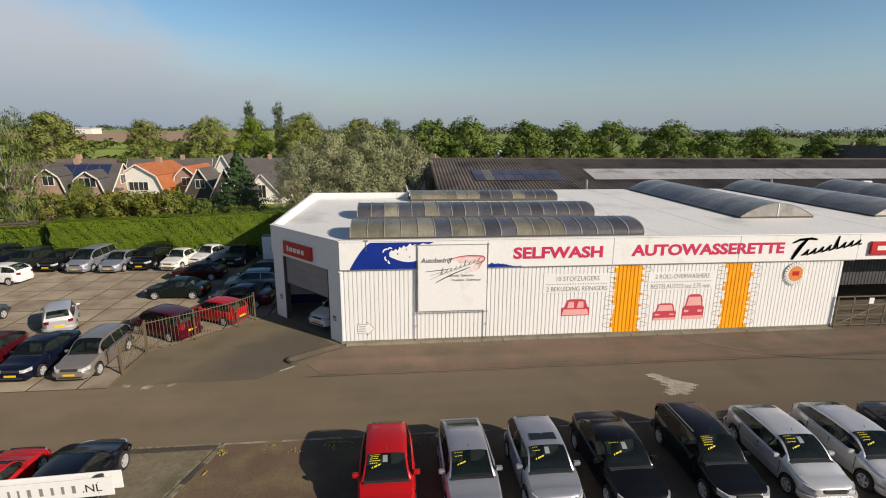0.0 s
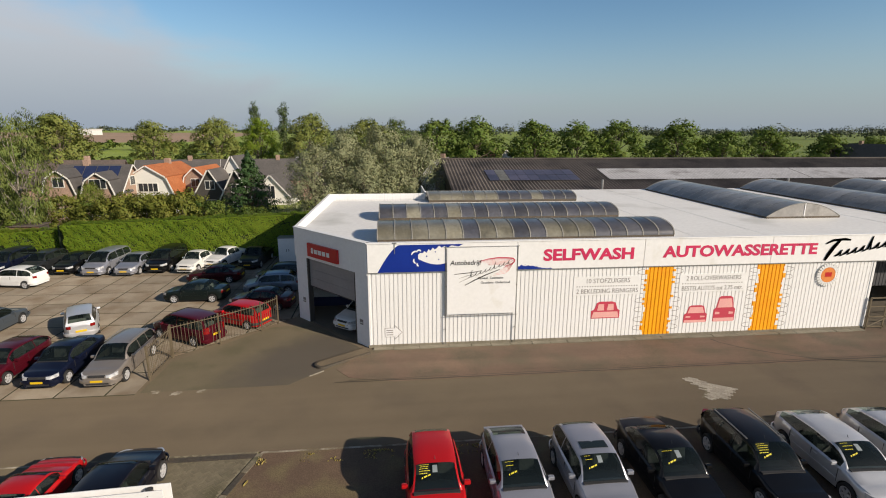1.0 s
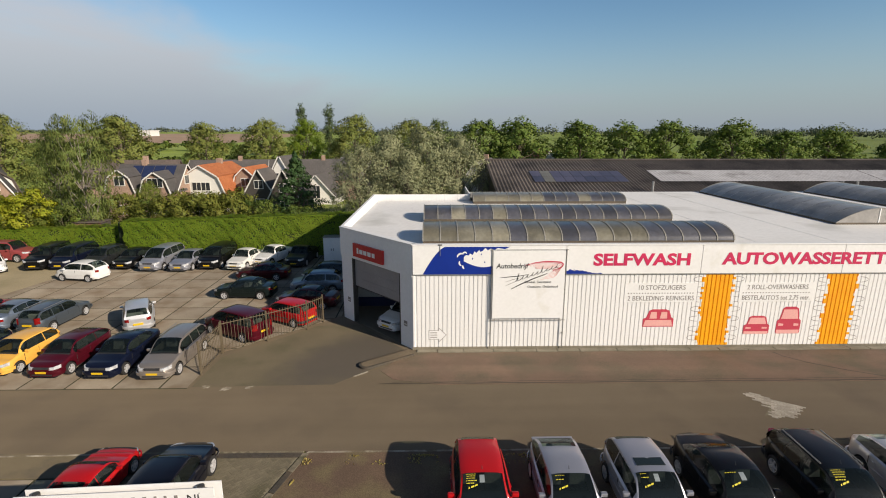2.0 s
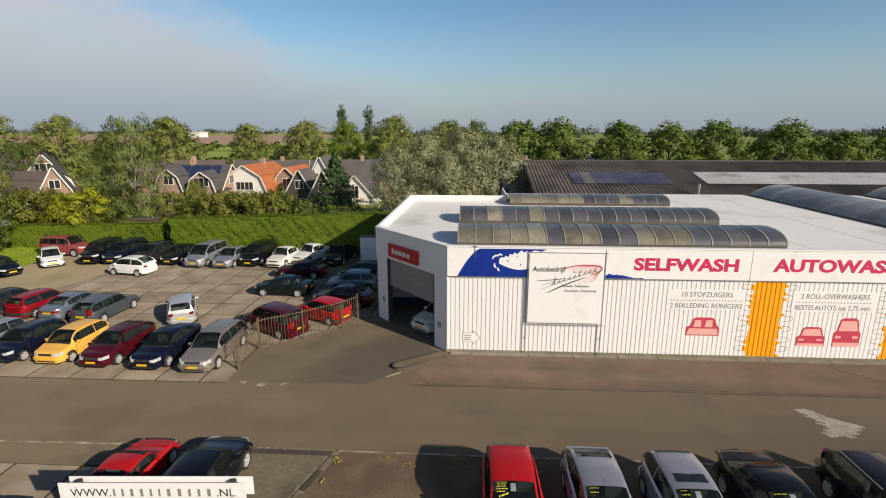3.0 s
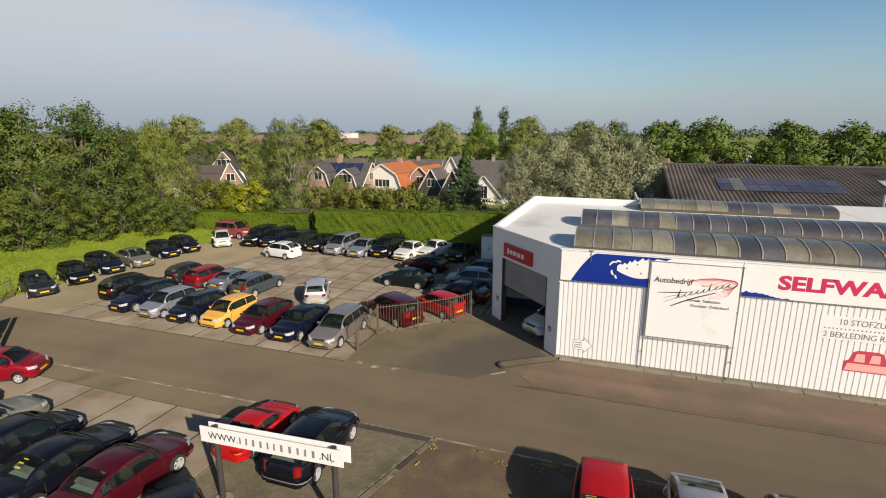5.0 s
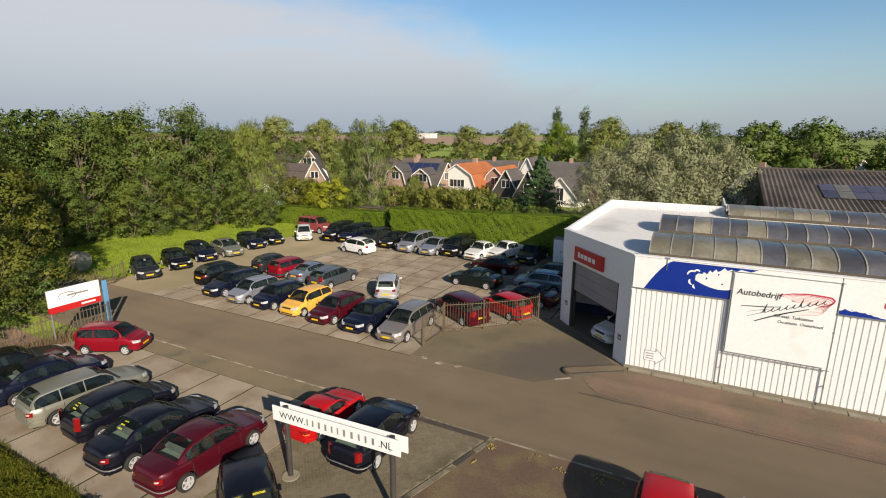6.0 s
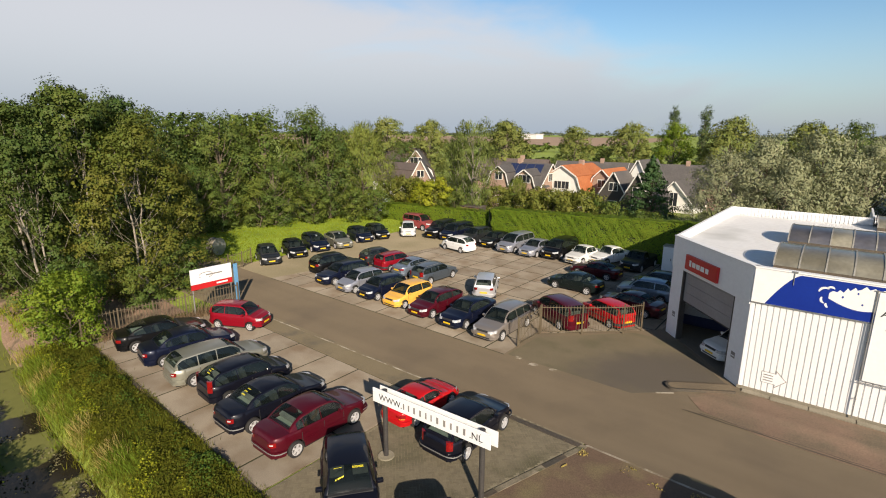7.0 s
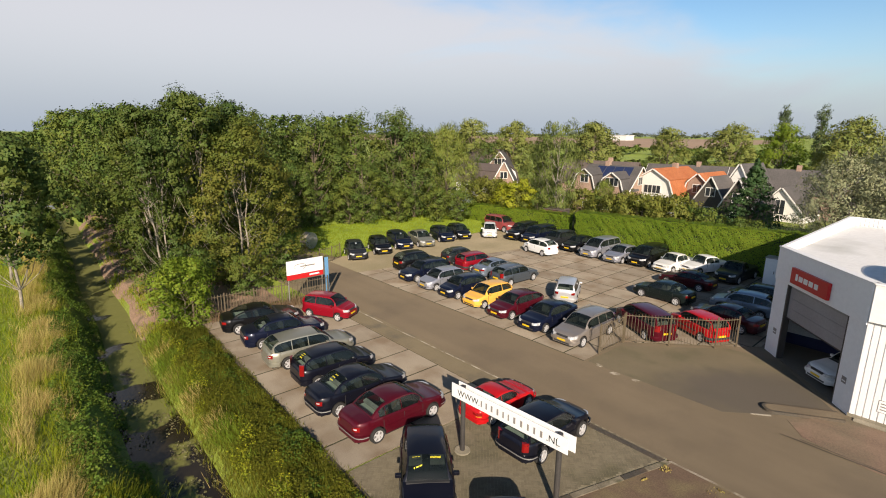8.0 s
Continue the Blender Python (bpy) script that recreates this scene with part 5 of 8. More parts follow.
emblem = thing("round_emblem", 22.05, FRONT_Y - 0.03, 3.25, label="round orange emblem in a pale wreath", category="sign")
bm = bmesh.new()
tube(bm, (0, 0.03, 0), (0, -0.05, 0), 0.42, sides=24)
part("disc", bm, M["logo_orange"], emblem)
for k in range(26):
    a = 2 * math.pi * k / 26
    if abs(a - math.pi / 2) < 0.25:
        continue
    part("wreath_leaf", boxed(-0.05, 0.05, -0.055, 0.0, 0.43, 0.66, bevel=0.01, m=pose(0, 0, 0, 0, math.degrees(a), 0)), M["paper"], emblem)
part("inner_mark", boxed(-0.2, 0.2, -0.056, -0.05, -0.1, 0.15), M["sign_red"], emblem, "red bar in place of lettering")

arrow = thing("arrow_notice", 0, 0, label="small white arrow notice near the corner", category="sign")
YA = FRONT_Y - 0.012
shape_on_front("outline", arrow, [(-2.02, 0.55), (-2.02, 1.05), (-1.52, 1.05), (-1.52, 1.2), (-1.12, 0.8), (-1.52, 0.4), (-1.52, 0.55)], YA + 0.003, M["grey_print"])
shape_on_front("panel", arrow, [(-2.0, 0.57), (-2.0, 1.03), (-1.5, 1.03), (-1.5, 1.14), (-1.16, 0.8), (-1.5, 0.46), (-1.5, 0.57)], YA - 0.003, M["white_flat"])
for z in (0.68, 0.8, 0.92):
    part("text_bar", boxed(-1.94, -1.6, YA - 0.008, YA - 0.004, z - 0.02, z + 0.02), M["grey_print"], arrow)

# ---- cars ----
# length, width, height, hood height, belt height, deck height, windscreen foot, roof front, roof rear, rear glass foot (shares of the length from the nose), wheel radius, side panes
KINDS = {
    "sedan": (4.15, 1.68, 1.38, 0.77, 0.89, 0.96, 0.275, 0.44, 0.665, 0.85, 0.30, 2),
    "coupe": (4.1, 1.74, 1.31, 0.74, 0.86, 0.92, 0.30, 0.47, 0.65, 0.88, 0.31, 1),
    "sporty": (3.9, 1.72, 1.25, 0.68, 0.83, 0.90, 0.33, 0.49, 0.70, 0.88, 0.31, 1),
    "hatch": (3.58, 1.66, 1.42, 0.78, 0.90, 0.95, 0.245, 0.41, 0.82, 0.975, 0.29, 1),
    "compact": (3.78, 1.66, 1.35, 0.76, 0.87, 0.93, 0.285, 0.45, 0.82, 0.975, 0.31, 1),
    "fastback": (4.05, 1.68, 1.38, 0.76, 0.89, 0.95, 0.26, 0.43, 0.73, 0.965, 0.30, 1),
    "small": (3.3, 1.55, 1.44, 0.80, 0.92, 0.96, 0.225, 0.39, 0.88, 0.985, 0.27, 1),
    "upright": (3.7, 1.64, 1.44, 0.80, 0.92, 0.96, 0.245, 0.41, 0.90, 0.985, 0.29, 1),
    "round": (3.45, 1.62, 1.41, 0.80, 0.91, 0.96, 0.20, 0.41, 0.77, 0.975, 0.28, 1),
    "liftback": (4.30, 1.74, 1.42, 0.78, 0.93, 1.0, 0.24, 0.42, 0.77, 0.955, 0.31, 0),
    "estate": (4.25, 1.69, 1.43, 0.78, 0.90, 0.96, 0.275, 0.44, 0.86, 0.98, 0.31, 3),
    "mpv": (4.40, 1.78, 1.64, 0.86, 1.00, 1.02, 0.19, 0.40, 0.89, 0.985, 0.31, 3),
    "suv": (4.30, 1.78, 1.70, 0.96, 1.06, 1.08, 0.26, 0.39, 0.91, 0.985, 0.35, 3),
    "van": (4.15, 1.75, 1.80, 0.90, 1.04, 1.06, 0.20, 0.36, 0.93, 0.985, 0.30, 2),
    "classic": (3.95, 1.58, 1.42, 0.78, 0.90, 0.92, 0.33, 0.43, 0.64, 0.78, 0.31, 1),
    "pickup": (4.4, 1.68, 1.50, 0.86, 0.96, 0.92, 0.29, 0.40, 0.54, 0.60, 0.32, 1),
}


def knots(pairs, x):
    for (x0, y0), (x1, y1) in zip(pairs, pairs[1:]):
        if x <= x1:
            t = (x - x0) / (x1 - x0) if x1 > x0 else 0.0
            t = max(0.0, t)
            return lerp(y0, y1, t * t * (3 - 2 * t))
    return pairs[-1][1]


WHEELS = {}
FRONT = "cars for sale along the road"


def wheel_meshes(r):
    """Tyre and five-spoke rim of a wheel, its axle along y, outside towards -y."""
    if r in WHEELS:
        return WHEELS[r]
    bm = bmesh.new()
    prof = [(r * 0.66, -0.085), (r * 0.9, -0.10), (r * 0.985, -0.075), (r, -0.03), (r, 0.06), (r * 0.95, 0.09), (r * 0.6, 0.09)]
    n = 22
    rings = [[bm.verts.new((pr * math.cos(2 * math.pi * i / n), py, pr * math.sin(2 * math.pi * i / n))) for pr, py in prof] for i in range(n)]
    for i in range(n):
        a, b = rings[i], rings[(i + 1) % n]
        for k in range(len(prof) - 1):
            bm.faces.new((a[k], a[k + 1], b[k + 1], b[k]))
    ty = to_object("tyre", bm, M["tyre"], 40)
    bm = bmesh.new()
    rr = r * 0.68
    n = 20
    outer = [(rr * math.cos(2 * math.pi * i / n), rr * math.sin(2 * math.pi * i / n)) for i in range(n)]
    ring0 = [bm.verts.new((x, -0.092, z)) for x, z in outer]
    ring1 = [bm.verts.new((0.86 * x, -0.088, 0.86 * z)) for x, z in outer]
    ring2 = [bm.verts.new((0.84 * x, -0.03, 0.84 * z)) for x, z in outer]
    for i in range(n):
        j = (i + 1) % n
        bm.faces.new((ring0[i], ring0[j], ring1[j], ring1[i]))
        bm.faces.new((ring1[i], ring1[j], ring2[j], ring2[i]))
    for k in range(5):
        m = pose(0, 0, 0, 0, 72 * k, 0)
        box(bm, 0.02, rr * 0.88, -0.095, -0.06, -0.035, 0.035, m=m)
    tube(bm, (0, -0.1, 0), (0, -0.05, 0), rr * 0.24, sides=12)
    bmesh.ops.recalc_face_normals(bm, faces=list(bm.faces))
    ri = to_object("rim", bm, M["rim"], 40)
    bm = bmesh.new()
    tube(bm, (0, -0.028, 0), (0, 0.02, 0), rr * 0.85, sides=18)
    dk = to_object("brake_disc", bm, M["disc"])
    out = (ty.data, ri.data, dk.data)
    for ob in (ty, ri, dk):
        bpy.data.objects.remove(ob)
    WHEELS[r] = out
    return out


def patch(fn, us, vs, lift, thick=0.008):
    """A thin curved pane: fn(u, v) gives the place on the shell, lifted outwards along the pane's own normal."""
    pts = [[Vector(fn(u, v)) for v in vs] for u in us]
    bm = bmesh.new()
    grid = []
    nu, nv = len(us), len(vs)
    for i in range(nu):
        row = []
        for j in range(nv):
            du = pts[min(i + 1, nu - 1)][j] - pts[max(i - 1, 0)][j]
            dv = pts[i][min(j + 1, nv - 1)] - pts[i][max(j - 1, 0)]
            nrm = du.cross(dv)
            nrm = nrm.normalized() if nrm.length > 1e-9 else Vector((0, 0, 1))
            centre = Vector((pts[i][j].x, 0, 0.7))
            if nrm.dot(pts[i][j] - centre) < 0:
                nrm = -nrm
            row.append(bm.verts.new(pts[i][j] + lift * nrm))
        grid.append(row)
    for i in range(nu - 1):
        for j in range(nv - 1):
            bm.faces.new((grid[i][j], grid[i + 1][j], grid[i + 1][j + 1], grid[i][j + 1]))
    bmesh.ops.recalc_face_normals(bm, faces=list(bm.faces))
    return bm


def car(kind, colour, x, y, turn, label, price=0, paper=False, rails=False, front_plate=True, rear_plate=True, roof_hatch=False, size=1.0, group="", name="car", dark_bumper=False, lamps="lampglass", spoiler=False, z=0.0, tail="", note=0, strip_bumper=False, word=""):
    """A parked car, its nose along the turn (degrees from +x). Local x runs to the nose."""
    L, W, H, hood, belt, deck, f0, f1, r1, r0, R, panes = KINDS[kind]
    ob = thing(name, x, y, z, turn, label=label, category="car", group=group)
    half = L / 2
    body_paint = PAINT[colour]
    sill, clear = 0.24, 0.17
    fw, rw = half - 0.19 * L, -half + 0.195 * L
    Ra = R * 1.16

    def top(s):
        return knots([(0, hood - 0.16), (0.035, hood - 0.05), (0.10, hood + 0.01), (f0, belt), (0.5, belt + 0.012), (r0, max(deck, belt) if r0 < 0.97 else belt + 0.02), (0.975, deck - 0.02), (1.0, deck - 0.14)], s)

    def wide(s):
        e = min(s, 1 - s) * L
        k = 1.0 if e > 0.5 else 1 - 0.27 * (1 - e / 0.5) ** 2.4
        k *= 1.0 if e > 1.5 else 1 - 0.075 * (1 - e / 1.5) ** 1.6
        return W / 2 * k * (1 - 0.025 * abs(s - 0.52) * 2)

    def foot(px):
        base = sill if abs(px) < half - 0.35 else clear + 0.07
        for c in (fw, rw):
            d = abs(px - c)
            if d < Ra:
                base = max(base, R + math.sqrt(Ra * Ra - d * d) * 0.98)
        return base

    xs = {half - 0.004, -half + 0.004}
    for k in range(41):
        xs.add(half - L * k / 40)
    for e in (0.012, 0.04, 0.08):
        xs.add(half - e), xs.add(-half + e)
    for c in (fw, rw):
        for k in range(17):
            xs.add(c - Ra * math.cos(math.pi * k / 16))
    xs = sorted(v for v in xs if -half <= v <= half)
    bm = bmesh.new()
    rings = []
    for px in xs:
        s = (half - px) / L
        w, zt, zf = wide(s), top(s), foot(px)
        zt = max(zt, zf + 0.12)
        mid = min(max(0.52, zf + 0.03), zt - 0.08)
        sh = zt - 0.05
        ring = [(w * 0.975, zf), (w * 0.995, lerp(zf, mid, 0.5)), (w, mid), (w * 0.992, lerp(mid, sh, 0.55)), (w * 0.965, sh), (w * 0.90, zt), (w * 0.5, zt + 0.022), (0, zt + 0.03)]
        full = [(-a, b) for a, b in ring] + [(a, b) for a, b in ring[-2::-1]]
        rings.append([bm.verts.new((px, a, b)) for a, b in full])
    n = len(rings[0])
    inside = [f0 + 0.03 < (half - px) / L < r0 - 0.03 for px in xs]
    for i, (a, b) in enumerate(zip(rings, rings[1:])):
        for k in range(n - 1):
            if not (inside[i] and inside[i + 1] and 5 <= k <= 8):
                bm.faces.new((a[k], a[k + 1], b[k + 1], b[k]))
    for ring in (rings[0], rings[-1]):
        bm.faces.new(ring)
    bmesh.ops.recalc_face_normals(bm, faces=list(bm.faces))
    part("body", bm, body_paint, ob, "", 38)
    bm = bmesh.new()
    box(bm, -half + 0.12, half - 0.12, -W / 2 + 0.24, W / 2 - 0.24, clear, 0.66)
    box(bm, rw + Ra, fw - Ra, -W / 2 + 0.05, W / 2 - 0.05, clear + 0.02, 0.3)
    part("underbody", bm, M["under"], ob)

    # cabin shell
    wb, wr = W / 2 - 0.075, W / 2 - (0.235 if kind != "van" else 0.16)

    def roof(s):
        ease = lambda t: t ** 0.9
        if s <= f1:
            t = max(0.0, (s - f0) / (f1 - f0))
            return lerp(top(s) - 0.02, H - 0.03, math.sin(ease(t) * math.pi / 2) ** 0.95)
        if s >= r1:
            t = max(0.0, (r0 - s) / (r0 - r1))
            return lerp(top(s) - 0.02, H - 0.045, math.sin(ease(t) * math.pi / 2) ** (1.0 if r0 < 0.95 else 0.75))
        t = (s - f1) / (r1 - f1)
        return H - 0.03 - 0.02 * t + 0.042 * math.sin(math.pi * t) ** 0.9

    def shell(s, v):
        """v from 0 (belt) over 1 (roof edge) to 2 (middle of the roof)."""
        zb = top(s) - 0.045
        zr = max(roof(s), zb + 0.002)
        k = (zr - zb) / (H - belt)
        mid_ = (s - f0) / (r0 - f0)
        we = lerp(wb, wr, min(1.0, k)) * (1 - 0.09 * abs(2 * mid_ - 0.95) ** 2.2)
        if v <= 1:
            return (half - s * L, lerp(min(wb, wide(s) * 0.925), we, v ** 1.15), lerp(zb, zr - 0.045 * min(1, k), v))
        t = v - 1
        return (half - s * L, we * (1 - t) * (1 - 0.06 * t), zr - 0.045 * min(1, k) * (1 - min(1, t * 2.2)) ** 2 + 0.012 * t)

    a0, a1 = f0 + 0.045, (r0 - 0.05 if r0 < 0.95 else 0.955)
    if panes == 0:
        cuts = [(a0, lerp(a0, a1, 0.93))]
    elif panes == 1:
        cuts = [(a0, lerp(a0, a1, 0.57)), (lerp(a0, a1, 0.59), lerp(a0, a1, 0.96))]
    elif panes == 2:
        cuts = [(a0, lerp(a0, a1, 0.445)), (lerp(a0, a1, 0.46), lerp(a0, a1, 0.81)), (lerp(a0, a1, 0.822), lerp(a0, a1, 0.95))]
    else:
        cuts = [(a0, lerp(a0, a1, 0.375)), (lerp(a0, a1, 0.39), lerp(a0, a1, 0.67)), (lerp(a0, a1, 0.685), lerp(a0, a1, 0.98))]
    fs, fe, rs, re_ = f0 + 0.004, f1 - 0.006, r1 + 0.012, lerp(r1, r0, 0.92 if r0 < 0.95 else 0.90)
    us = sorted({round(u, 5) for u in [f0 + (r0 - f0) * k / 26 for k in range(27)] + [fs, fe, rs, re_] + [c for pair in cuts for c in pair]})
    vs = [0, 0.10, 0.33, 0.6, 0.91, 1.0, 1.07, 1.135, 1.3, 1.6, 2.0]
    bm = bmesh.new()
    cols = []
    for s in us:
        one = [shell(s, v) for v in vs]
        full = [(p[0], -p[1], p[2]) for p in one] + [p for p in one[-2::-1]]
        cols.append([bm.verts.new(p) for p in full])
    m_ = len(vs) - 1
    for i in range(len(us) - 1):
        a, b = cols[i], cols[i + 1]
        um = (us[i] + us[i + 1]) / 2
        for k in range(2 * m_):
            q = k if k < m_ else 2 * m_ - 1 - k
            vm = (vs[q] + vs[q + 1]) / 2
            if (0.10 < vm < 0.91 and any(c0 < um < c1 for c0, c1 in cuts)) or (fs < um < fe and vm > 1.07) or (rs < um < re_ and vm > 1.135):
                continue
            bm.faces.new((a[k], b[k], b[k + 1], a[k + 1]))
    bmesh.ops.recalc_face_normals(bm, faces=list(bm.faces))
    part("cabin_shell", bm, body_paint, ob, "", 50)

    # seats and dashboard
    sx = half - lerp(f1, r1, 0.35) * L
    for sg in (-1, 1):
        bm = bmesh.new()
        box(bm, -0.05, 0.45, -0.24, 0.24, 0.40, 0.66, m=pose(sx, sg * W * 0.215, 0))
        box(bm, -0.09, 0.06, -0.23, 0.23, 0.0, 0.58, m=pose(sx, sg * W * 0.215, 0.58, 0, -14, 0))
        box(bm, -0.05, 0.05, -0.13, 0.13, 0.0, 0.17, m=pose(sx - 0.15, sg * W * 0.215, min(1.15, H - 0.3), 0, -10, 0))
        part("front_seat", bm, M["seat"], ob)
    if panes != 1 or kind in ("hatch", "compact", "fastback", "upright", "round", "small"):
        bx = half - min(0.76, r1 + 0.02) * L
        bm = bmesh.new()
        box(bm, 0.0, 0.5, -W * 0.36, W * 0.36, 0.40, 0.66, m=pose(bx, 0, 0))
        box(bm, -0.08, 0.07, -W * 0.36, W * 0.36, 0.0, 0.46, m=pose(bx, 0, 0.56, 0, -16, 0))
        part("rear_bench", bm, M["seat"], ob)
    dx = half - (f0 + 0.035) * L
    part("dashboard", boxed(dx - 0.50, dx, -W * 0.37, W * 0.37, 0.6, belt - 0.09, bevel=0.05), M["trim"], ob, "black dashboard")

    # parcel shelf, lengthened and paled to stand in for sky reflected in the glass
    if r0 < 0.99:
        px0, px1 = half - (r1 + 0.03) * L, half - (r0 - 0.02) * L
        part("parcel_shelf", boxed(px1, px0, -W * 0.36, W * 0.36, belt - 0.06, belt - 0.03), M["shelf"], ob, "parcel shelf, paled for the sky's reflection in the glass")

    # panes
    def over(s, q):
        v = 2 - abs(q) if abs(q) < 1 else 1.0
        p = shell(s, max(1.0, v))
        return (p[0], math.copysign(p[1], q) if q else 0.0, p[2])

    qs = [q / 6 * 0.93 for q in range(-6, 7)]
    part("windscreen", patch(over, [lerp(fs, fe, k / 6) for k in range(7)], qs, 0.006), M["glass"], ob, "", 60)
    part("rear_window", patch(over, [lerp(rs, re_, k / 6) for k in range(7)], [0.93 * q for q in qs], 0.006), M["rear_glass"], ob, "", 60)
    for sg in (-1, 1):
        for s0, s1 in cuts:
            fn = lambda s, v, sg=sg: (shell(s, v)[0], sg * shell(s, v)[1], shell(s, v)[2])
            part("side_window", patch(fn, [lerp(s0, s1, k / 4) for k in range(5)], [0.10, 0.33, 0.6, 0.91], 0.004), M["glass"], ob, "", 60)
    # wheels
    tyre, rim, disc = wheel_meshes(R)
    for c in (fw, rw):
        for sg in (-1, 1):
            wh = new("wheel")
            wh.parent = ob
            wh.matrix_basis = pose(c, sg * (W / 2 - 0.10), R, 0, 0, 0 if sg < 0 else 180)
            part_mesh("tyre", tyre, wh)
            part_mesh("rim", rim, wh)
            part_mesh("brake_disc", disc, wh)

    # ends: lamps, bumpers, grille, plates
    def nose(py, pz, out=0.0):
        """x of the front skin at that height across the car, roughly."""
        k = abs(py) / (W / 2)
        return half - 0.02 - 0.40 * max(0.0, k - 0.62) ** 1.6 + out

    hz = hood - 0.13
    tall = kind in ("estate", "mpv", "suv", "van")
    boxy = tall or kind in ("hatch", "compact", "fastback", "upright", "small", "round")

    def lamp(name, sg, stops, inner, z0, z1, material, slope=0.0, lift=0.008):
        """A lamp wrapped round a corner of the body; stops are shares of the length."""
        bm = bmesh.new()
        front = stops[0] < 0.5
        ends = 0.0 if front else 1.0
        sx = (half + lift) if front else (-half - lift)
        plan = [(sx, inner), (sx, wide(ends) * 0.985)] + [(half - s_ * L + (lift if front else -lift), wide(s_) + lift) for s_ in stops]
        rows_ = []
        for q, (px, py) in enumerate(plan):
            lean_ = slope * q / (len(plan) - 1)
            rows_.append([bm.verts.new((px, sg * py, z0 + 0.3 * lean_)), bm.verts.new((px - (0.03 if front else -0.012), sg * (py - 0.004), z1 + lean_)), bm.verts.new((px - (0.12 if front else -0.08), sg * (py - 0.07), z1 + lean_))])
        for ra, rb in zip(rows_, rows_[1:]):
            for q in range(2):
                bm.faces.new((ra[q], rb[q], rb[q + 1], ra[q + 1]))
        bmesh.ops.recalc_face_normals(bm, faces=list(bm.faces))
        part(name, bm, M[material], ob, "", 40)

    for sg in (-1, 1):
        lamp("headlight", sg, (0.01, 0.022, 0.045, 0.07), W * 0.23, hz - 0.065, hz + 0.04, lamps, 0.06)
        if tail == "mid":
            lamp("taillight", sg, (0.99, 0.978, 0.962), wide(1.0) * 0.90, deck - 0.30, deck + 0.02, "taillamp")
        elif tail == "tall":
            lamp("taillight", sg, (0.99, 0.978, 0.962), wide(1.0) * 0.90, deck - 0.26, deck + 0.22, "taillamp")
        elif tail == "small":
            lamp("taillight", sg, (0.99, 0.978, 0.966), wide(1.0) * 0.72, deck - 0.30, deck - 0.14, "taillamp")
            lamp("reversing_light", sg, (0.99, 0.985), wide(1.0) * 0.90, deck - 0.23, deck - 0.19, "lampglass", lift=0.012)
        elif boxy:
            lamp("taillight", sg, (0.99, 0.978, 0.966), wide(1.0) * 0.80, deck - 0.22, deck + (0.12 if tall else -0.06), "taillamp")
        else:
            lamp("taillight", sg, (0.99, 0.978, 0.955), wide(1.0) * 0.52, deck - 0.27, deck - 0.13, "taillamp")
        if kind == "sporty":
            lamp("indicator", sg, (0.982, 0.972, 0.962), wide(1.0) * 0.86, deck - 0.31, deck - 0.275, "amber", lift=0.011)
    part("grille", boxed(half - 0.10, half + 0.004, -W * 0.2, W * 0.2, hz - 0.05, hz + 0.045, bevel=0.012), M["trim"], ob)
    part("air_intake", boxed(half - 0.10, half + 0.006, -W * 0.28, W * 0.28, 0.27, 0.36, bevel=0.012), M["trim"], ob)
    bumper = M["trim"] if dark_bumper else body_paint
    for sgn in (1, -1):
        bm = bmesh.new()
        prof = [(0.028, 0.0), (0.028, 0.5), (0.0, 0.72), (-0.08, 0.88), (-0.22, 0.975), (-0.42, 1.01)]
        full = [(a, -b) for a, b in prof[::-1]] + prof[1:]
        lo = [bm.verts.new((sgn * (half + a), b * W / 2, 0.36)) for a, b in full]
        m1 = [bm.verts.new((sgn * (half + a + 0.015), b * W / 2 * 1.004, 0.42)) for a, b in full]
        hi = [bm.verts.new((sgn * (half + a), b * W / 2, 0.50)) for a, b in full]
        tp = [bm.verts.new((sgn * (half + a - 0.05), b * W / 2 * 0.985, 0.505)) for a, b in full]
        for ra, rb in ((lo, m1), (m1, hi), (hi, tp)):
            for k in range(len(full) - 1):
                bm.faces.new((ra[k], ra[k + 1], rb[k + 1], rb[k]))
        bmesh.ops.recalc_face_normals(bm, faces=list(bm.faces))
        part("bumper", bm, bumper, ob, "black plastic bumper" if dark_bumper else "", 35)
        if strip_bumper:
            bm = bmesh.new()
            lo = [bm.verts.new((sgn * (half + a + 0.022), b * W / 2 * 1.012, 0.425)) for a, b in full]
            hi = [bm.verts.new((sgn * (half + a + 0.016), b * W / 2 * 1.010, 0.465)) for a, b in full]
            for k in range(len(full) - 1):
                bm.faces.new((lo[k], lo[k + 1], hi[k + 1], hi[k]))
            bmesh.ops.recalc_face_normals(bm, faces=list(bm.faces))
            part("bumper_strip", bm, M["steel"], ob, "pale metal bumper strip", 35)
    if front_plate:
        part("number_plate", boxed(half + 0.034, half + 0.046, -0.25, 0.25, 0.40, 0.495), M["plate"], ob, "yellow plate")
    if rear_plate:
        pz = 0.62 if kind in ("sedan", "hatch", "mpv", "estate", "suv", "van") else 0.52
        part("number_plate", boxed(-half - 0.05, -half - 0.001, -0.25, 0.25, pz, pz + 0.10), M["plate"], ob, "yellow plate")
    # mirrors, handles, seams, rubbing strips
    mx = half - (f0 + 0.075) * L
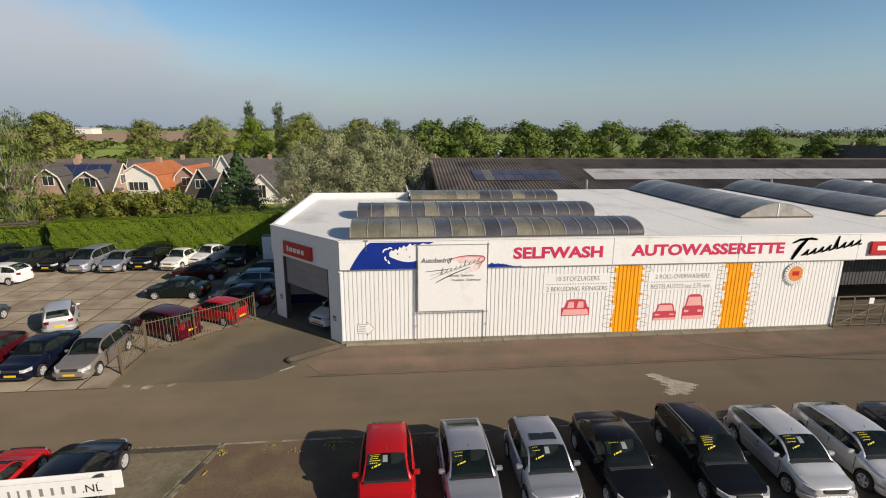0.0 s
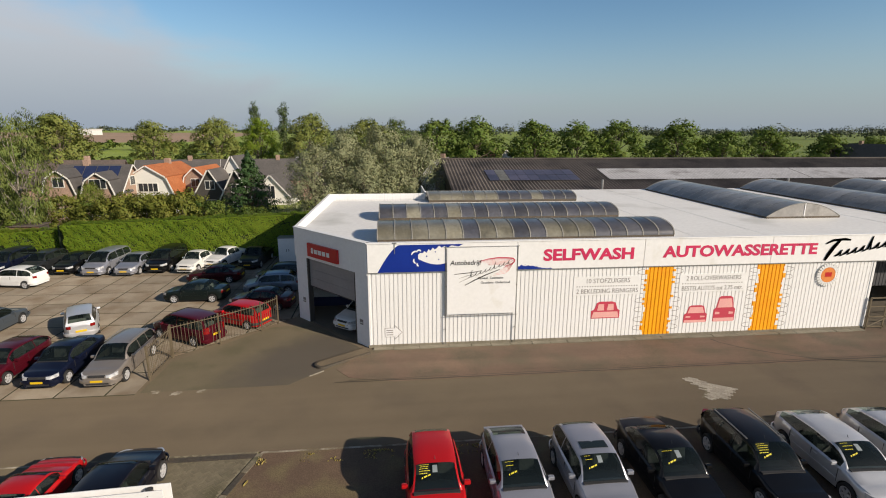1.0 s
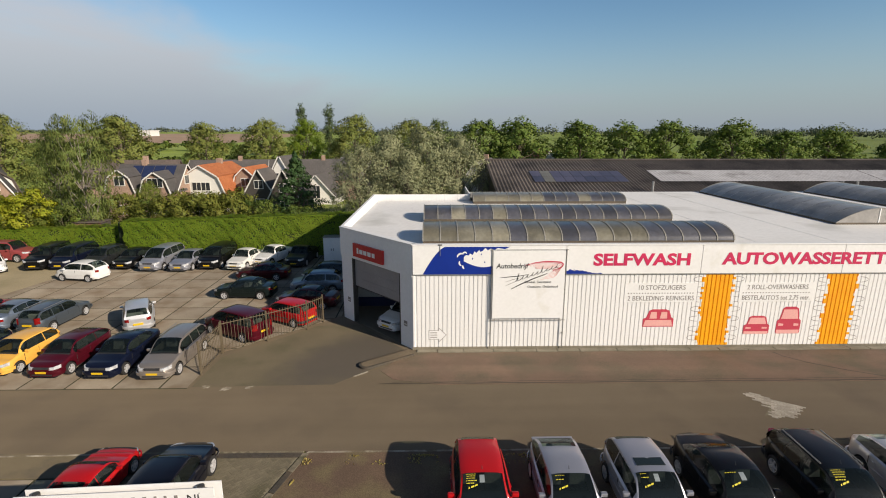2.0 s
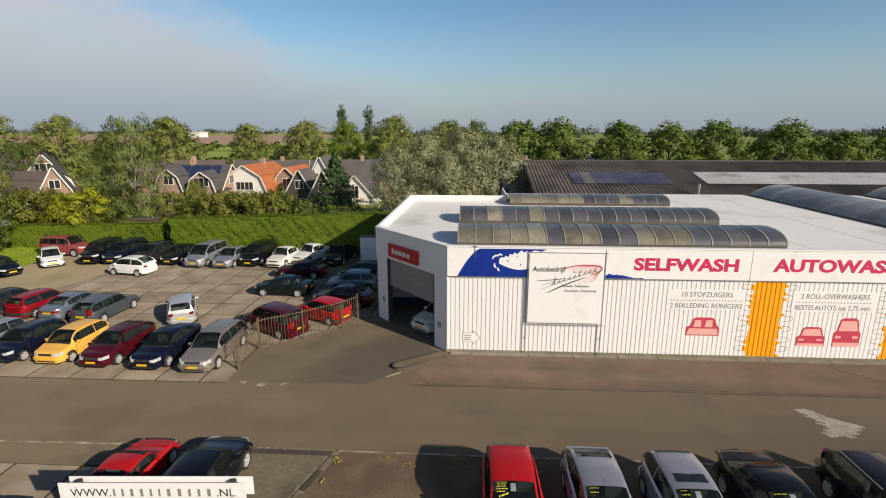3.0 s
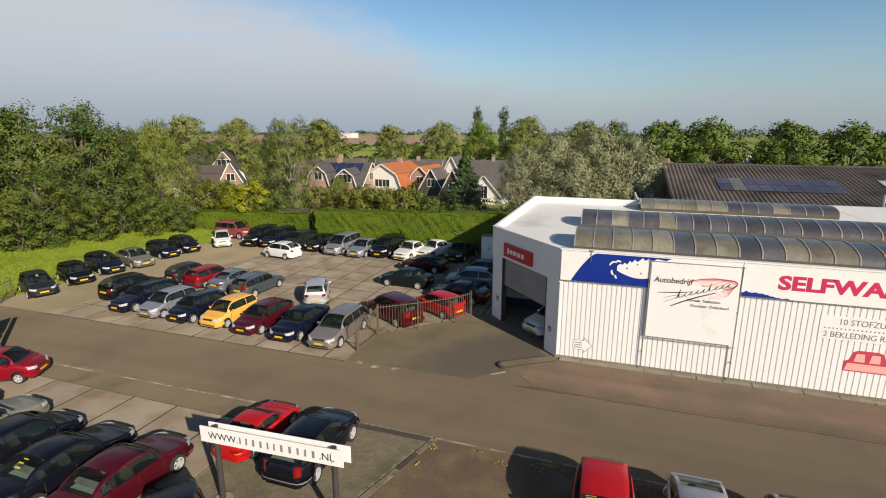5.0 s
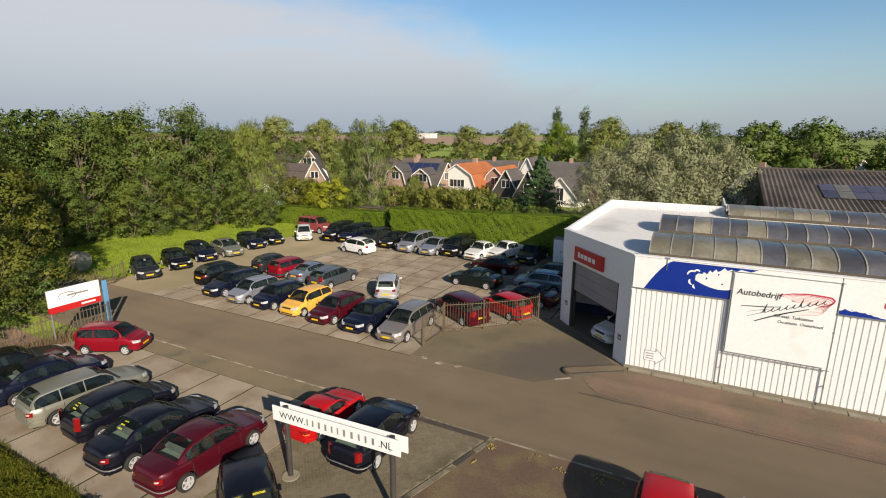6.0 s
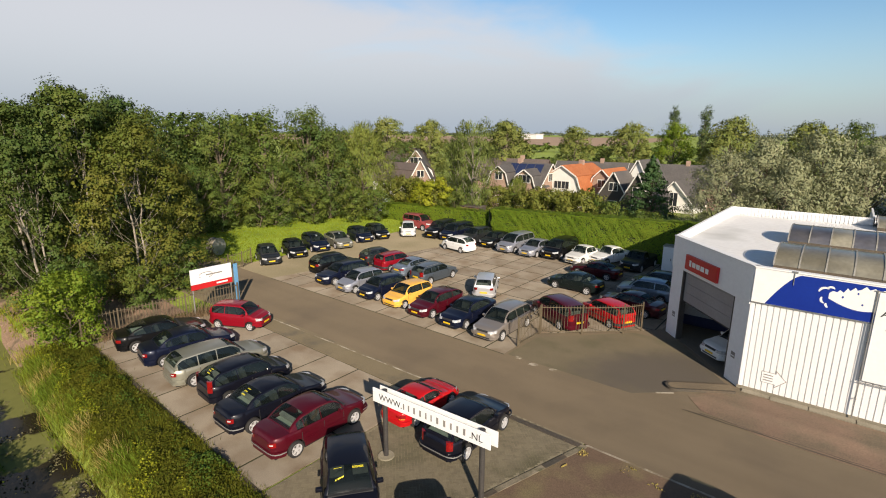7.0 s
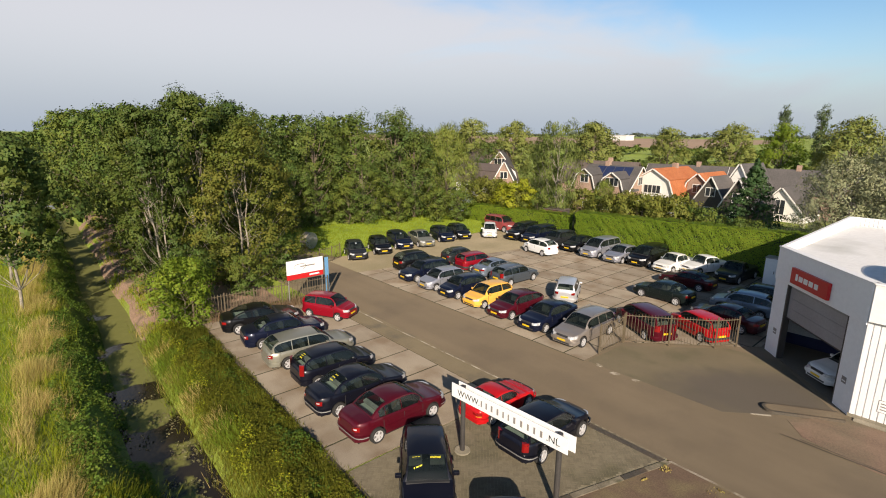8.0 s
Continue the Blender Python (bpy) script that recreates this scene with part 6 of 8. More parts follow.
    for sg in (-1, 1):
        part("mirror", boxed(mx - 0.07, mx + 0.05, sg * (W / 2 - 0.06), sg * (W / 2 + 0.13), belt - 0.02, belt + 0.10, bevel=0.03), body_paint, ob)
        doors = [lerp(f0 + 0.02, 0.5, 0.0) + 0.02, 0.525] + ([0.745] if panes != 1 else [])
        for d in doors:
            px = half - d * L
            part("door_gap", boxed(px - 0.006, px + 0.006, sg * (W / 2 * 0.978), sg * (W / 2 * 0.996), 0.44, belt - 0.05), M["trim"], ob)
        for d in doors[1:]:
            px = half - d * L + 0.16
            part("door_handle", boxed(px - 0.08, px + 0.08, sg * (W / 2 * 0.985), sg * (W / 2 + 0.012), belt - 0.16, belt - 0.125, bevel=0.008), body_paint if not dark_bumper else M["trim"], ob)
        part("side_strip", boxed(rw + Ra + 0.05, fw - Ra - 0.05, sg * (W / 2 * 0.99), sg * (W / 2 + 0.008), 0.52, 0.57), M["trim"] if dark_bumper else body_paint, ob)
    wx = half - (f0 + 0.004) * L
    part("wiper_cowl", boxed(wx - 0.02, wx + 0.10, -W * 0.38, W * 0.38, top(f0) - 0.03, top(f0) + 0.033), M["trim"], ob)
    if rails:
        for sg in (-1, 1):
            part("roof_rail", tubed((half - (f1 + 0.03) * L, sg * (wr - 0.03), H + 0.015), (half - (r1 - 0.01) * L, sg * (wr - 0.03), H + 0.005), 0.02), M["steel" if colour != "silver" else "trim"], ob)
    if group == FRONT and not roof_hatch:
        ax_ = half - (f1 + 0.03) * L
        part("aerial", tubed((ax_, 0, H - 0.02), (ax_ - 0.06, 0, H + 0.07), 0.01, 0.006, 5), M["trim"], ob, "thin black roof aerial")
    if roof_hatch:
        part("sunroof", boxed(half - 0.56 * L, half - 0.47 * L, -0.4, 0.4, H - 0.02, H + 0.012, bevel=0.006), M["glass"], ob, "dark glass sunroof")
    if spoiler:
        part("spoiler", boxed(-half + 0.08, -half + 0.3, -W * 0.4, W * 0.4, deck + 0.03, deck + 0.07, bevel=0.015), body_paint, ob)
    if kind == "classic":
        part("bright_bumper", boxed(half + 0.02, half + 0.09, -W * 0.42, W * 0.42, 0.38, 0.46, bevel=0.02), M["chrome"], ob, "chrome bumper")
    # price writing behind the windscreen, unreadable: rows of bars
    if price:
        r = random.Random(int(100 * abs(x) + 7 * abs(y)))

        def bar(s, q0, q1, h, slope_=0.0):
            bent = lambda a, q: over(a - slope_ * (q - q0), q)
            part("price_bar", patch(bent, [s, s + h], [lerp(q0, q1, k / 3) for k in range(4)], 0.012), M["sticker"], ob, "yellow price writing")

        for k in range(price):
            s = lerp(f1 - 0.02, f0 + 0.05, (k + 0.3) / (price + 1.5))
            q0 = -0.80 + 0.04 * r.random()
            q1 = q0 + 0.25 + 0.3 * r.random()
            while q0 < q1:
                q2 = q0 + r.uniform(0.05, 0.13)
                bar(s, q0, q2, 0.0045)
                q0 = q2 + 0.025
        sp_ = lerp(f1, f0, 0.66)
        for q0, q1 in ((-0.66, -0.61), (-0.56, -0.42), (-0.39, -0.27)):
            bar(sp_ + 0.04 * (q0 + 0.66), q0, q1, 0.0085, -0.04)
    # writing on the rear glass, unreadable: rows of bars
    for k in range(note):
        s = lerp(rs, re_, 0.20 + 0.19 * k)
        q0 = -0.12 + 0.05 * (k % 2)
        while q0 < 0.22:
            part("price_bar", patch(over, [s, s + 0.010], [q0, q0 + 0.045, q0 + 0.09], 0.012), M["sticker"], ob, "yellow price writing")
            q0 += 0.12
    if word:
        s0 = f1 - 0.018
        a, b, c = (Vector(over(*v)) for v in ((s0, 0.16), (s0, 0.72), (f1 - 0.045, 0.16)))
        ux = (b - a).normalized()
        uz = ux.cross((a - c).normalized()).normalized()
        uy = uz.cross(ux)
        m = Matrix((ux, uy, uz)).transposed().to_4x4()
        m.translation = a - 0.11 * uy + 0.022 * uz
        lettering(word, 0.09, m, M["sticker"], "lettering", ob, 0.003, stretch=(b - a).length, depth=0.002)
    if paper:
        s = lerp(f1, f0, 0.45)
        part("price_sheet", patch(over, [s - 0.005, s + 0.02, s + 0.045], [-0.17, -0.05, 0.07], 0.013), M["dim_paper"], ob, "white price sheet")
    if size != 1.0:
        ob.scale = (size, size, size)
    return ob


car("hatch", "bright_red", -0.42, 13.6, -90, "bright red hatchback with yellow price writing on the windscreen", 5, True, group=FRONT, size=1.04)
car("fastback", "silver", 2.1, 13.6, -90, "silver hatchback with a rear spoiler and yellow price writing", 2, group=FRONT, spoiler=True)
car("hatch", "silver", 4.48, 13.55, -90, "silver hatchback with a dark sunroof and a price sheet", 2, True, roof_hatch=True, group=FRONT, size=1.04)
car("sedan", "black", 6.95, 13.55, -90, "black saloon with a price sheet behind the windscreen", 1, True, group=FRONT, size=1.05)
car("estate", "black", 10.0, 13.5, -92, "black estate car with silver roof rails", 5, rails=True, group=FRONT, size=1.04)
car("liftback", "pale_silver", 12.75, 13.45, -93, "large silver liftback with a price sheet and yellow writing", 3, True, group=FRONT)
car("liftback", "pale_silver", 15.3, 13.4, -93, "pale silver coupe with yellow price writing", 4, group=FRONT)
car("sedan", "dark_grey", 17.9, 13.4, -92, "dark grey saloon at the end of the row", 2, group=FRONT)

ROWA = "cars along the hedge bank"
car("sedan", "maroon", -14.3, 10.65, 90, "dark maroon saloon parked tail to the hedge bank", group=ROWA, rear_plate=False, tail="small", strip_bumper=True)
car("sedan", "ink", -16.65, 10.5, 89, "dark navy saloon with yellow writing in the rear window", group=ROWA, rear_plate=False, tail="small", strip_bumper=True, note=3)
car("hatch", "ink", -19.15, 10.78, 87, "black hatchback with tall red tail lights", group=ROWA, rear_plate=False, size=1.0, tail="tall", note=3)
car("estate", "beige", -21.6, 10.82, 85, "beige metallic estate car with dark windows", group=ROWA, rear_plate=False, tail="small")
car("sedan", "navy", -24.42, 10.78, 82, "dark blue grey saloon parked on concrete slabs", group=ROWA, rear_plate=False, tail="small")
car("coupe", "black", -27.08, 10.58, 79, "low black coupe beside the fence", group=ROWA, rear_plate=False)
car("small", "red", -26.0, 14.4, 28, "small red city car standing askew near the sign", size=0.96)
car("hatch", "ink", -10.65, 9.25, -37, "dark navy hatchback with yellow writing on its windscreen", 1, word="automaat")
car("sporty", "bright_red", -12.25, 14.32, 89, "bright red low sports coupe beside the name board", rear_plate=False, size=0.85)
car("compact", "ink", -9.75, 14.05, 90, "dark navy hatchback with red tail lights and alloy wheels", rear_plate=False, strip_bumper=True, note=1, tail="mid")
car("sedan", "ink", -6.5, 8.6, -40, "dark navy car with a sun strip", 0)

car("sedan", "white", -3.12, 28.28, 232, "white saloon with black side strips nosing out of the garage")

ROWB = "front row of used cars"
car("estate", "mauve_grey", -14.15, 23.35, -90, "grey beige estate car beside the steel fence", rails=True, group=ROWB, size=0.98)
car("sedan", "navy", -16.55, 23.4, -91, "dark navy saloon with a double grille", group=ROWB, size=0.97)
car("fastback", "maroon", -19.05, 23.45, -92, "maroon hatchback parked on concrete slabs", group=ROWB, size=0.96)
car("hatch", "yellow", -21.45, 23.45, -92, "orange yellow hatchback among dark cars", group=ROWB, size=0.96)
car("hatch", "navy", -23.85, 23.45, -93, "dark navy hatchback in the front row", group=ROWB, size=0.96)
car("hatch", "silver", -26.1, 23.5, -93, "silver hatchback in the front row", group=ROWB, size=0.96)
car("estate", "navy", -28.6, 24.0, -93, "dark blue estate car in the front row", group=ROWB, size=0.97)
car("hatch", "black", -31.2, 25.2, 84, "black hatchback with red tail lights", group=ROWB, size=1.04)

ROWB2 = "second row of used cars"
car("round", "dark_grey", -30.4, 29.3, 83, "dark grey rounded hatchback in the second row", group=ROWB2, size=0.92)
car("upright", "red", -28.1, 29.0, 85, "bright red hatchback with dark bumpers seen from behind", group=ROWB2, size=0.95, rear_plate=False, dark_bumper=True)
car("sedan", "blue_silver", -25.85, 28.9, 86, "pale blue silver saloon seen from behind", group=ROWB2, size=0.92)
car("estate", "blue_grey", -23.5, 28.5, 88, "blue grey estate car with roof rails", rails=True, group=ROWB2, size=0.95)
car("upright", "pale_silver", -18.75, 28.4, 119, "pale silver hatchback alone on the slabs", size=0.96)

ROWC = "cars along the grass"
for k, (kd, co, px, py, tn, lb) in enumerate((
        ("hatch", "dark_grey", -37.6, 23.4, -22, "dark grey estate car beside the grass"),
        ("hatch", "black", -37.9, 26.2, -20, "black hatchback beside the grass"),
        ("estate", "navy", -38.6, 29.0, -18, "dark navy estate car with a price sheet"),
        ("sedan", "beige", -38.0, 31.2, -17, "beige silver saloon beside the grass"),
        ("hatch", "navy", -38.2, 34.2, -17, "dark navy hatchback beside the grass"),
        ("hatch", "black", -38.0, 36.4, -20, "black hatchback beside the grass"))):
    car(kd, co, px, py, tn, lb, paper=k in (0, 2, 3), group=ROWC)
car("hatch", "white", -36.5, 39.6, -47, "small white hatchback facing the lot", size=0.97)
car("suv", "dull_red", -37.9, 43.0, -3, "faded red off-road car by the hedge")

ROWD = "cars along the tall hedge"
for kd, co, px, py, tn, lb in (
        ("suv", "black", -33.4, 41.4, -84, "black boxy off-road car before the hedge"),
        ("mpv", "navy", -31.4, 41.6, -88, "dark blue people carrier before the hedge"),
        ("estate", "dark_grey", -29.0, 41.6, -92, "dark grey estate car before the hedge"),
        ("sedan", "black", -26.4, 41.5, -92, "black saloon before the hedge"),
        ("mpv", "silver", -23.9, 41.0, -93, "silver people carrier before the hedge"),
        ("sedan", "silver", -21.6, 40.8, -92, "silver saloon before the hedge"),
        ("mpv", "black", -19.6, 41.5, -92, "black compact people carrier before the hedge")):
    car(kd, co, px, py, tn, lb, group=ROWD)
car("classic", "cream", -17.2, 41.0, -98, "off-white classic roadster before the hedge", group=ROWD)
car("classic", "white", -15.3, 42.2, -110, "white classic car with a pale roof", group=ROWD)
car("pickup", "dark_grey", -12.8, 42.0, -95, "grey pickup truck in the building's shade", group=ROWD)
car("round", "white", -27.9, 37.3, 171, "white rounded small hatchback on the slabs", rear_plate=False)
car("coupe", "dark_maroon", -14.5, 37.3, 178, "dark maroon coupe in the building's shade", size=0.93)
car("sedan", "green_black", -14.3, 33.1, 178, "dark green saloon on the concrete slabs", size=0.93)
car("hatch", "blue_silver", -9.8, 34.3, 184, "pale blue silver hatchback beside the hall", size=1.0)
car("hatch", "black", -9.6, 36.6, 182, "black hatchback in the shade beside the hall")
car("sedan", "dark_maroon", -9.7, 31.2, 172, "dark maroon saloon behind the fence", size=0.93)
car("mpv", "maroon", -12.45, 26.75, 150, "dark red people carrier behind the steel fence", size=0.92)
car("upright", "bright_red", -10.25, 28.6, 152, "bright red tall hatchback behind the steel fence", dark_bumper=True, size=0.92)

# ---- plants ----
def unit(a):
    return a / np.maximum(np.linalg.norm(a, axis=1, keepdims=True), 1e-9)


def leaf_quads(spots, out, size, rng, droop=0.0, loose=0.7, slim=0.36):
    """Folded leaves at many places at once; out is the way that each place looks out of the crown.
    Gives their corners and a soft shading direction for each corner."""
    n = len(spots)
    facing = unit(out + rng.uniform(-loose, loose, (n, 3)) + np.array((0.0, 0.0, 0.2)))
    along = unit(np.cross(facing, rng.normal(size=(n, 3))))
    if droop:
        along = unit(along * (1.0 - droop) + np.array((0.0, 0.0, -1.0)) * droop)
    across = unit(np.cross(facing, along))
    s = size * rng.uniform(0.6, 1.4, (n, 1))
    ln = s * (0.5 + 0.7 * droop)
    slim = slim * (1.0 - 0.6 * droop)
    fold = facing * s * 0.10
    quads = np.stack((spots - along * ln, spots - across * s * slim + fold, spots + along * ln, spots + across * s * slim + fold), axis=1)
    soft = unit(out + 0.15 * facing + np.array((0.0, 0.0, 0.12)))
    return quads.reshape(-1, 3), np.repeat(soft, 4, axis=0)


def ball(n, rng):
    return unit(rng.normal(size=(n, 3)))


def lobe_leaves(centre, radii, count, size, rng, boughs=9, droop=0.0, axis=0.12, fill=0.16):
    """Leaves of one lobe of a crown, gathered into small boughs with gaps between them, and fewer, larger ones in its shaded heart."""
    c, r = np.array(centre), np.array(radii)
    way = ball(boughs, rng)
    way[:, 2] = np.abs(way[:, 2]) - 0.45 * rng.random_sample(boughs)
    way = unit(way)
    each = max(3, int(count * (1.0 - fill)) // boughs)
    spots, outs = [], []
    side = axis * np.array((c[0], c[1], 0.0))
    for k in range(boughs):
        mid = c + way[k] * r * rng.uniform(0.5, 0.92)
        d = ball(each, rng)
        reach = rng.random_sample((each, 1)) ** 0.45
        flat = np.array((1.0, 1.0, 0.85 + 0.5 * droop)) * r * rng.uniform(0.25, 0.46)
        tilt = -0.18 * np.linalg.norm(d[:, :2], axis=1, keepdims=True) * reach * np.array((0, 0, 1.0)) * r[2] * 0.4
        spots.append(mid + d * reach * flat + tilt)
        outs.append(unit(0.8 * way[k] + 0.5 * d + side))
    quads, soft = leaf_quads(np.concatenate(spots), np.concatenate(outs), size, rng, droop)
    inner = int(0.4 * fill * count)
    if inner > 2:
        d = ball(inner, rng)
        q2, s2 = leaf_quads(c + d * r * 0.6 * rng.random_sample((inner, 1)) ** 0.4, unit(d + side), 1.8 * size, rng, 0.0)
        quads, soft = np.concatenate((quads, q2)), np.concatenate((soft, s2))
    return quads, soft


def leaf_mesh(name, quads, soft, material):
    """One mesh of many separate four-cornered leaves; without soft each keeps its own flat shading."""
    quads = np.asarray(quads, dtype=np.float32)
    n = len(quads) // 4
    me = bpy.data.meshes.new(name)
    me.vertices.add(4 * n)
    me.vertices.foreach_set("co", quads.ravel())
    me.loops.add(4 * n)
    me.loops.foreach_set("vertex_index", np.arange(4 * n, dtype=np.int32))
    me.polygons.add(n)
    me.polygons.foreach_set("loop_start", np.arange(0, 4 * n, 4, dtype=np.int32))
    me.update(calc_edges=True)
    me.materials.append(material)
    if soft is not None:
        me.polygons.foreach_set("use_smooth", [True] * n)
        me.normals_split_custom_set_from_vertices(np.asarray(soft).tolist())
    return me


def limb_path(bm, pts, r0, r1, sides=7):
    for k in range(len(pts) - 1):
        t0, t1 = k / (len(pts) - 1), (k + 1) / (len(pts) - 1)
        tube(bm, pts[k], pts[k + 1], lerp(r0, r1, t0), lerp(r0, r1, t1), sides)


PROTO = {}


def tree_proto(key, height, spread, leaf, seed, trunk=0.28, crown_from=0.25, lobes=16, leaves=4200, size=0.34, bark="bark", shape="round", droop=0.0, airy=False, stems=1, open_side=0.0, boughs=0):
    """Meshes of one tree: tapered stems with limbs, and a crown of many small leaves in uneven lobes.
    open_side: half width in radians of a bare sector round local +x that shows the stems."""
    rnd = random.Random(seed)
    rng = np.random.RandomState(seed)
    bm = bmesh.new()
    base = height * crown_from
    lines = []
    for q in range(stems):
        lean = Vector((0.0, 0.0, 0.0)) if stems == 1 else Vector((rnd.uniform(-0.3, 0.9), (q - (stems - 1) / 2) * 1.1, 0)) * (0.13 * height / 2)
        tr = [Vector((0.25 * q - 0.2 if stems > 1 else 0, 0.3 * (q - 1) if stems > 1 else 0, -0.15))]
        for k in range(1, 7):
            tr.append(tr[0] + lean * (k / 6) ** 1.2 + Vector((rnd.uniform(-0.16, 0.16), rnd.uniform(-0.16, 0.16), 0)) + Vector((0, 0, height * (0.86 - 0.05 * q) * k / 6)))
        limb_path(bm, tr, trunk * (0.85 if q else 1), trunk * 0.15, 8)
        lines.append(tr)
    quads, soft = [], []
    for k in range(lobes):
        t = (k + 0.5) / lobes
        a = 2.4 * k + rnd.uniform(-0.4, 0.4)
        z = lerp(base, height, t ** 0.9)
        if open_side and abs((a + math.pi) % (2 * math.pi) - math.pi) < open_side and 0.12 < t < 0.72:
            continue
        if shape in ("round", "plume"):
            reach = spread * math.sin(math.pi * (0.18 + 0.76 * t)) * rnd.uniform(0.5, 0.85)
        elif shape == "column":
            reach = spread * 0.35 * rnd.uniform(0.5, 1.0)
        elif shape == "cone":
            reach = spread * (1 - t) * rnd.uniform(0.6, 0.8)
        else:
            reach = spread * (0.5 + 0.5 * math.sin(math.pi * t)) * rnd.uniform(0.4, 0.9)
        tip = Vector((reach * math.cos(a), reach * math.sin(a), z - 0.06 * height * (shape == "round")))
        line = lines[k % stems]
        zr = max(base * 0.75, z - 0.25 * height)
        root = line[min(6, max(0, int(6 * zr / (0.86 * height))))]
        bend = root.lerp(tip, 0.55) + Vector((0, 0, -0.05 * height))
        limb_path(bm, [root, bend, tip], trunk * (0.34 if stems == 1 else 0.17), trunk * 0.05, 5)
        if shape == "cone":
            rr = (spread * (1 - t) * 0.55 + 0.25,) * 2 + (height * 0.085,)
        elif shape == "column":
            rr = (spread * 0.6, spread * 0.6, height * 0.13)
        else:
            w_ = spread * (rnd.uniform(0.22, 0.34) if airy else rnd.uniform(0.28, 0.44))
            rr = (w_, w_, w_ * rnd.uniform(0.8, 1.1) * (1.6 - 0.7 * t if shape == "plume" else 1.0))
        v, n = lobe_leaves(tip, rr, leaves // lobes, size, rng, boughs or (11 if airy else 15), droop)
        quads.append(v)
        soft.append(n)
    me = leaf_mesh("crown", np.concatenate(quads), np.concatenate(soft), LEAF[leaf])
    tb = to_object("trunk", bm, M[bark], 50)
    PROTO[key] = (tb.data, me)
    bpy.data.objects.remove(tb)


def tree(key, x, y, scale, turn, label, z=-0.03, flat=1.0, name="tree", group=""):
    ob = thing(name, x, y, z, turn, label=label, category="tree", group=group)
    ob.scale = (scale * flat, scale * flat, scale)
    tm, cm = PROTO[key]
    part_mesh("trunk", tm, ob)
    part_mesh("crown", cm, ob)
    return ob


tree_proto("round", 12.0, 4.6, "green", 11, 0.3, 0.04, 36, 13500, 0.19)
tree_proto("round_b", 12.0, 4.4, "green", 12, 0.3, 0.05, 34, 12500, 0.19)
tree_proto("street", 12.0, 4.6, "street", 31, 0.3, 0.18, 30, 7600, 0.32, boughs=12)
tree_proto("street_b", 12.0, 4.4, "street", 32, 0.3, 0.18, 28, 7600, 0.32, boughs=12)
tree_proto("back", 12.0, 4.5, "street", 33, 0.3, 0.18, 24, 3400, 0.46, boughs=9)
tree_proto("wood_back", 12.2, 4.5, "green", 34, 0.3, 0.05, 28, 5200, 0.32, boughs=11)
tree_proto("olive", 13.0, 5.2, "olive", 13, 0.32, 0.16, 34, 13000, 0.26, boughs=12)
tree_proto("lime", 12.0, 4.2, "lime", 14, 0.24, 0.16, 28, 13000, 0.20)
tree_proto("dark", 12.5, 4.4, "dark", 15, 0.3, 0.02, 36, 13500, 0.19)
tree_proto("near", 14.0, 4.4, "fence_tree", 16, 0.17, 0.02, 58, 30000, 0.165, "bark_pale", shape="plume", airy=True, stems=2, open_side=0.8)
tree_proto("near_b", 13.0, 4.0, "fence_tree", 17, 0.12, 0.02, 50, 25000, 0.165, "bark_pale", shape="plume", airy=True, stems=2, open_side=0.85)
tree_proto("near_olive", 13.0, 5.4, "fence_olive", 42, 0.11, 0.06, 52, 27000, 0.16, "bark_pale", shape="round", airy=True, stems=2)
tree_proto("young", 9.4, 3.6, "dark", 41, 0.085, 0.36, 34, 15000, 0.17, "bark_pale", airy=True)
tree_proto("silver", 10.0, 4.4, "silver", 18, 0.3, 0.03, 38, 20000, 0.15, shape="plume", droop=0.4, boughs=14)
tree_proto("poplar", 18.0, 2.1, "poplar", 19, 0.3, 0.2, 16, 5000, 0.28, shape="column")
tree_proto("conifer", 8.0, 3.7, "conifer", 20, 0.2, 0.03, 34, 9000, 0.2, shape="cone")
tree_proto("birch", 12.0, 3.4, "willow", 21, 0.16, 0.06, 34, 13000, 0.14, "bark_pale", "tall", 0.75)
tree_proto("weeping", 12.5, 4.6, "weeping", 22, 0.2, 0.03, 44, 30000, 0.14, "bark", "round", 0.95, boughs=14)
tree_proto("bush", 3.4, 1.9, "green", 23, 0.06, 0.03, 20, 5200, 0.12, shape="tall")
tree_proto("ybush", 4.0, 2.3, "yellow", 24, 0.06, 0.0, 22, 8000, 0.14, shape="tall")
tree_proto("obush", 3.6, 2.4, "olive_shrub", 25, 0.08, 0.0, 24, 8000, 0.145, shape="tall")
tree_proto("lbush", 3.6, 2.1, "lime", 26, 0.06, 0.03, 20, 6000, 0.12, shape="tall")

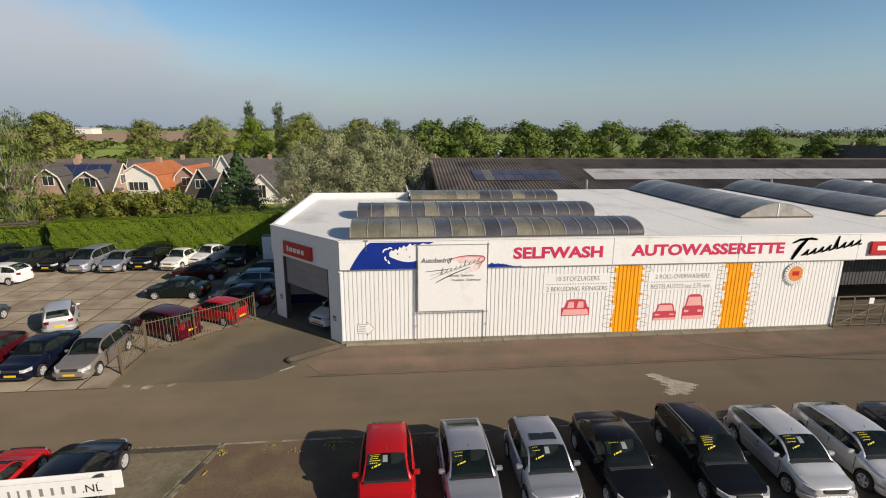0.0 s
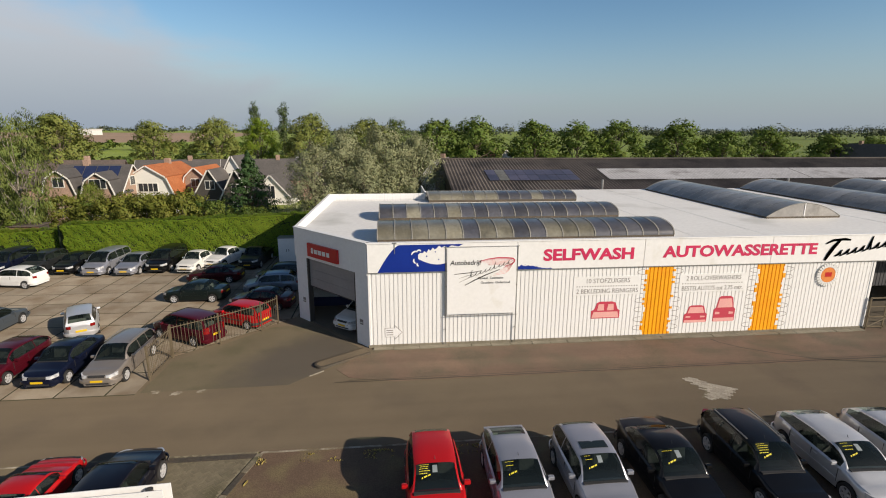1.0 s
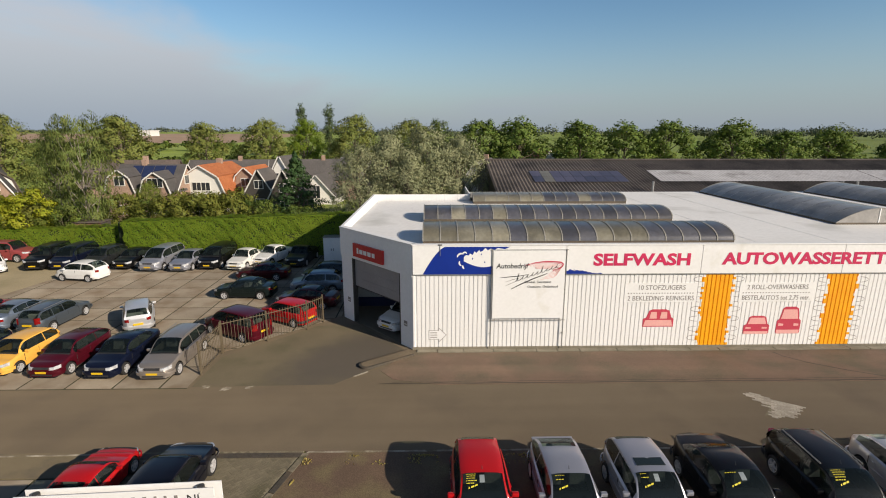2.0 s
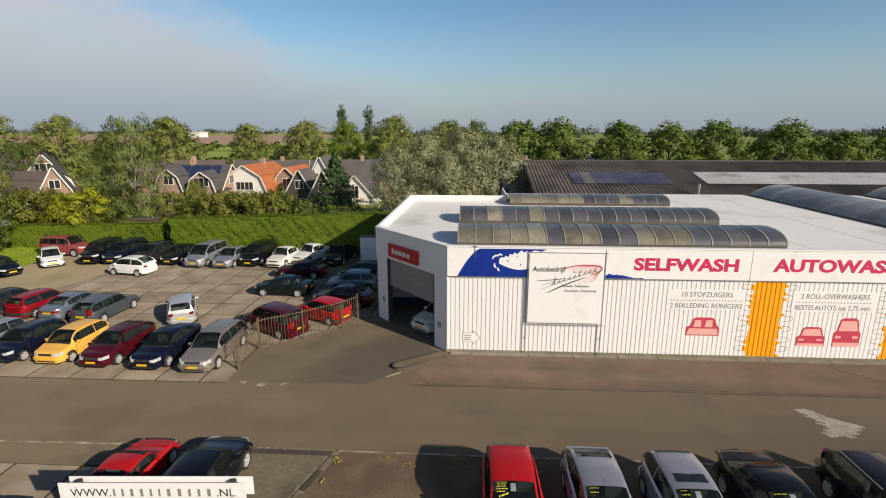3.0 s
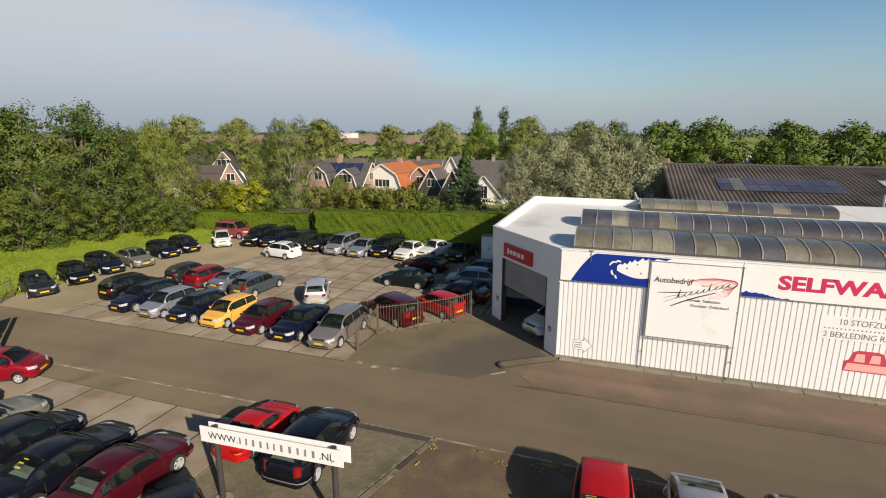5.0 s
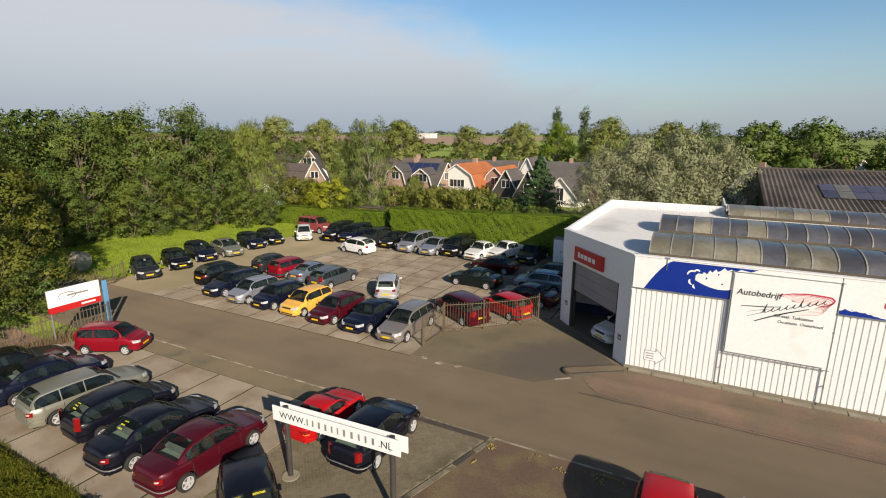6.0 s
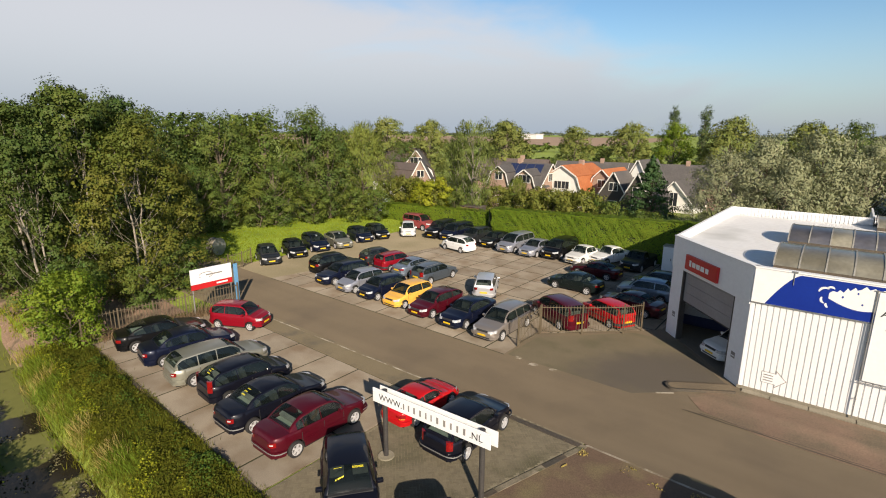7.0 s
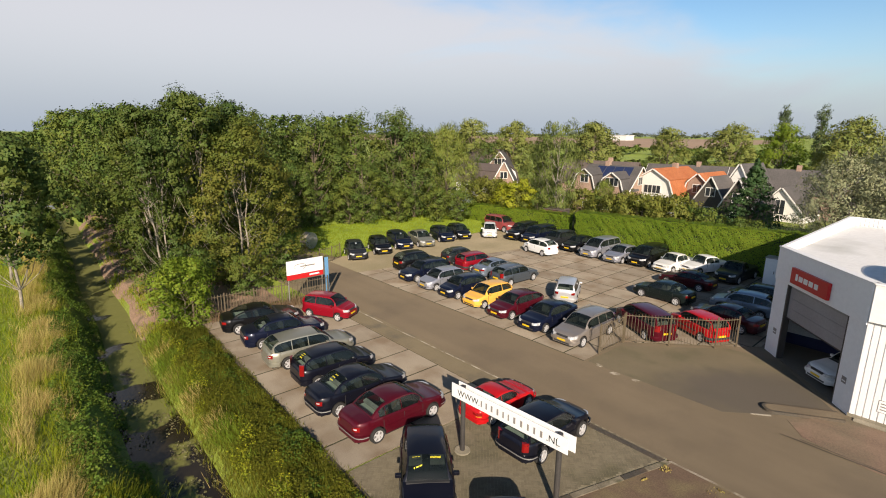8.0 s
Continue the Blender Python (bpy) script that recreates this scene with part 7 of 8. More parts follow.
# village trees behind the houses
for key, x, y, s, tn, lb in (
        ("olive", -50.0, 80.8, 1.0, 10, "broad olive green tree behind the houses"), ("olive", -49.6, 109, 0.95, 80, "pale green tree far behind the houses"),
        ("olive", -32.5, 94.7, 0.98, 150, "broad olive green tree behind the houses"), ("lime", -26.6, 101.7, 1.08, 20, "light green tree behind the houses"),
        ("poplar", -34.5, 130, 0.90, 0, "tall narrow green poplar far off"), ("poplar", -28.1, 132, 0.90, 50, "tall narrow green poplar far off"), ("olive", -16.0, 93.8, 1.04, 220, "broad olive green tree behind the houses"),
        ("olive", -5.4, 94.9, 0.98, 300, "olive green tree behind the willows"), ("dark", -0.3, 130, 1.08, 40, "dark tree far behind the willows"),
        ("olive", -78.4, 78.0, 1.06, 130, "broad olive green tree far behind the houses"), ("olive", -68.0, 79.6, 1.02, 200, "broad olive green tree far behind the houses"),
        ("olive", -56.0, 89.5, 1.0, 250, "round olive green tree behind the houses"), ("dark", -63.0, 84.0, 0.85, 10, "dark green tree behind the houses"), ("dark", -66, 70, 0.75, 60, "dark green tree behind the houses"),
        ("dark", -41, 104, 0.6, 33, "dark green tree behind the houses"), ("dark", -22, 108, 0.6, 33, "dark green tree behind the houses"),
        ("birch", -35.6, 50.0, 0.98, 0, "tall pale birch with hanging twigs"), ("birch", -39.0, 51.5, 0.8, 100, "pale birch with hanging twigs"), ("weeping", -51.0, 46.3, 0.94, 0, "large pale green weeping willow"),
        ("conifer", -17.8, 60.0, 1.0, 0, "dark green conifer between the houses")):
    tree(key, x, y, s, tn, lb)
for k in range(11):
    x = (7.1, 14.7, 26.2, 35.1, 44.0, 57.2, 68.2, 79.2, 94.7, 107.4, 121)[k]
    tree("street" if k % 2 else "street_b", x, (96.8, 97, 96.6, 97.9, 98.7, 99.8, 101, 103, 103, 104.7, 106)[k], (1.06, 1.08, 1.05, 1.02, 1.06, 1.06, 0.9, 0.96, 0.85, 0.8, 0.8)[k], 47 * k, "round green street tree behind the dark barn", group="street trees", flat=1.25)
for k in range(9):
    tree("back", 3 + 13.3 * k, 104 + 2 * (k % 3), 0.78, 31 * k, "green tree in the second row behind the barn", group="street trees", flat=1.2)
for x, y, s, tn in ((-9.6, 54.5, 0.86, 0), (-6.5, 57, 1.0, 70), (-2.4, 58, 1.04, 150), (1.2, 58.5, 0.96, 220), (-4.5, 54, 0.8, 290)):
    tree("silver", x, y, s, tn, "silver grey willow behind the hall", group="silver willows")

# wood beyond the grass
rw_ = random.Random(5)
for x, y, s, key in ((-58.0, 30.5, 0.98, "dark"), (-51.5, 41.0, 0.88, "dark"), (-53.5, 39.5, 1.04, "dark"), (-56.0, 35.0, 1.04, "round"), (-61, 36, 1.02, "wood_back"), (-61, 26, 1.0, "wood_back"), (-65, 31, 1.02, "wood_back"), (-57, 43, 0.95, "round"),
                     (-57, 22.5, 0.98, "dark"), (-61, 18, 1.0, "wood_back"), (-66, 23, 1.06, "back"), (-68, 38, 1.0, "back"), (-58, 49, 0.85, "dark"), (-54, 25.5, 0.6, "round_b"), (-52, 33.5, 0.6, "round")):
    tree(key, x, y, 1.05 * s, 360 * rw_.random(), "dark green broadleaf tree at the edge of the wood", group="trees of the wood")
for x, y, s, key in ((-39.4, 11.4, 0.86, "near"), (-36.2, 13.4, 0.81, "near_olive"), (-41.5, 14.8, 0.84, "near"), (-43.5, 9.0, 0.88, "near_b"), (-38.2, 8.4, 0.72, "near_b"), (-46, 12.5, 0.88, "near"), (-48.5, 16.5, 0.88, "near_b")):
    tree(key, x, y, 1.08 * s, -25 + 40 * rw_.random(), "tall tree with pale bare stems beside the fence", group="trees by the fence")
for k in range(9):
    tree(("round", "dark", "round_b")[k % 3] if k < 5 else "wood_back", -52 - 7.5 * k, ditch_y(-52 - 7.5 * k) + 5.2 + 1.5 * (k % 2), 1.02 + 0.05 * (k % 3), 71 * k, "green tree in a row along the ditch", group="ditch trees")
for k in range(5):
    tree("back", -62 - 13 * k, 15 + 3 * (k % 2), 1.0, 50 * k, "dark green tree of the wood", group="trees of the wood")
for x, y, s in ((-38.6, 0.5, 1.12), (-47.5, 0.2, 1.15), (-58.0, 0.8, 0.95), (-80.0, 1.6, 1.0)):
    tree("young", x, y, s, 3 * x, "young tree on the far bank of the ditch", group="bank trees")
for x, y, s in ((-80.0, 9.8, 1.1), (-90.0, 9.0, 1.12), (-101.0, 8.8, 1.12), (-76.0, 12.5, 1.14)):
    tree("wood_back", x, y, s, 5 * x, "green tree in a row along the ditch", group="ditch trees")
# shrubs
for key, x, y, s, tn, lb in (
        ("ybush", -40.3, 48.3, 1.25, 0, "bright yellow green shrub behind the hedge"), ("ybush", -42.4, 48.5, 0.95, 120, "yellow green shrub behind the hedge"), ("obush", -28.0, 50.0, 1.2, 30, "olive shrub behind the hedge"), ("obush", -24.5, 49.5, 1.25, 80, "olive shrub behind the hedge"),
        ("obush", -26.3, 51.2, 1.25, 250, "olive shrub behind the hedge"), ("obush", -23.0, 51.4, 1.2, 310, "olive shrub behind the hedge"), ("obush", -21.5, 50.2, 1.3, 140, "olive shrub behind the hedge"), ("bush", -18.5, 49.8, 1.2, 200, "green shrub behind the hedge"), ("bush", -37.0, 48.5, 1.1, 15, "green shrub behind the hedge"),
        ("obush", -40.0, 48.2, 1.0, 60, "olive shrub behind the hedge"), ("bush", -30.3, 51.5, 1.1, 60, "green shrub behind the hedge"), ("bush", -15.2, 50.2, 1.0, 60, "grey green shrub behind the hedge"),
        ("obush", -44.0, 50.0, 1.2, 10, "olive shrub in a garden behind the hedge"), ("obush", -47.0, 51.0, 1.25, 90, "olive shrub in a garden behind the hedge"), ("bush", -41.8, 51.5, 1.15, 40, "green shrub in a garden behind the hedge"), ("obush", -50.5, 52.5, 1.2, 160, "olive shrub in a garden behind the hedge"), ("weeping", -32.0, 54.5, 0.44, 0, "small light green weeping tree in a garden"), ("obush", -34.0, 53.0, 1.15, 20, "olive shrub before the brick house"), ("bush", -47.0, 41.0, 1.15, 0, "green shrub at the edge of the wood"), ("bush", -49.6, 37.0, 1.2, 50, "green shrub at the edge of the wood"),
        ("bush", -52.2, 31.5, 1.25, 90, "green shrub at the edge of the wood"), ("bush", -53.0, 27.5, 1.2, 140, "green shrub at the edge of the wood"), ("bush", -53, 22.8, 1.1, 190, "green shrub at the edge of the wood"),
        ("bush", -45.5, 43.4, 1.1, 190, "green shrub at the edge of the wood"), ("lbush", -30.2, 7.5, 0.95, 0, "bright green shrub at the end of the fence"), ("lbush", -31.6, 7.8, 0.92, 0, "green shrub at the end of the fence"),
        ("bush", -33.5, 8.5, 1.0, 120, "green shrub under the trees"), ("bush", -33.0, 12.0, 0.8, 220, "green shrub behind the fence"), ("bush", -35.0, 15.6, 0.9, 20, "green shrub behind the fence")):
    tree(key, x, y, s, tn, lb, name="shrub")

# ---- hedges ----
def hedge(name, x0, x1, y0, y1, h0, h1, leaf, label, per=95, size=0.2, seed=1):
    ob = thing(name, 0, 0, label=label, category="hedge")
    h = max(h0, h1)
    bm = bmesh.new()
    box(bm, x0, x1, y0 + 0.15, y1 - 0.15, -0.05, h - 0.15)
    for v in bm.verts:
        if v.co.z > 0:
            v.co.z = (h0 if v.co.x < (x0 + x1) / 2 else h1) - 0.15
    # solid filler whose dark colour stands in for shade inside the hedge
    part("core", bm, M["shrub_core"], ob, "solid hedge core, coloured dark as the shade between leaves")
    rng = np.random.RandomState(seed)
    spots, outs = [], []
    for fx, fy, fz, n, area in ((1, 0, 1, (0, -1, 0), (x1 - x0) * h), (1, 1, 0, (0, 0, 1), (x1 - x0) * (y1 - y0)), (0, 1, 1, (1, 0, 0), (y1 - y0) * h), (0, 1, 1, (-1, 0, 0), (y1 - y0) * h)):
        k = int(area * per)
        p = np.empty((k, 3))
        p[:, 0] = rng.uniform(x0, x1, k) if fx else (x1 if n[0] > 0 else x0)
        p[:, 1] = rng.uniform(y0, y1, k) if fy else y0
        p[:, 2] = rng.uniform(0, h, k) if fz else h
        swell = 0.10 * np.sin(1.3 * p[:, 0] + 2.1 * p[:, 2]) * np.sin(0.7 * p[:, 0] - 1.1 * p[:, 2] + 1) + 0.09 * np.sin(3.7 * p[:, 0] + 1.3 * p[:, 1]) * np.sin(4.3 * p[:, 2] + 2.2 * p[:, 0]) + rng.uniform(-0.14, 0.07, k)
        p = p + np.outer(swell, n)
        p[:, 2] *= (h0 + (h1 - h0) * (p[:, 0] - x0) / (x1 - x0)) / h
        spots.append(p)
        outs.append(np.tile(np.array(n, dtype=float), (k, 1)))
    me = leaf_mesh("leaves", *leaf_quads(np.concatenate(spots), np.concatenate(outs), size, rng, 0.0, 0.5, 0.42), LEAF[leaf])
    lv = new("leaves", me)
    lv.parent = ob
    return ob


hedge("hedge", -28.9, -4.5, 44.3, 45.9, 3.05, 3.85, "hedge", "tall clipped green hedge behind the car lot", 470, 0.095, 1)
hedge("hedge", -46.5, -30.0, 45.4, 46.8, 1.95, 2.4, "hedge", "lower clipped green hedge behind the car lot", 340, 0.115, 2)
post = thing("hedge_gap_post", -29.4, 45.0, label="dark conifer trunk in the gap of the hedge", category="tree")
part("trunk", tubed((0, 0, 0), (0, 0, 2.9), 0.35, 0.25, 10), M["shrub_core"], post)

# ---- houses ----
ROOF_MAT = {
    "grey": mat("grey_roof_tile", (0.085, 0.08, 0.075), (0.11, 0.10, 0.095), 0.75, 0.5, 6.0, 0.2, 0.4),
    "orange": mat("orange_roof_tile", (0.40, 0.125, 0.045), (0.46, 0.16, 0.06), 0.75, 0.6, 6.0, 0.2, 0.4),
    "brown": mat("brown_roof_tile", (0.135, 0.105, 0.09), (0.115, 0.092, 0.08), 0.75, 0.6, 6.0, 0.2, 0.4),
}
WALL_MAT = {
    "brick": mat("brown_brick", (0.30, 0.205, 0.155), (0.36, 0.25, 0.19), 0.85, 0.8, 9.0, 0.2, 0.3),
    "white": mat("white_render", (0.78, 0.77, 0.73), (0.72, 0.71, 0.66), 0.7, 0.5, 8.0, 0.06),
    "green": mat("green_boards", (0.05, 0.14, 0.08), (0.06, 0.16, 0.09), 0.7, 0.5, 8.0, 0.1),
    "dark": mat("dark_boards", (0.06, 0.055, 0.05), (0.08, 0.07, 0.06), 0.7, 0.5, 8.0, 0.1),
}


def house(x, y, w, d, eave, ridge, turn, roof, wall, label, mansard=True, windows=2, chimney=True, solar=None, storeys=2):
    """A small house whose gable, w wide, looks along local -y; the ridge runs back along y."""
    ob = thing("house", x, y, -0.03, turn, label=label, category="house")
    h = w / 2
    if mansard:
        prof = [(-h, eave), (-h * 0.72, lerp(eave, ridge, 0.62)), (0, ridge), (h * 0.72, lerp(eave, ridge, 0.62)), (h, eave)]
    else:
        prof = [(-h, eave), (0, ridge), (h, eave)]
    bm = bmesh.new()
    outline = [(-h, -0.1), (h, -0.1)] + [(a, b) for a, b in prof[::-1]]
    f = [bm.verts.new((a, 0, b)) for a, b in outline]
    g = [bm.verts.new((a, d, b)) for a, b in outline]
    bm.faces.new(f)
    bm.faces.new(g[::-1])
    for i in range(len(f)):
        j = (i + 1) % len(f)
        bm.faces.new((f[i], g[i], g[j], f[j]))
    bmesh.ops.recalc_face_normals(bm, faces=list(bm.faces))
    part("wall", bm, WALL_MAT[wall], ob)
    over = 0.35
    for i in range(len(prof) - 1):
        (ax, az), (bx, bz) = prof[i], prof[i + 1]
        dv = Vector((bx - ax, bz - az)).normalized()
        nv = Vector((-dv.y, dv.x))
        if i == 0:
            ax, az = ax - dv.x * over, az - dv.y * over
        if i == len(prof) - 2:
            bx, bz = bx + dv.x * over, bz + dv.y * over
        bm = bmesh.new()
        pts = [(ax + nv.x * 0.02, az + nv.y * 0.02), (bx + nv.x * 0.02, bz + nv.y * 0.02), (bx + nv.x * 0.17, bz + nv.y * 0.17), (ax + nv.x * 0.17, az + nv.y * 0.17)]
        va = [bm.verts.new((px, -0.3, pz)) for px, pz in pts]
        vb = [bm.verts.new((px, d + 0.3, pz)) for px, pz in pts]
        bm.faces.new(va)
        bm.faces.new(vb[::-1])
        for k in range(4):
            bm.faces.new((va[k], vb[k], vb[(k + 1) % 4], va[(k + 1) % 4]))
        bmesh.ops.recalc_face_normals(bm, faces=list(bm.faces))
        rf = part("roof", bm, ROOF_MAT[roof], ob)
        bm = bmesh.new()
        va = [bm.verts.new((px + nv.x * 0.01, -0.36, pz + nv.y * 0.01 - 0.04)) for px, pz in pts]
        vb = [bm.verts.new((px + nv.x * 0.01, -0.30, pz + nv.y * 0.01 - 0.04)) for px, pz in pts]
        bm.faces.new(va)
        for k in range(4):
            bm.faces.new((va[k], vb[k], vb[(k + 1) % 4], va[(k + 1) % 4]))
        bmesh.ops.recalc_face_normals(bm, faces=list(bm.faces))
        part("barge_board", bm, WALL_MAT["white"], ob, "white barge board")
        if solar is not None and i == solar:
            sp = bmesh.new()
            for a in range(4):
                for b in range(2):
                    t0, t1 = 0.08 + 0.44 * b, 0.08 + 0.44 * b + 0.42
                    y0, y1 = 0.8 + a * 1.35, 0.8 + a * 1.35 + 1.28
                    vs = [sp.verts.new((lerp(ax, bx, t) + nv.x * 0.22, yy, lerp(az, bz, t) + nv.y * 0.22)) for t, yy in ((t0, y0), (t0, y1), (t1, y1), (t1, y0))]
                    sp.faces.new(vs)
            part("solar_panel", sp, M["solar"], ob, "dark blue solar panels")
    zs = ([0.5, 1.0] if storeys == 1 else [0.85, eave + 0.5])
    for r_, zz in enumerate(zs[-storeys:] if storeys == 1 else zs):
        if zz + 1.1 > ridge - 0.6:
            zz = ridge - 2.0
        span = h * (1.1 if r_ == 0 else 0.75)
        for k in range(windows):
            wx = -span / 2 + span * (k + 0.5) / windows if windows > 1 else 0
            wn_ = part("window", boxed(wx - 0.62, wx + 0.62, -0.07, 0.03, zz, zz + 1.15), WALL_MAT["white"], ob, "white framed window")
            for px0, px1 in ((wx - 0.54, wx - 0.04), (wx + 0.04, wx + 0.54)):
                part("pane", boxed(px0, px1, -0.09, -0.06, zz + 0.08, zz + 1.07), M["window"], wn_)
    if chimney:
        part("chimney", boxed(-0.35, 0.35, d * 0.6, d * 0.6 + 0.6, ridge - 0.3, ridge + 0.7, bevel=0.02), WALL_MAT["brick"], ob)
    return ob


# village seen over the hedge
house(-33.6, 66.3, 6.4, 7.6, 3.6, 6.5, 92, "grey", "brick", "brown brick house with blue solar panels on its roof", mansard=False, windows=1, solar=0)
house(-39.4, 61.8, 3.2, 4.0, 3.8, 6.15, 3, "grey", "brick", "brown brick house wing with white barge boards", windows=1, chimney=False)
house(-35.2, 61.8, 3.3, 4.0, 3.6, 5.85, 3, "grey", "brick", "brown brick house wing with paired windows", windows=2, chimney=False)
house(-32.1, 67.0, 6.4, 9, 2.6, 6.3, -3, "orange", "white", "white gabled house with a bright orange tiled roof")
house(-27.6, 70.4, 3.4, 7, 2.8, 5.8, -3, "orange", "brick", "brick house end with an orange roof", windows=1, chimney=False)
house(-24.8, 67.5, 3.6, 8, 2.8, 5.75, -3, "grey", "dark", "dark gabled house with white barge boards", mansard=False, windows=1, chimney=False)
house(-23.2, 72.0, 4.2, 6, 3.4, 7.25, -5, "grey", "white", "white gabled house with a grey roof", mansard=False, windows=1, chimney=False)
house(-19.2, 75.9, 5.6, 8, 1.2, 4.3, -6, "grey", "white", "white gabled house with a dark roof beside the conifer", mansard=False, windows=1, chimney=False)
house(-27.5, 82.0, 6.0, 13, 3.4, 6.2, -80, "grey", "brick", "long grey roofed house in the second row", mansard=False, windows=1)
house(-41.0, 84.0, 6.0, 12, 3.0, 6.0, -80, "grey", "brick", "grey roofed house in the second row", mansard=False, windows=1)
house(-52.0, 76.0, 7.0, 12, 3.0, 6.4, -80, "brown", "brick", "brown roofed house in the second row", mansard=False, windows=2)
house(-21.8, 86.0, 5.5, 8, 2.3, 5.3, -8, "brown", "green", "green boarded house with a brown roof", mansard=False, windows=1, chimney=False)
house(-16.8, 86.0, 5.4, 9, 3.4, 6.4, -30, "grey", "dark", "dark gabled house far behind", mansard=False, windows=1)
house(4.4, 71.0, 5.0, 8, 3.2, 6.7, -20, "grey", "white", "white gabled house behind the barn", mansard=False, windows=1)
house(-67.2, 66.0, 5.4, 10, 2.6, 5.5, -90, "brown", "white", "white house with a long low brown roof", windows=1, chimney=False)
house(-54.6, 62.0, 3.4, 7, 3.2, 6.35, 38, "grey", "brick", "brown brick house with a steep gable", mansard=False, windows=1, chimney=False)
house(-77.5, 78.0, 8.0, 9, 3.8, 7.6, -90, "brown", "brick", "brown tiled house with a chimney", mansard=False, windows=2)
house(24.0, 112.0, 6.0, 9, 3.0, 6.5, 15, "orange", "white", "white gabled house among the street trees", mansard=False, windows=1)
house(100.0, 92.0, 8.0, 12, 3.2, 8.2, 15, "grey", "dark", "dark gabled shed among the street trees", mansard=False, windows=1)

house(-64.6, 72.0, 4.4, 7, 4.6, 7.45, 36, "grey", "brick", "brick gabled house with white barge boards and a dark roof", mansard=False, windows=2, chimney=False)
house(-20.8, 65.0, 3.6, 6, 2.6, 5.9, -5, "grey", "dark", "dark gabled house beside the conifer", mansard=False, windows=1, chimney=False)

# ---- dark barn behind the hall ----
barn = thing("barn", 0, 0, label="long dark barn with corrugated roof and translucent sheets", category="building")
fibre = mat("dark_fibre_cement", (0.088, 0.073, 0.064), (0.115, 0.096, 0.083), 0.8, 0.4, 6.0, 0.25, 0.3, stain=(0.045, 0.038, 0.034), stain_scale=0.3, stain_at=(0.5, 0.68))


def barn_roof(x0, x1, y0, z0, y1, z1, pitch=0.36, deep=0.045):
    bm = bmesh.new()
    prev = None
    n = int((x1 - x0) / (pitch / 2))
    for i in range(n + 1):
        x = lerp(x0, x1, i / n)
        d = deep * (1 if i % 2 else -1)
        pair = (bm.verts.new((x, y0, z0 + d)), bm.verts.new((x, y1, z1 + d)))
        if prev:
            bm.faces.new((prev[0], pair[0], pair[1], prev[1]))
        prev = pair
    return bm


part("roof", barn_roof(4.3, 150, 47.8, 4.9, 60.0, 7.5), fibre, barn)
part("roof", barn_roof(4.3, 150, 60.0, 7.5, 72.0, 4.9), fibre, barn)
part("ridge_cap", boxed(4.2, 150, 59.8, 60.2, 7.45, 7.62, bevel=0.03), fibre, barn)
part("wall", prismed([(4.6, 48.2), (149.5, 48.2), (149.5, 71.6), (4.6, 71.6)], -0.05, 4.85), WALL_MAT["dark"], barn)
bm = bmesh.new()
va = [bm.verts.new(p) for p in ((4.6, 48.2, 4.8), (4.6, 71.6, 4.8), (4.6, 60, 7.4))]
bm.faces.new(va)
part("gable", bm, WALL_MAT["dark"], barn)
milky = mat("translucent_roof_sheet", (0.52, 0.51, 0.51), (0.44, 0.43, 0.43), 0.5, 0.3, 3.0, 0.15, stain=(0.2, 0.18, 0.165), stain_scale=0.4, stain_at=(0.55, 0.75))
for x0, x1 in ((21.6, 45), (45.1, 64), (64.1, 83)):
    a, b = 0.32, 0.64
    part("light_sheet", barn_roof(x0, x1, lerp(47.8, 60, a), lerp(4.9, 7.5, a) + 0.08, lerp(47.8, 60, b), lerp(4.9, 7.5, b) + 0.08, deep=0.018), milky, barn, "pale translucent roof sheets")
for r_ in range(2):
    for k in range(9):
        a0, a1 = 0.30 + 0.155 * r_, 0.30 + 0.155 * r_ + 0.148
        x0 = 8.6 + 1.08 * k
        bm = bmesh.new()
        lo = [bm.verts.new((xx, lerp(47.8, 60, a), lerp(4.9, 7.5, a) + 0.12)) for xx, a in ((x0, a0), (x0 + 1.04, a0), (x0 + 1.04, a1), (x0, a1))]
        bm.faces.new(lo)
        part("solar_panel", bm, M["vault_brown" if k == 1 else "vault_violet"], barn, "dark violet solar panel")
for px in (19.4, 37.9, 39.4):
    part("vent_pipe", tubed((px, 48.6, 4.8), (px, 48.6, 6.1), 0.12), M["steel"], barn)

aircon = thing("air_conditioner", 50.4, 48.9, 5.1, label="white air conditioning unit on the dark barn roof", category="air conditioner")
part("casing", boxed(0, 1.0, 0, 0.4, -0.02, 0.72, bevel=0.02), M["white_flat"], aircon)
part("fan_grille", tubed((0.35, -0.02, 0.36), (0.35, 0.005, 0.36), 0.27), M["dark_steel"], aircon, "dark round fan grille")

# ---- odds and ends round the lot ----
cab = thing("storage_cabinet", -10.95, 41.75, 0.02, 2, label="light grey steel storage cabinet beside the white hall", category="cabinet")
part("body", boxed(0, 1.5, 0, 0.9, 0.06, 2.1, bevel=0.015), M["grey_wall"], cab)
part("lid", prismed([(-0.04, -0.04), (1.54, -0.04), (1.54, 0.94), (-0.04, 0.94)], 2.1, 2.17), M["steel"], cab)
for k in range(2):
    dr = part("door", boxed(0.04 + 0.72 * k, 0.72 + 0.72 * k, -0.02, 0.0, 0.12, 2.04, bevel=0.006), M["grey_wall"], cab)
    part("handle", boxed(0.62 + 0.2 * k, 0.66 + 0.2 * k, -0.05, -0.02, 1.0, 1.2), M["dark_steel"], dr, "dark handle")
for px in (0.1, 1.4):
    part("foot", boxed(px - 0.06, px + 0.06, 0.05, 0.85, -0.02, 0.06), M["dark_steel"], cab)

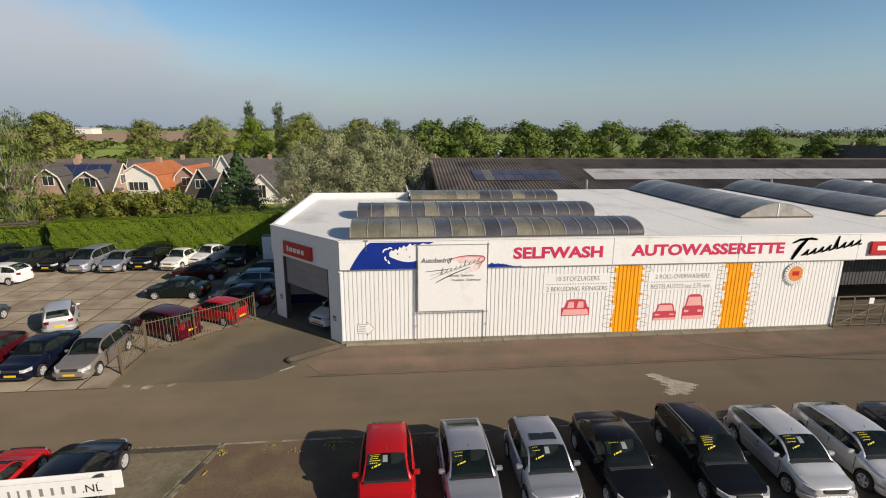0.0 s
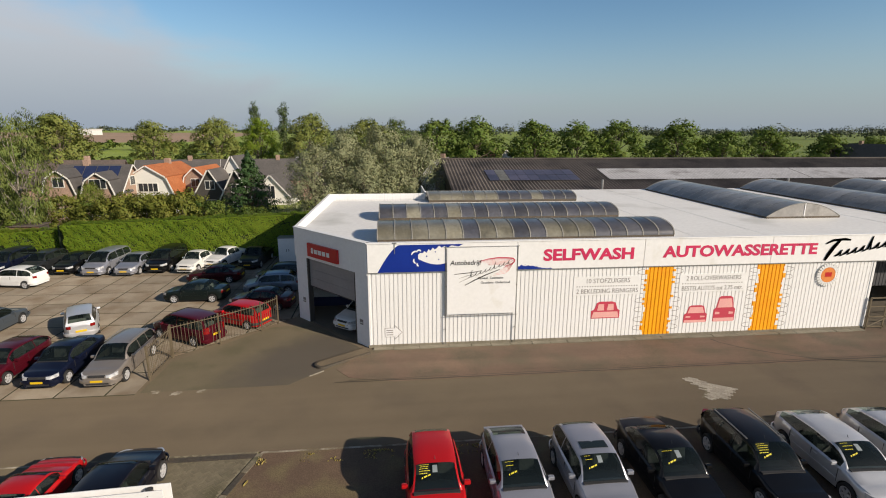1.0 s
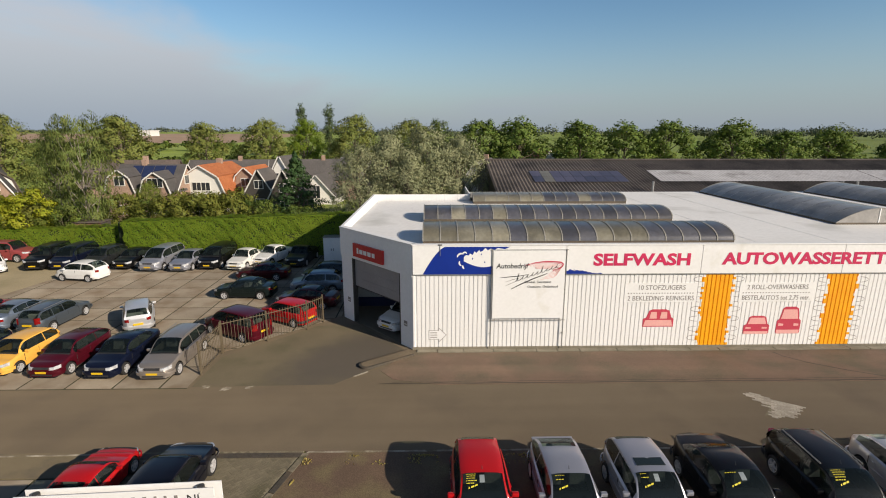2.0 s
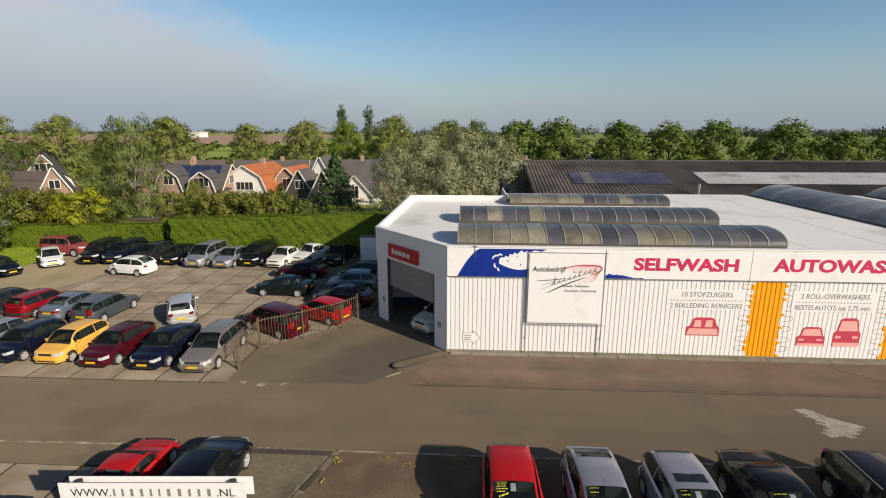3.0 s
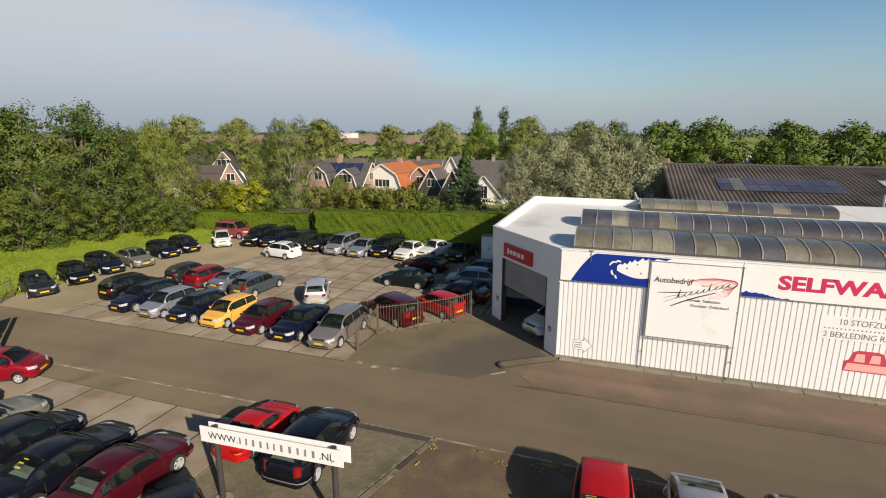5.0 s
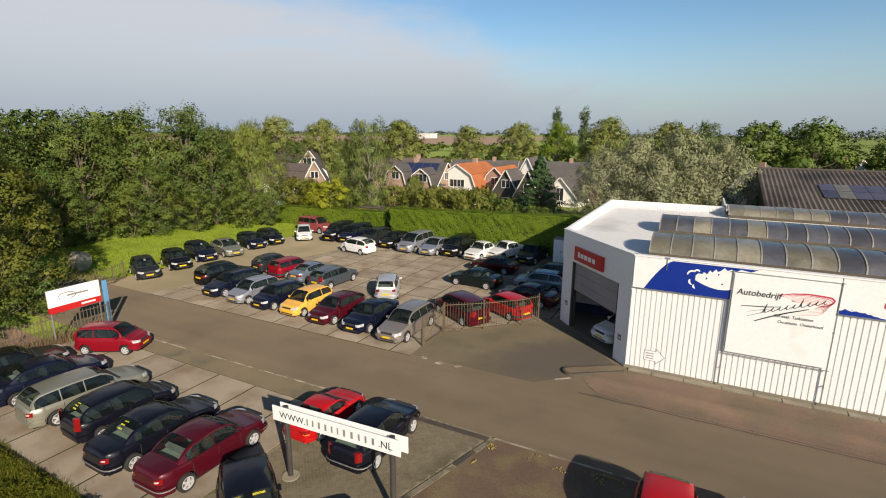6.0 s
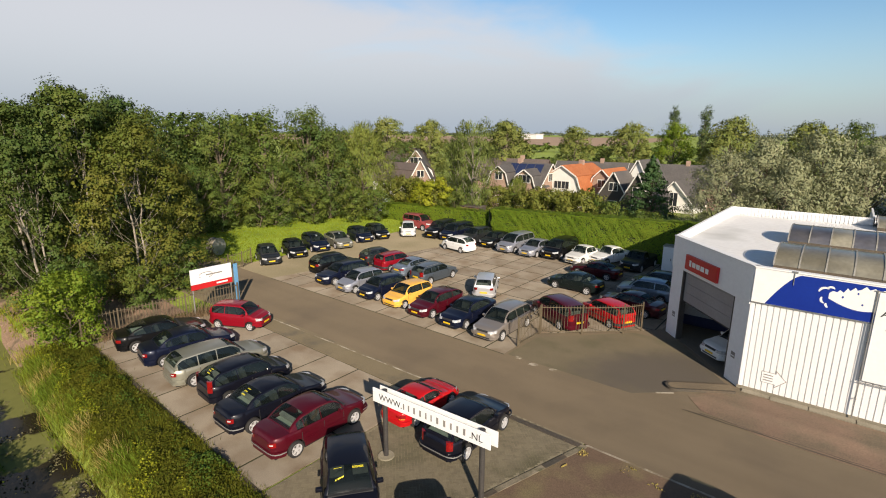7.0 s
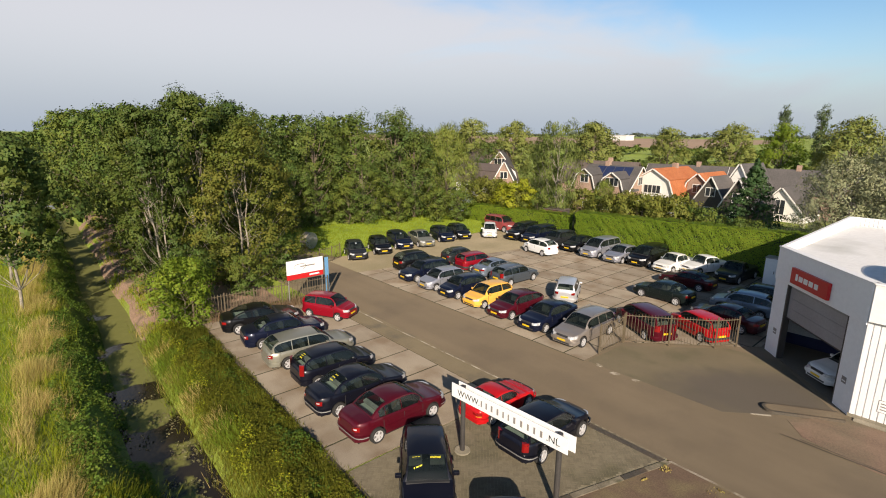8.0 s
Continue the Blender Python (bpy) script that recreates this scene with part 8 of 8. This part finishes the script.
tank = thing("round_tank", -43.3, 21.8, -0.02, 20, label="grey weathered round tank lying on its side", category="tank")
part("drum", tubed((-0.35, 0, 0.78), (0.35, 0, 0.78), 0.76, sides=28), M["kerb"], tank, "", 40)
for px in (-0.37, 0.33):
    part("rim_band", tubed((px, 0, 0.78), (px + 0.04, 0, 0.78), 0.79, sides=28), M["steel"], tank, "steel rim band", 40)
for py in (-0.4, 0.4):
    part("chock", boxed(-0.3, 0.3, py - 0.1, py + 0.1, -0.02, 0.2, bevel=0.02), M["gutter"], tank)

green_house = thing("greenhouse", -52.0, 50.0, 0, 15, label="small pale blue garden greenhouse among the shrubs", category="greenhouse")
pale = mat("pale_blue_sheet", (0.42, 0.52, 0.56), (0.5, 0.58, 0.6), 0.35, 0.8, 6.0, 0.1)
part("wall", boxed(-1.4, 1.4, -1.0, 1.0, 0, 1.7, bevel=0.02), pale, green_house)
for sg in (-1, 1):
    bm = bmesh.new()
    vs = [bm.verts.new(p) for p in ((-1.5, sg * 1.1, 1.68), (1.5, sg * 1.1, 1.68), (1.5, 0, 2.35), (-1.5, 0, 2.35))]
    bm.faces.new(vs)
    bmesh.ops.solidify(bm, geom=list(bm.faces), thickness=0.04)
    part("roof_pane", bm, pale, green_house)
for px in (-1.4, -0.47, 0.47, 1.4):
    part("bar", boxed(px - 0.03, px + 0.03, -1.04, -1.0, 0, 1.7), M["steel"], green_house)

shed_ = thing("garden_shed", -35.6, 47.9, 0, 4, label="low brown wooden garden shed behind the hedge", category="shed")
plank = mat("brown_plank", (0.20, 0.115, 0.07), (0.26, 0.15, 0.09), 0.8, 1.2, 14.0, 0.2, 0.3, objrand=0.15)
part("body", boxed(0.02, 2.4, 0.03, 1.6, -0.05, 2.3), WALL_MAT["dark"], shed_)
for k in range(16):
    part("plank", boxed(0.15 * k + 0.005, 0.15 * k + 0.145, -0.01, 0.028, 0, 2.25 + 0.08 * math.sin(5.0 * k)), plank, shed_)
part("roof", boxed(-0.12, 2.52, -0.15, 1.75, 2.3, 2.38, bevel=0.01), ROOF_MAT["brown"], shed_)

# ---- name board on posts ----
nb = thing("name_board", -11.62, 11.2, 0, 3.1, label="long white name board on two steel posts", category="sign")
for oy, x0, x1 in ((0.0, 0.0, 4.54), (0.24, 0.1, 4.64)):
    part("panel", boxed(x0, x1, oy - 0.015, oy + 0.015, 2.02, 2.52, bevel=0.006), M["white_flat"], nb)
for px in (0.42, 4.2):
    part("post", tubed((px, 0.12, 0.0), (px, 0.12, 2.5), 0.085, sides=12), M["dark_steel"], nb, "dark steel post")
    part("foot", tubed((px, 0.12, -0.03), (px, 0.12, 0.06), 0.3, 0.27, 18), M["kerb"], nb, "round concrete foot")
    for pz in (2.12, 2.4):
        part("bolt", tubed((px, -0.022, pz), (px, -0.014, pz), 0.014, sides=8), M["steel"], nb, "small steel bolt")
lettering("WWW.", 0.21, pose(0.28, -0.017, 2.16, 90, 0, 0), M["black_print"], "lettering", nb, stretch=0.98)
lettering(".NL", 0.21, pose(3.84, -0.017, 2.16, 90, 0, 0), M["black_print"], "lettering", nb, stretch=0.44)
xx = 1.30
for k in range(11):
    wd = (0.09, 0.1, 0.13, 0.13, 0.1, 0.09, 0.15, 0.15, 0.12, 0.12, 0.15)[k]
    part("text_bar", boxed(xx + 0.22 * wd, xx + 0.76 * wd, -0.02, -0.016, 2.16, 2.37), M["grey_print"], nb, "dark bar in place of a letter")
    xx += wd + 0.11

# ---- red and white sign by the fence ----
rs = thing("garage_sign", -29.3, 13.3, 0, 90, label="white and red sign on steel posts by the fence", category="sign")
part("panel", boxed(0.0, 2.5, -0.05, 0.05, 1.95, 2.85, bevel=0.01), M["white_flat"], rs)
part("red_band", boxed(0.0, 2.5, -0.055, 0.055, 1.62, 1.95, bevel=0.01), M["sign_red"], rs, "red lower band")
bm = bmesh.new()
pts = [(0.9 - 0.42 * math.cos(a), 2.42 + 0.18 * math.sin(a)) for a in [math.pi * (0.15 + 1.6 * k / 12) - 1.2 for k in range(13)]]
for (ax, az), (bx, bz) in zip(pts, pts[1:]):
    vs = [bm.verts.new((px, -0.058, pz)) for px, pz in ((ax, az - 0.02), (bx, bz - 0.02), (bx, bz + 0.02), (ax, az + 0.02))]
    bm.faces.new(vs)
part("swoosh", bm, M["grey_print"], rs, "grey sweeping mark")
part("text_bar", boxed(0.9, 1.9, -0.058, -0.052, 2.38, 2.46), M["grey_print"], rs)
part("text_bar", boxed(1.5, 2.2, -0.061, -0.055, 1.74, 1.84), M["paper"], rs)
for px in (0.08, 2.42):
    part("post", tubed((px, 0.0, 0.0), (px, 0.0, 2.0), 0.045), M["steel"], rs)
bp_ = thing("blue_post", -29.25, 16.05, label="tall narrow pale blue post beside the sign", category="post")
part("panel", boxed(-0.05, 0.05, -0.12, 0.12, 0.0, 2.75, bevel=0.015), M["sign_blue"], bp_)

# ---- fences ----
def bar_fence(name, pts, h, label, step=0.15, r=0.012, gate=False):
    ob = thing(name, 0, 0, label=label, category="fence")
    for (ax, ay), (bx, by) in zip(pts, pts[1:]):
        d = Vector((bx - ax, by - ay))
        n = max(2, int(d.length / step))
        for z in (0.14, h - 0.12):
            part("rail", tubed((ax, ay, z), (bx, by, z), 0.022, sides=6), M["fence_steel"], ob)
        for k in range(1, n):
            px, py = ax + d.x * k / n, ay + d.y * k / n
            part("bar", tubed((px, py, 0.1), (px, py, h), r, sides=6), M["fence_steel"], ob)
    for px, py in pts:
        part("post", boxed(px - 0.035, px + 0.035, py - 0.035, py + 0.035, -0.02, h + 0.06, bevel=0.006), M["fence_steel"], ob)
    return ob


bar_fence("steel_fence", [(-12.32, 24.32), (-10.53, 25.68), (-8.81, 27.23), (-8.16, 28.29)], 1.65, "rusty brown steel bar fence beside the apron")
fg = bar_fence("fence_gate", [(-12.36, 21.97), (-12.32, 24.22)], 1.6, "open steel bar gate leaf of the fence", gate=True)
part("brace", tubed((-12.36, 22.0, 0.14), (-12.32, 24.2, 1.48), 0.018, sides=6), M["fence_steel"], fg)
bar_fence("boundary_fence", [(-29.7, 7.8), (-29.6, 9.5), (-29.45, 11.2), (-29.3, 12.9), (-29.2, 14.6), (-29.1, 16.0)], 1.5, "weathered brown bar fence at the end of the lot", 0.17, 0.022)
bar_fence("boundary_fence", [(-37.4, 19.8), (-37.5, 21.0), (-38.2, 22.2)], 1.3, "open steel gate at the end of the road", 0.2, 0.015)

# ---- banks: shrubs and grasses ----
def growth(name, label, leaf, count, area, hmin, hmax, width, seed, blade=True, category="grass", patchy=None, lean=(0.0, 0.0)):
    """One sheet of many separate blades or leaves over a stretch of bank; area gives random places and the ground there.
    patchy: spacing and threshold of the clumps in which it grows; lean: the way in which the blades hang over."""
    rng = np.random.RandomState(seed)
    p = area(count, rng)
    tall_ = np.ones(len(p))
    if patchy:
        v = np.array([noise.noise(Vector((a / patchy[0], 1.6 * b / patchy[0], 0.7 * seed))) for a, b in p[:, :2]])
        keep = v > patchy[1] + rng.uniform(-0.15, 0.15, len(v))
        p, tall_ = p[keep], (0.7 + 0.7 * np.maximum(0.0, v))[keep]
    n = len(p)
    h = (rng.uniform(hmin, hmax, n) * tall_)[:, None]
    if blade:
        a = rng.uniform(0, 6.283, n)
        s = np.stack((np.cos(a), np.sin(a), 0 * a), axis=1) * width * rng.uniform(0.6, 1.3, (n, 1))
        hang = np.concatenate((rng.normal(lean[0], 0.32, (n, 1)), rng.normal(lean[1], 0.32, (n, 1)), np.ones((n, 1))), axis=1)
        tip = p + unit(hang) * h
        quads = np.stack((p - s, p + s, tip + 0.2 * s, tip - 0.2 * s), axis=1).reshape(-1, 3)
        me = leaf_mesh(name, quads, None, LEAF[leaf])
    else:
        p = p + h * np.array((0, 0, 1.0))
        out = np.concatenate((rng.normal(0, 0.45, (n, 2)), np.ones((n, 1))), axis=1)
        me = leaf_mesh(name, *leaf_quads(p, unit(out), 2 * width, rng, 0.0, 0.8), LEAF[leaf])
    return tagged(new(name, me), label, category, kind="stuff")


BANK = ((-8, -0.02), (-2.4, 0.02), (-2.0, -0.1), (-1.5, -0.6), (-1.1, -0.98), (0, -1.3), (1.0, -0.98), (1.35, -0.62), (1.9, -0.25), (2.8, -0.07), (3.3, -0.03), (9, -0.03))


def along_ditch(x, d):
    y = 3.7 + 0.037 * (-16.0 - x) + 0.12 * np.sin(0.31 * x) + d
    z = np.interp(d, [a for a, b in BANK], [b for a, b in BANK])
    return np.stack((x, y, np.maximum(z, -0.93)), axis=1)


def strip(x0, x1, d0, d1, near=1.6):
    """Places along the ditch, at d0 to d1 from its middle, closer together towards x1."""
    def place(n, rng):
        return along_ditch(x1 + (x0 - x1) * rng.random_sample(n) ** near, rng.uniform(d0, d1, n) + 0.25 * rng.normal(size=n))
    return place


def mound(x0, x1, d0, d1, h, near=1.5):
    """Places over low ragged clumps on the bank."""
    def place(n, rng):
        x = x1 + (x0 - x1) * rng.random_sample(n) ** near
        d = rng.uniform(d0, d1, n)
        k = np.sin(np.pi * (d - d0) / (d1 - d0)) ** 0.5
        lump = np.array([noise.noise(Vector((0.7 * a, 1.1 * b, 2.0))) + 0.6 * noise.noise(Vector((2.1 * a, 2.6 * b, 5.0))) for a, b in zip(x, d)])
        p = along_ditch(x, d)
        p[:, 2] += np.maximum(0.0, h * k * (0.5 + 0.9 * lump)) * rng.random_sample(n) ** 0.35
        return p
    return place


growth("bank_shrubs", "dense yellow green bramble bank between ditch and car lot", "bank", 60000, mound(-31, -6, 1.7, 3.9, 0.42), 0.0, 0.10, 0.034, 1, False, "shrubs")
growth("bank_grass", "fine yellow green grass on the ditch bank", "bank", 46000, strip(-31, -6, 1.2, 3.6), 0.12, 0.3, 0.012, 14)
growth("bank_shrubs", "darker green leaves in the bramble bank", "nettle", 34000, mound(-31, -6, 2.4, 3.9, 0.46), 0.0, 0.1, 0.032, 2, False, "shrubs", (1.3, 0.1))
growth("bank_weeds", "bright yellow weeds at the water's edge", "yellow", 20000, mound(-31, -8, 1.4, 2.7, 0.55), 0.0, 0.15, 0.034, 3, False, "weeds", (1.3, 0.22))
growth("bank_grass", "long green grass among the brambles", "lime", 12000, strip(-31, -6, 1.1, 2.2), 0.25, 0.6, 0.012, 11, patchy=(2.0, 0.0), lean=(0.0, -0.3))
growth("bank_grass", "green grass hanging over the water's edge", "grass", 9000, strip(-17, -6, -2.6, -1.1, 1.3), 0.4, 0.85, 0.012, 17, lean=(0.1, 0.3))
growth("reeds", "dry pale reeds at the water's edge", "straw", 6000, strip(-34, -8, 1.1, 2.0), 0.25, 0.6, 0.009, 4, True, "reeds", (1.6, 0.2), (0.1, -0.3))
growth("bank_shrubs", "dark green nettles along the meadow side of the ditch", "nettle", 92000, mound(-90, -8, -3.1, -0.75, 1.1, 1.9), 0.0, 0.15, 0.042, 5, False, "weeds", (1.5, -0.25))
growth("bank_shrubs", "light green nettle tops along the ditch", "lime", 16000, mound(-90, -6, -3.0, -0.9, 1.05, 1.9), 0.05, 0.2, 0.038, 13, False, "weeds", (1.2, 0.2))
growth("bank_grass", "rough grass among the nettles", "grass", 14000, strip(-80, -6, -3.5, -2.2, 1.9), 0.4, 0.9, 0.011, 12, patchy=(1.6, 0.1), lean=(0.05, 0.2))
growth("tall_grass", "tall dry straw coloured grass beside the ditch", "straw", 52000, strip(-75, -6, -4.1, -2.8, 1.9), 0.5, 1.05, 0.008, 6, patchy=(2.2, -0.1), lean=(0.15, 0.25))
growth("tall_grass", "scattered dry seed heads in the meadow", "straw", 7000, strip(-60, -6, -10.0, -3.8, 1.9), 0.35, 0.7, 0.007, 16, patchy=(2.4, 0.15), lean=(0.1, 0.1))
growth("meadow_grass", "long bright green meadow grass", "meadow", 62000, strip(-80, -6, -13, -2.6, 1.9), 0.2, 0.5, 0.016, 7, lean=(0.1, 0.05))
growth("water_plants", "clumps of dull green water plants", "pad", 5000, strip(-30, -8, -0.7, 0.9), 0.0, 0.02, 0.05, 8, False, "water plants", (0.8, 0.15))
growth("verge_grass", "rough grass and weeds under the trees", "grass", 9000, strip(-80, -30, 1.2, 3.0, 1.3), 0.1, 0.45, 0.02, 9, patchy=(2.0, 0.05))


def joint_weeds(n, rng):
    """Tufts along the paving's edge line and beside the kerb."""
    t = rng.random_sample(n)
    side = rng.random_sample(n) < 0.55
    x = np.where(side, -6.2 + 9.0 * t ** 1.5, -6.2 - 2.6 * t + 0.3)
    y = np.where(side, 16.05 - 0.5 * rng.random_sample(n) ** 2, 16.0 - 8.5 * t)
    return np.stack((x, y, np.full(n, 0.012)), axis=1)


growth("joint_weeds", "dry yellowish weeds in the paving joints", "straw", 3000, joint_weeds, 0.02, 0.07, 0.03, 21, True, "weeds", (0.7, 0.12))


def edge_fringe(n, rng):
    """Weeds creeping over the edging of the bank lot."""
    t = rng.random_sample(n)
    return np.stack((-9.0 - 20.8 * t, 7.45 + 0.55 * t + 0.10 * rng.normal(size=n) - 0.05, np.full(n, 0.01)), axis=1)


growth("edge_weeds", "yellow green weeds creeping over the lot's edging", "bank", 8000, edge_fringe, 0.04, 0.13, 0.014, 31, True, "weeds", (0.8, -0.15), (0.0, 0.5))
growth("edge_weeds", "brown dead stalks along the lot's edging", "dead", 2500, edge_fringe, 0.04, 0.12, 0.01, 32, True, "weeds", (0.6, 0.0), (0.0, 0.3))


def far_bank(n, rng):
    x = rng.uniform(-6, 45, n)
    side = rng.random_sample(n) < 0.5
    return along_ditch(x, np.where(side, rng.uniform(1.1, 3.2, n), rng.uniform(-9.0, -1.2, n)))


growth("verge_grass", "long green grass on the ditch banks", "meadow", 24000, far_bank, 0.2, 0.5, 0.03, 22)


def fence_foot(n, rng):
    t = rng.random_sample(n)
    return np.stack((-29.7 + 0.6 * t + 0.5 * np.abs(rng.normal(0, 0.6, n)) - 0.6 * rng.random_sample(n), 7.8 + 7.0 * t, np.full(n, 0.0)), axis=1)


growth("dry_brambles", "dry brown brambles at the foot of the fence", "dead", 5000, fence_foot, 0.15, 0.6, 0.012, 23, True, "weeds", (1.2, -0.1))


def lawn(n, rng):
    return np.stack((rng.uniform(-53, -38.3, n), rng.uniform(19.5, 46, n), np.full(n, -0.02)), axis=1)


growth("lawn_grass", "bright green grass beside the car lot", "meadow", 26000, lawn, 0.05, 0.16, 0.028, 10)

# ---- far landscape ----
def woods(name, x0, y0, x1, y1, h, count, leaf, seed, size):
    rng = np.random.RandomState(seed)
    quads, soft = [], []
    for k in range(count):
        t = rng.random_sample()
        x, y = lerp(x0, x1, t), lerp(y0, y1, t)
        hh = h * (0.7 + 0.5 * noise.noise(Vector((0.02 * x, 0.02 * y, seed)))) * rng.uniform(0.75, 1.05)
        v, n = lobe_leaves((x + 6 * rng.normal(), y + 6 * rng.normal(), hh * 0.5), (h * 0.55, h * 0.55, hh * 0.5), 64, size, rng, 8, 0.0, 0.0)
        quads.append(v)
        soft.append(n)
    return tagged(new(name, leaf_mesh(name, np.concatenate(quads), np.concatenate(soft), LEAF[leaf])), "distant belt of trees on the horizon", "trees", kind="stuff")


# the "far" leaf colour carries the haze of these belts
woods("far_woods", -2300, 1480, -300, 1500, 24, 300, "far", 1, 3.2)
woods("far_woods", -150, 700, 500, 640, 23, 260, "far", 2, 2.0)
woods("far_woods", 450, 620, 1150, 380, 24, 280, "far", 3, 2.0)
woods("far_woods", -1500, 700, -900, -500, 12, 200, "dark", 4, 3.2)
woods("near_woods", 2, 112, 140, 116, 8, 70, "street", 10, 0.8)
woods("near_woods", -170, 175, -30, 150, 6, 46, "dark", 7, 1.5)
woods("near_woods", -90, 240, 60, 230, 7, 46, "green", 8, 1.7)
woods("near_woods", -252, -45, -246, 22, 15, 70, "dark", 9, 1.4)
woods("near_woods", 150, 260, 420, 180, 9, 70, "green", 5, 1.6)
woods("near_woods", -260, 300, -60, 260, 8, 50, "green", 6, 1.6)
fb = thing("far_shed", -515, 900, label="long white shed on the horizon", category="building")
part("wall", boxed(-22, 22, 0, 30, -1, 9), WALL_MAT["white"], fb)
part("roof", boxed(-23, 23, -1, 31, 9, 10), WALL_MAT["white"], fb)

# ---- slabs and pavers ----
def slabs(name, label, outlines, x0, x1, y0, y1, sx, sy, top_):
    """Cast concrete slabs, cut to convex outlines, with weedy open joints."""
    bed = bmesh.new()
    for outline in outlines:
        prism(bed, outline, top_ - 0.08, top_ - 0.012)
    ob = tagged(to_object(name, bed, M["joint"]), label, "pavement", kind="structure")
    keeps = [lines_of(outline) for outline in outlines]
    g = 0.045
    shared = {}
    y = y0
    while y < y1:
        x = x0
        while x < x1:
            cell = [(x + g, y + g), (x + sx - g, y + g), (x + sx - g, y + sy - g), (x + g, y + sy - g)]
            for keep in keeps:
                cut = clip(cell, keep)
                if len(cut) >= 3:
                    whole = len(cut) == 4 and all(abs(a[0] - b[0]) + abs(a[1] - b[1]) < 1e-6 for a, b in zip(cut, cell))
                    if whole and "me" in shared:
                        me = shared["me"]
                    else:
                        local = [(a - x, b - y) for a, b in cut]
                        tmp = to_object("slab", prismed(local, -0.06, 0.0), M["concrete"])
                        me = tmp.data
                        bpy.data.objects.remove(tmp)
                        if whole:
                            shared["me"] = me
                    rz = 0.0015 * math.sin(12.9 * x + 7.7 * y)
                    part_mesh("slab", me, ob, pose(x, y, top_ + rz))
            x += sx
        y += sy
    return ob


slabs("pavement_lot", "weathered concrete slabs of the used car lot", [[(-33.0, 20.75), (-12.45, 20.75), (-12.4, 44.2), (-29.0, 44.2)], [(-12.38, 24.3), (-8.2, 28.3), (-7.3, 29.3), (-7.3, 44.2), (-12.38, 44.2)]], -39.9, -7, 20.75, 44.2, 2.02, 2.02, 0.02)
slabs("pavement_bank_lot", "weathered concrete slabs along the hedge bank", [[(-29.4, 8.1), (-12.95, 7.7), (-12.75, 15.05), (-29.2, 15.05)]], -30.45, -12, 7.05, 15.1, 2.28, 4.0, 0.02)


def pavers():
    outline = [(-12.85, 7.6), (-9.05, 7.6), (-7.6, 12.1), (-6.3, 16.36), (-12.7, 16.36)]
    ob = tagged(to_object("pavement_grey", prismed(outline, -0.1, 0.008), M["paver_joint"]), "grey herringbone block paving round the name board", "pavement", kind="structure")
    keep = lines_of(outline)
    a, b = 0.21, 0.105
    tmp = to_object("paver", boxed(0.005, a - 0.005, 0.005, b - 0.005, -0.04, 0.0, bevel=0.004), M["paver"])
    me = tmp.data
    bpy.data.objects.remove(tmp)
    rest = bmesh.new()
    e = 0.005
    made = 0
    turn = Matrix.Rotation(radians(45), 4, "Z")
    spots = []
    for i in range(-90, 90):
        for j in range(-90, 90):
            if (i - j) % 4 == 0:
                spots.append((i * b, j * b, 0))
            elif (i - j) % 4 == 3:
                spots.append((i * b, j * b, 90))
    for px, py, tn in spots:
        c = turn @ Vector((px, py, 0)) + Vector((-9.5, 12.0, 0))
        m = Matrix.Translation((c.x, c.y, 0.016 + 0.002 * math.sin(9.1 * px + 5.3 * py))) @ turn @ pose(b if tn else 0, 0, 0, 0, 0, tn)
        mid = m @ Vector((a / 2, b / 2, 0))
        if not all((mid.x - q[0][0]) * q[1][0] + (mid.y - q[0][1]) * q[1][1] > 0.06 for q in keep):
            continue
        if made < 300 and -8.6 < mid.x and 12.2 < mid.y:
            part_mesh("paver", me, ob, m)
            made += 1
        else:
            vs = [rest.verts.new(m @ Vector(p)) for p in ((e, e, 0), (a - e, e, 0), (a - e, b - e, 0), (e, b - e, 0), (e, e, -0.03), (a - e, e, -0.03), (a - e, b - e, -0.03), (e, b - e, -0.03))]
            rest.faces.new(vs[:4])
            for q in range(4):
                rest.faces.new((vs[q + 4], vs[(q + 1) % 4 + 4], vs[(q + 1) % 4], vs[q]))
    rp = part("paver_field", rest, M["paver_rest"], ob)
    tagged(rp, kind="stuff")


pavers()
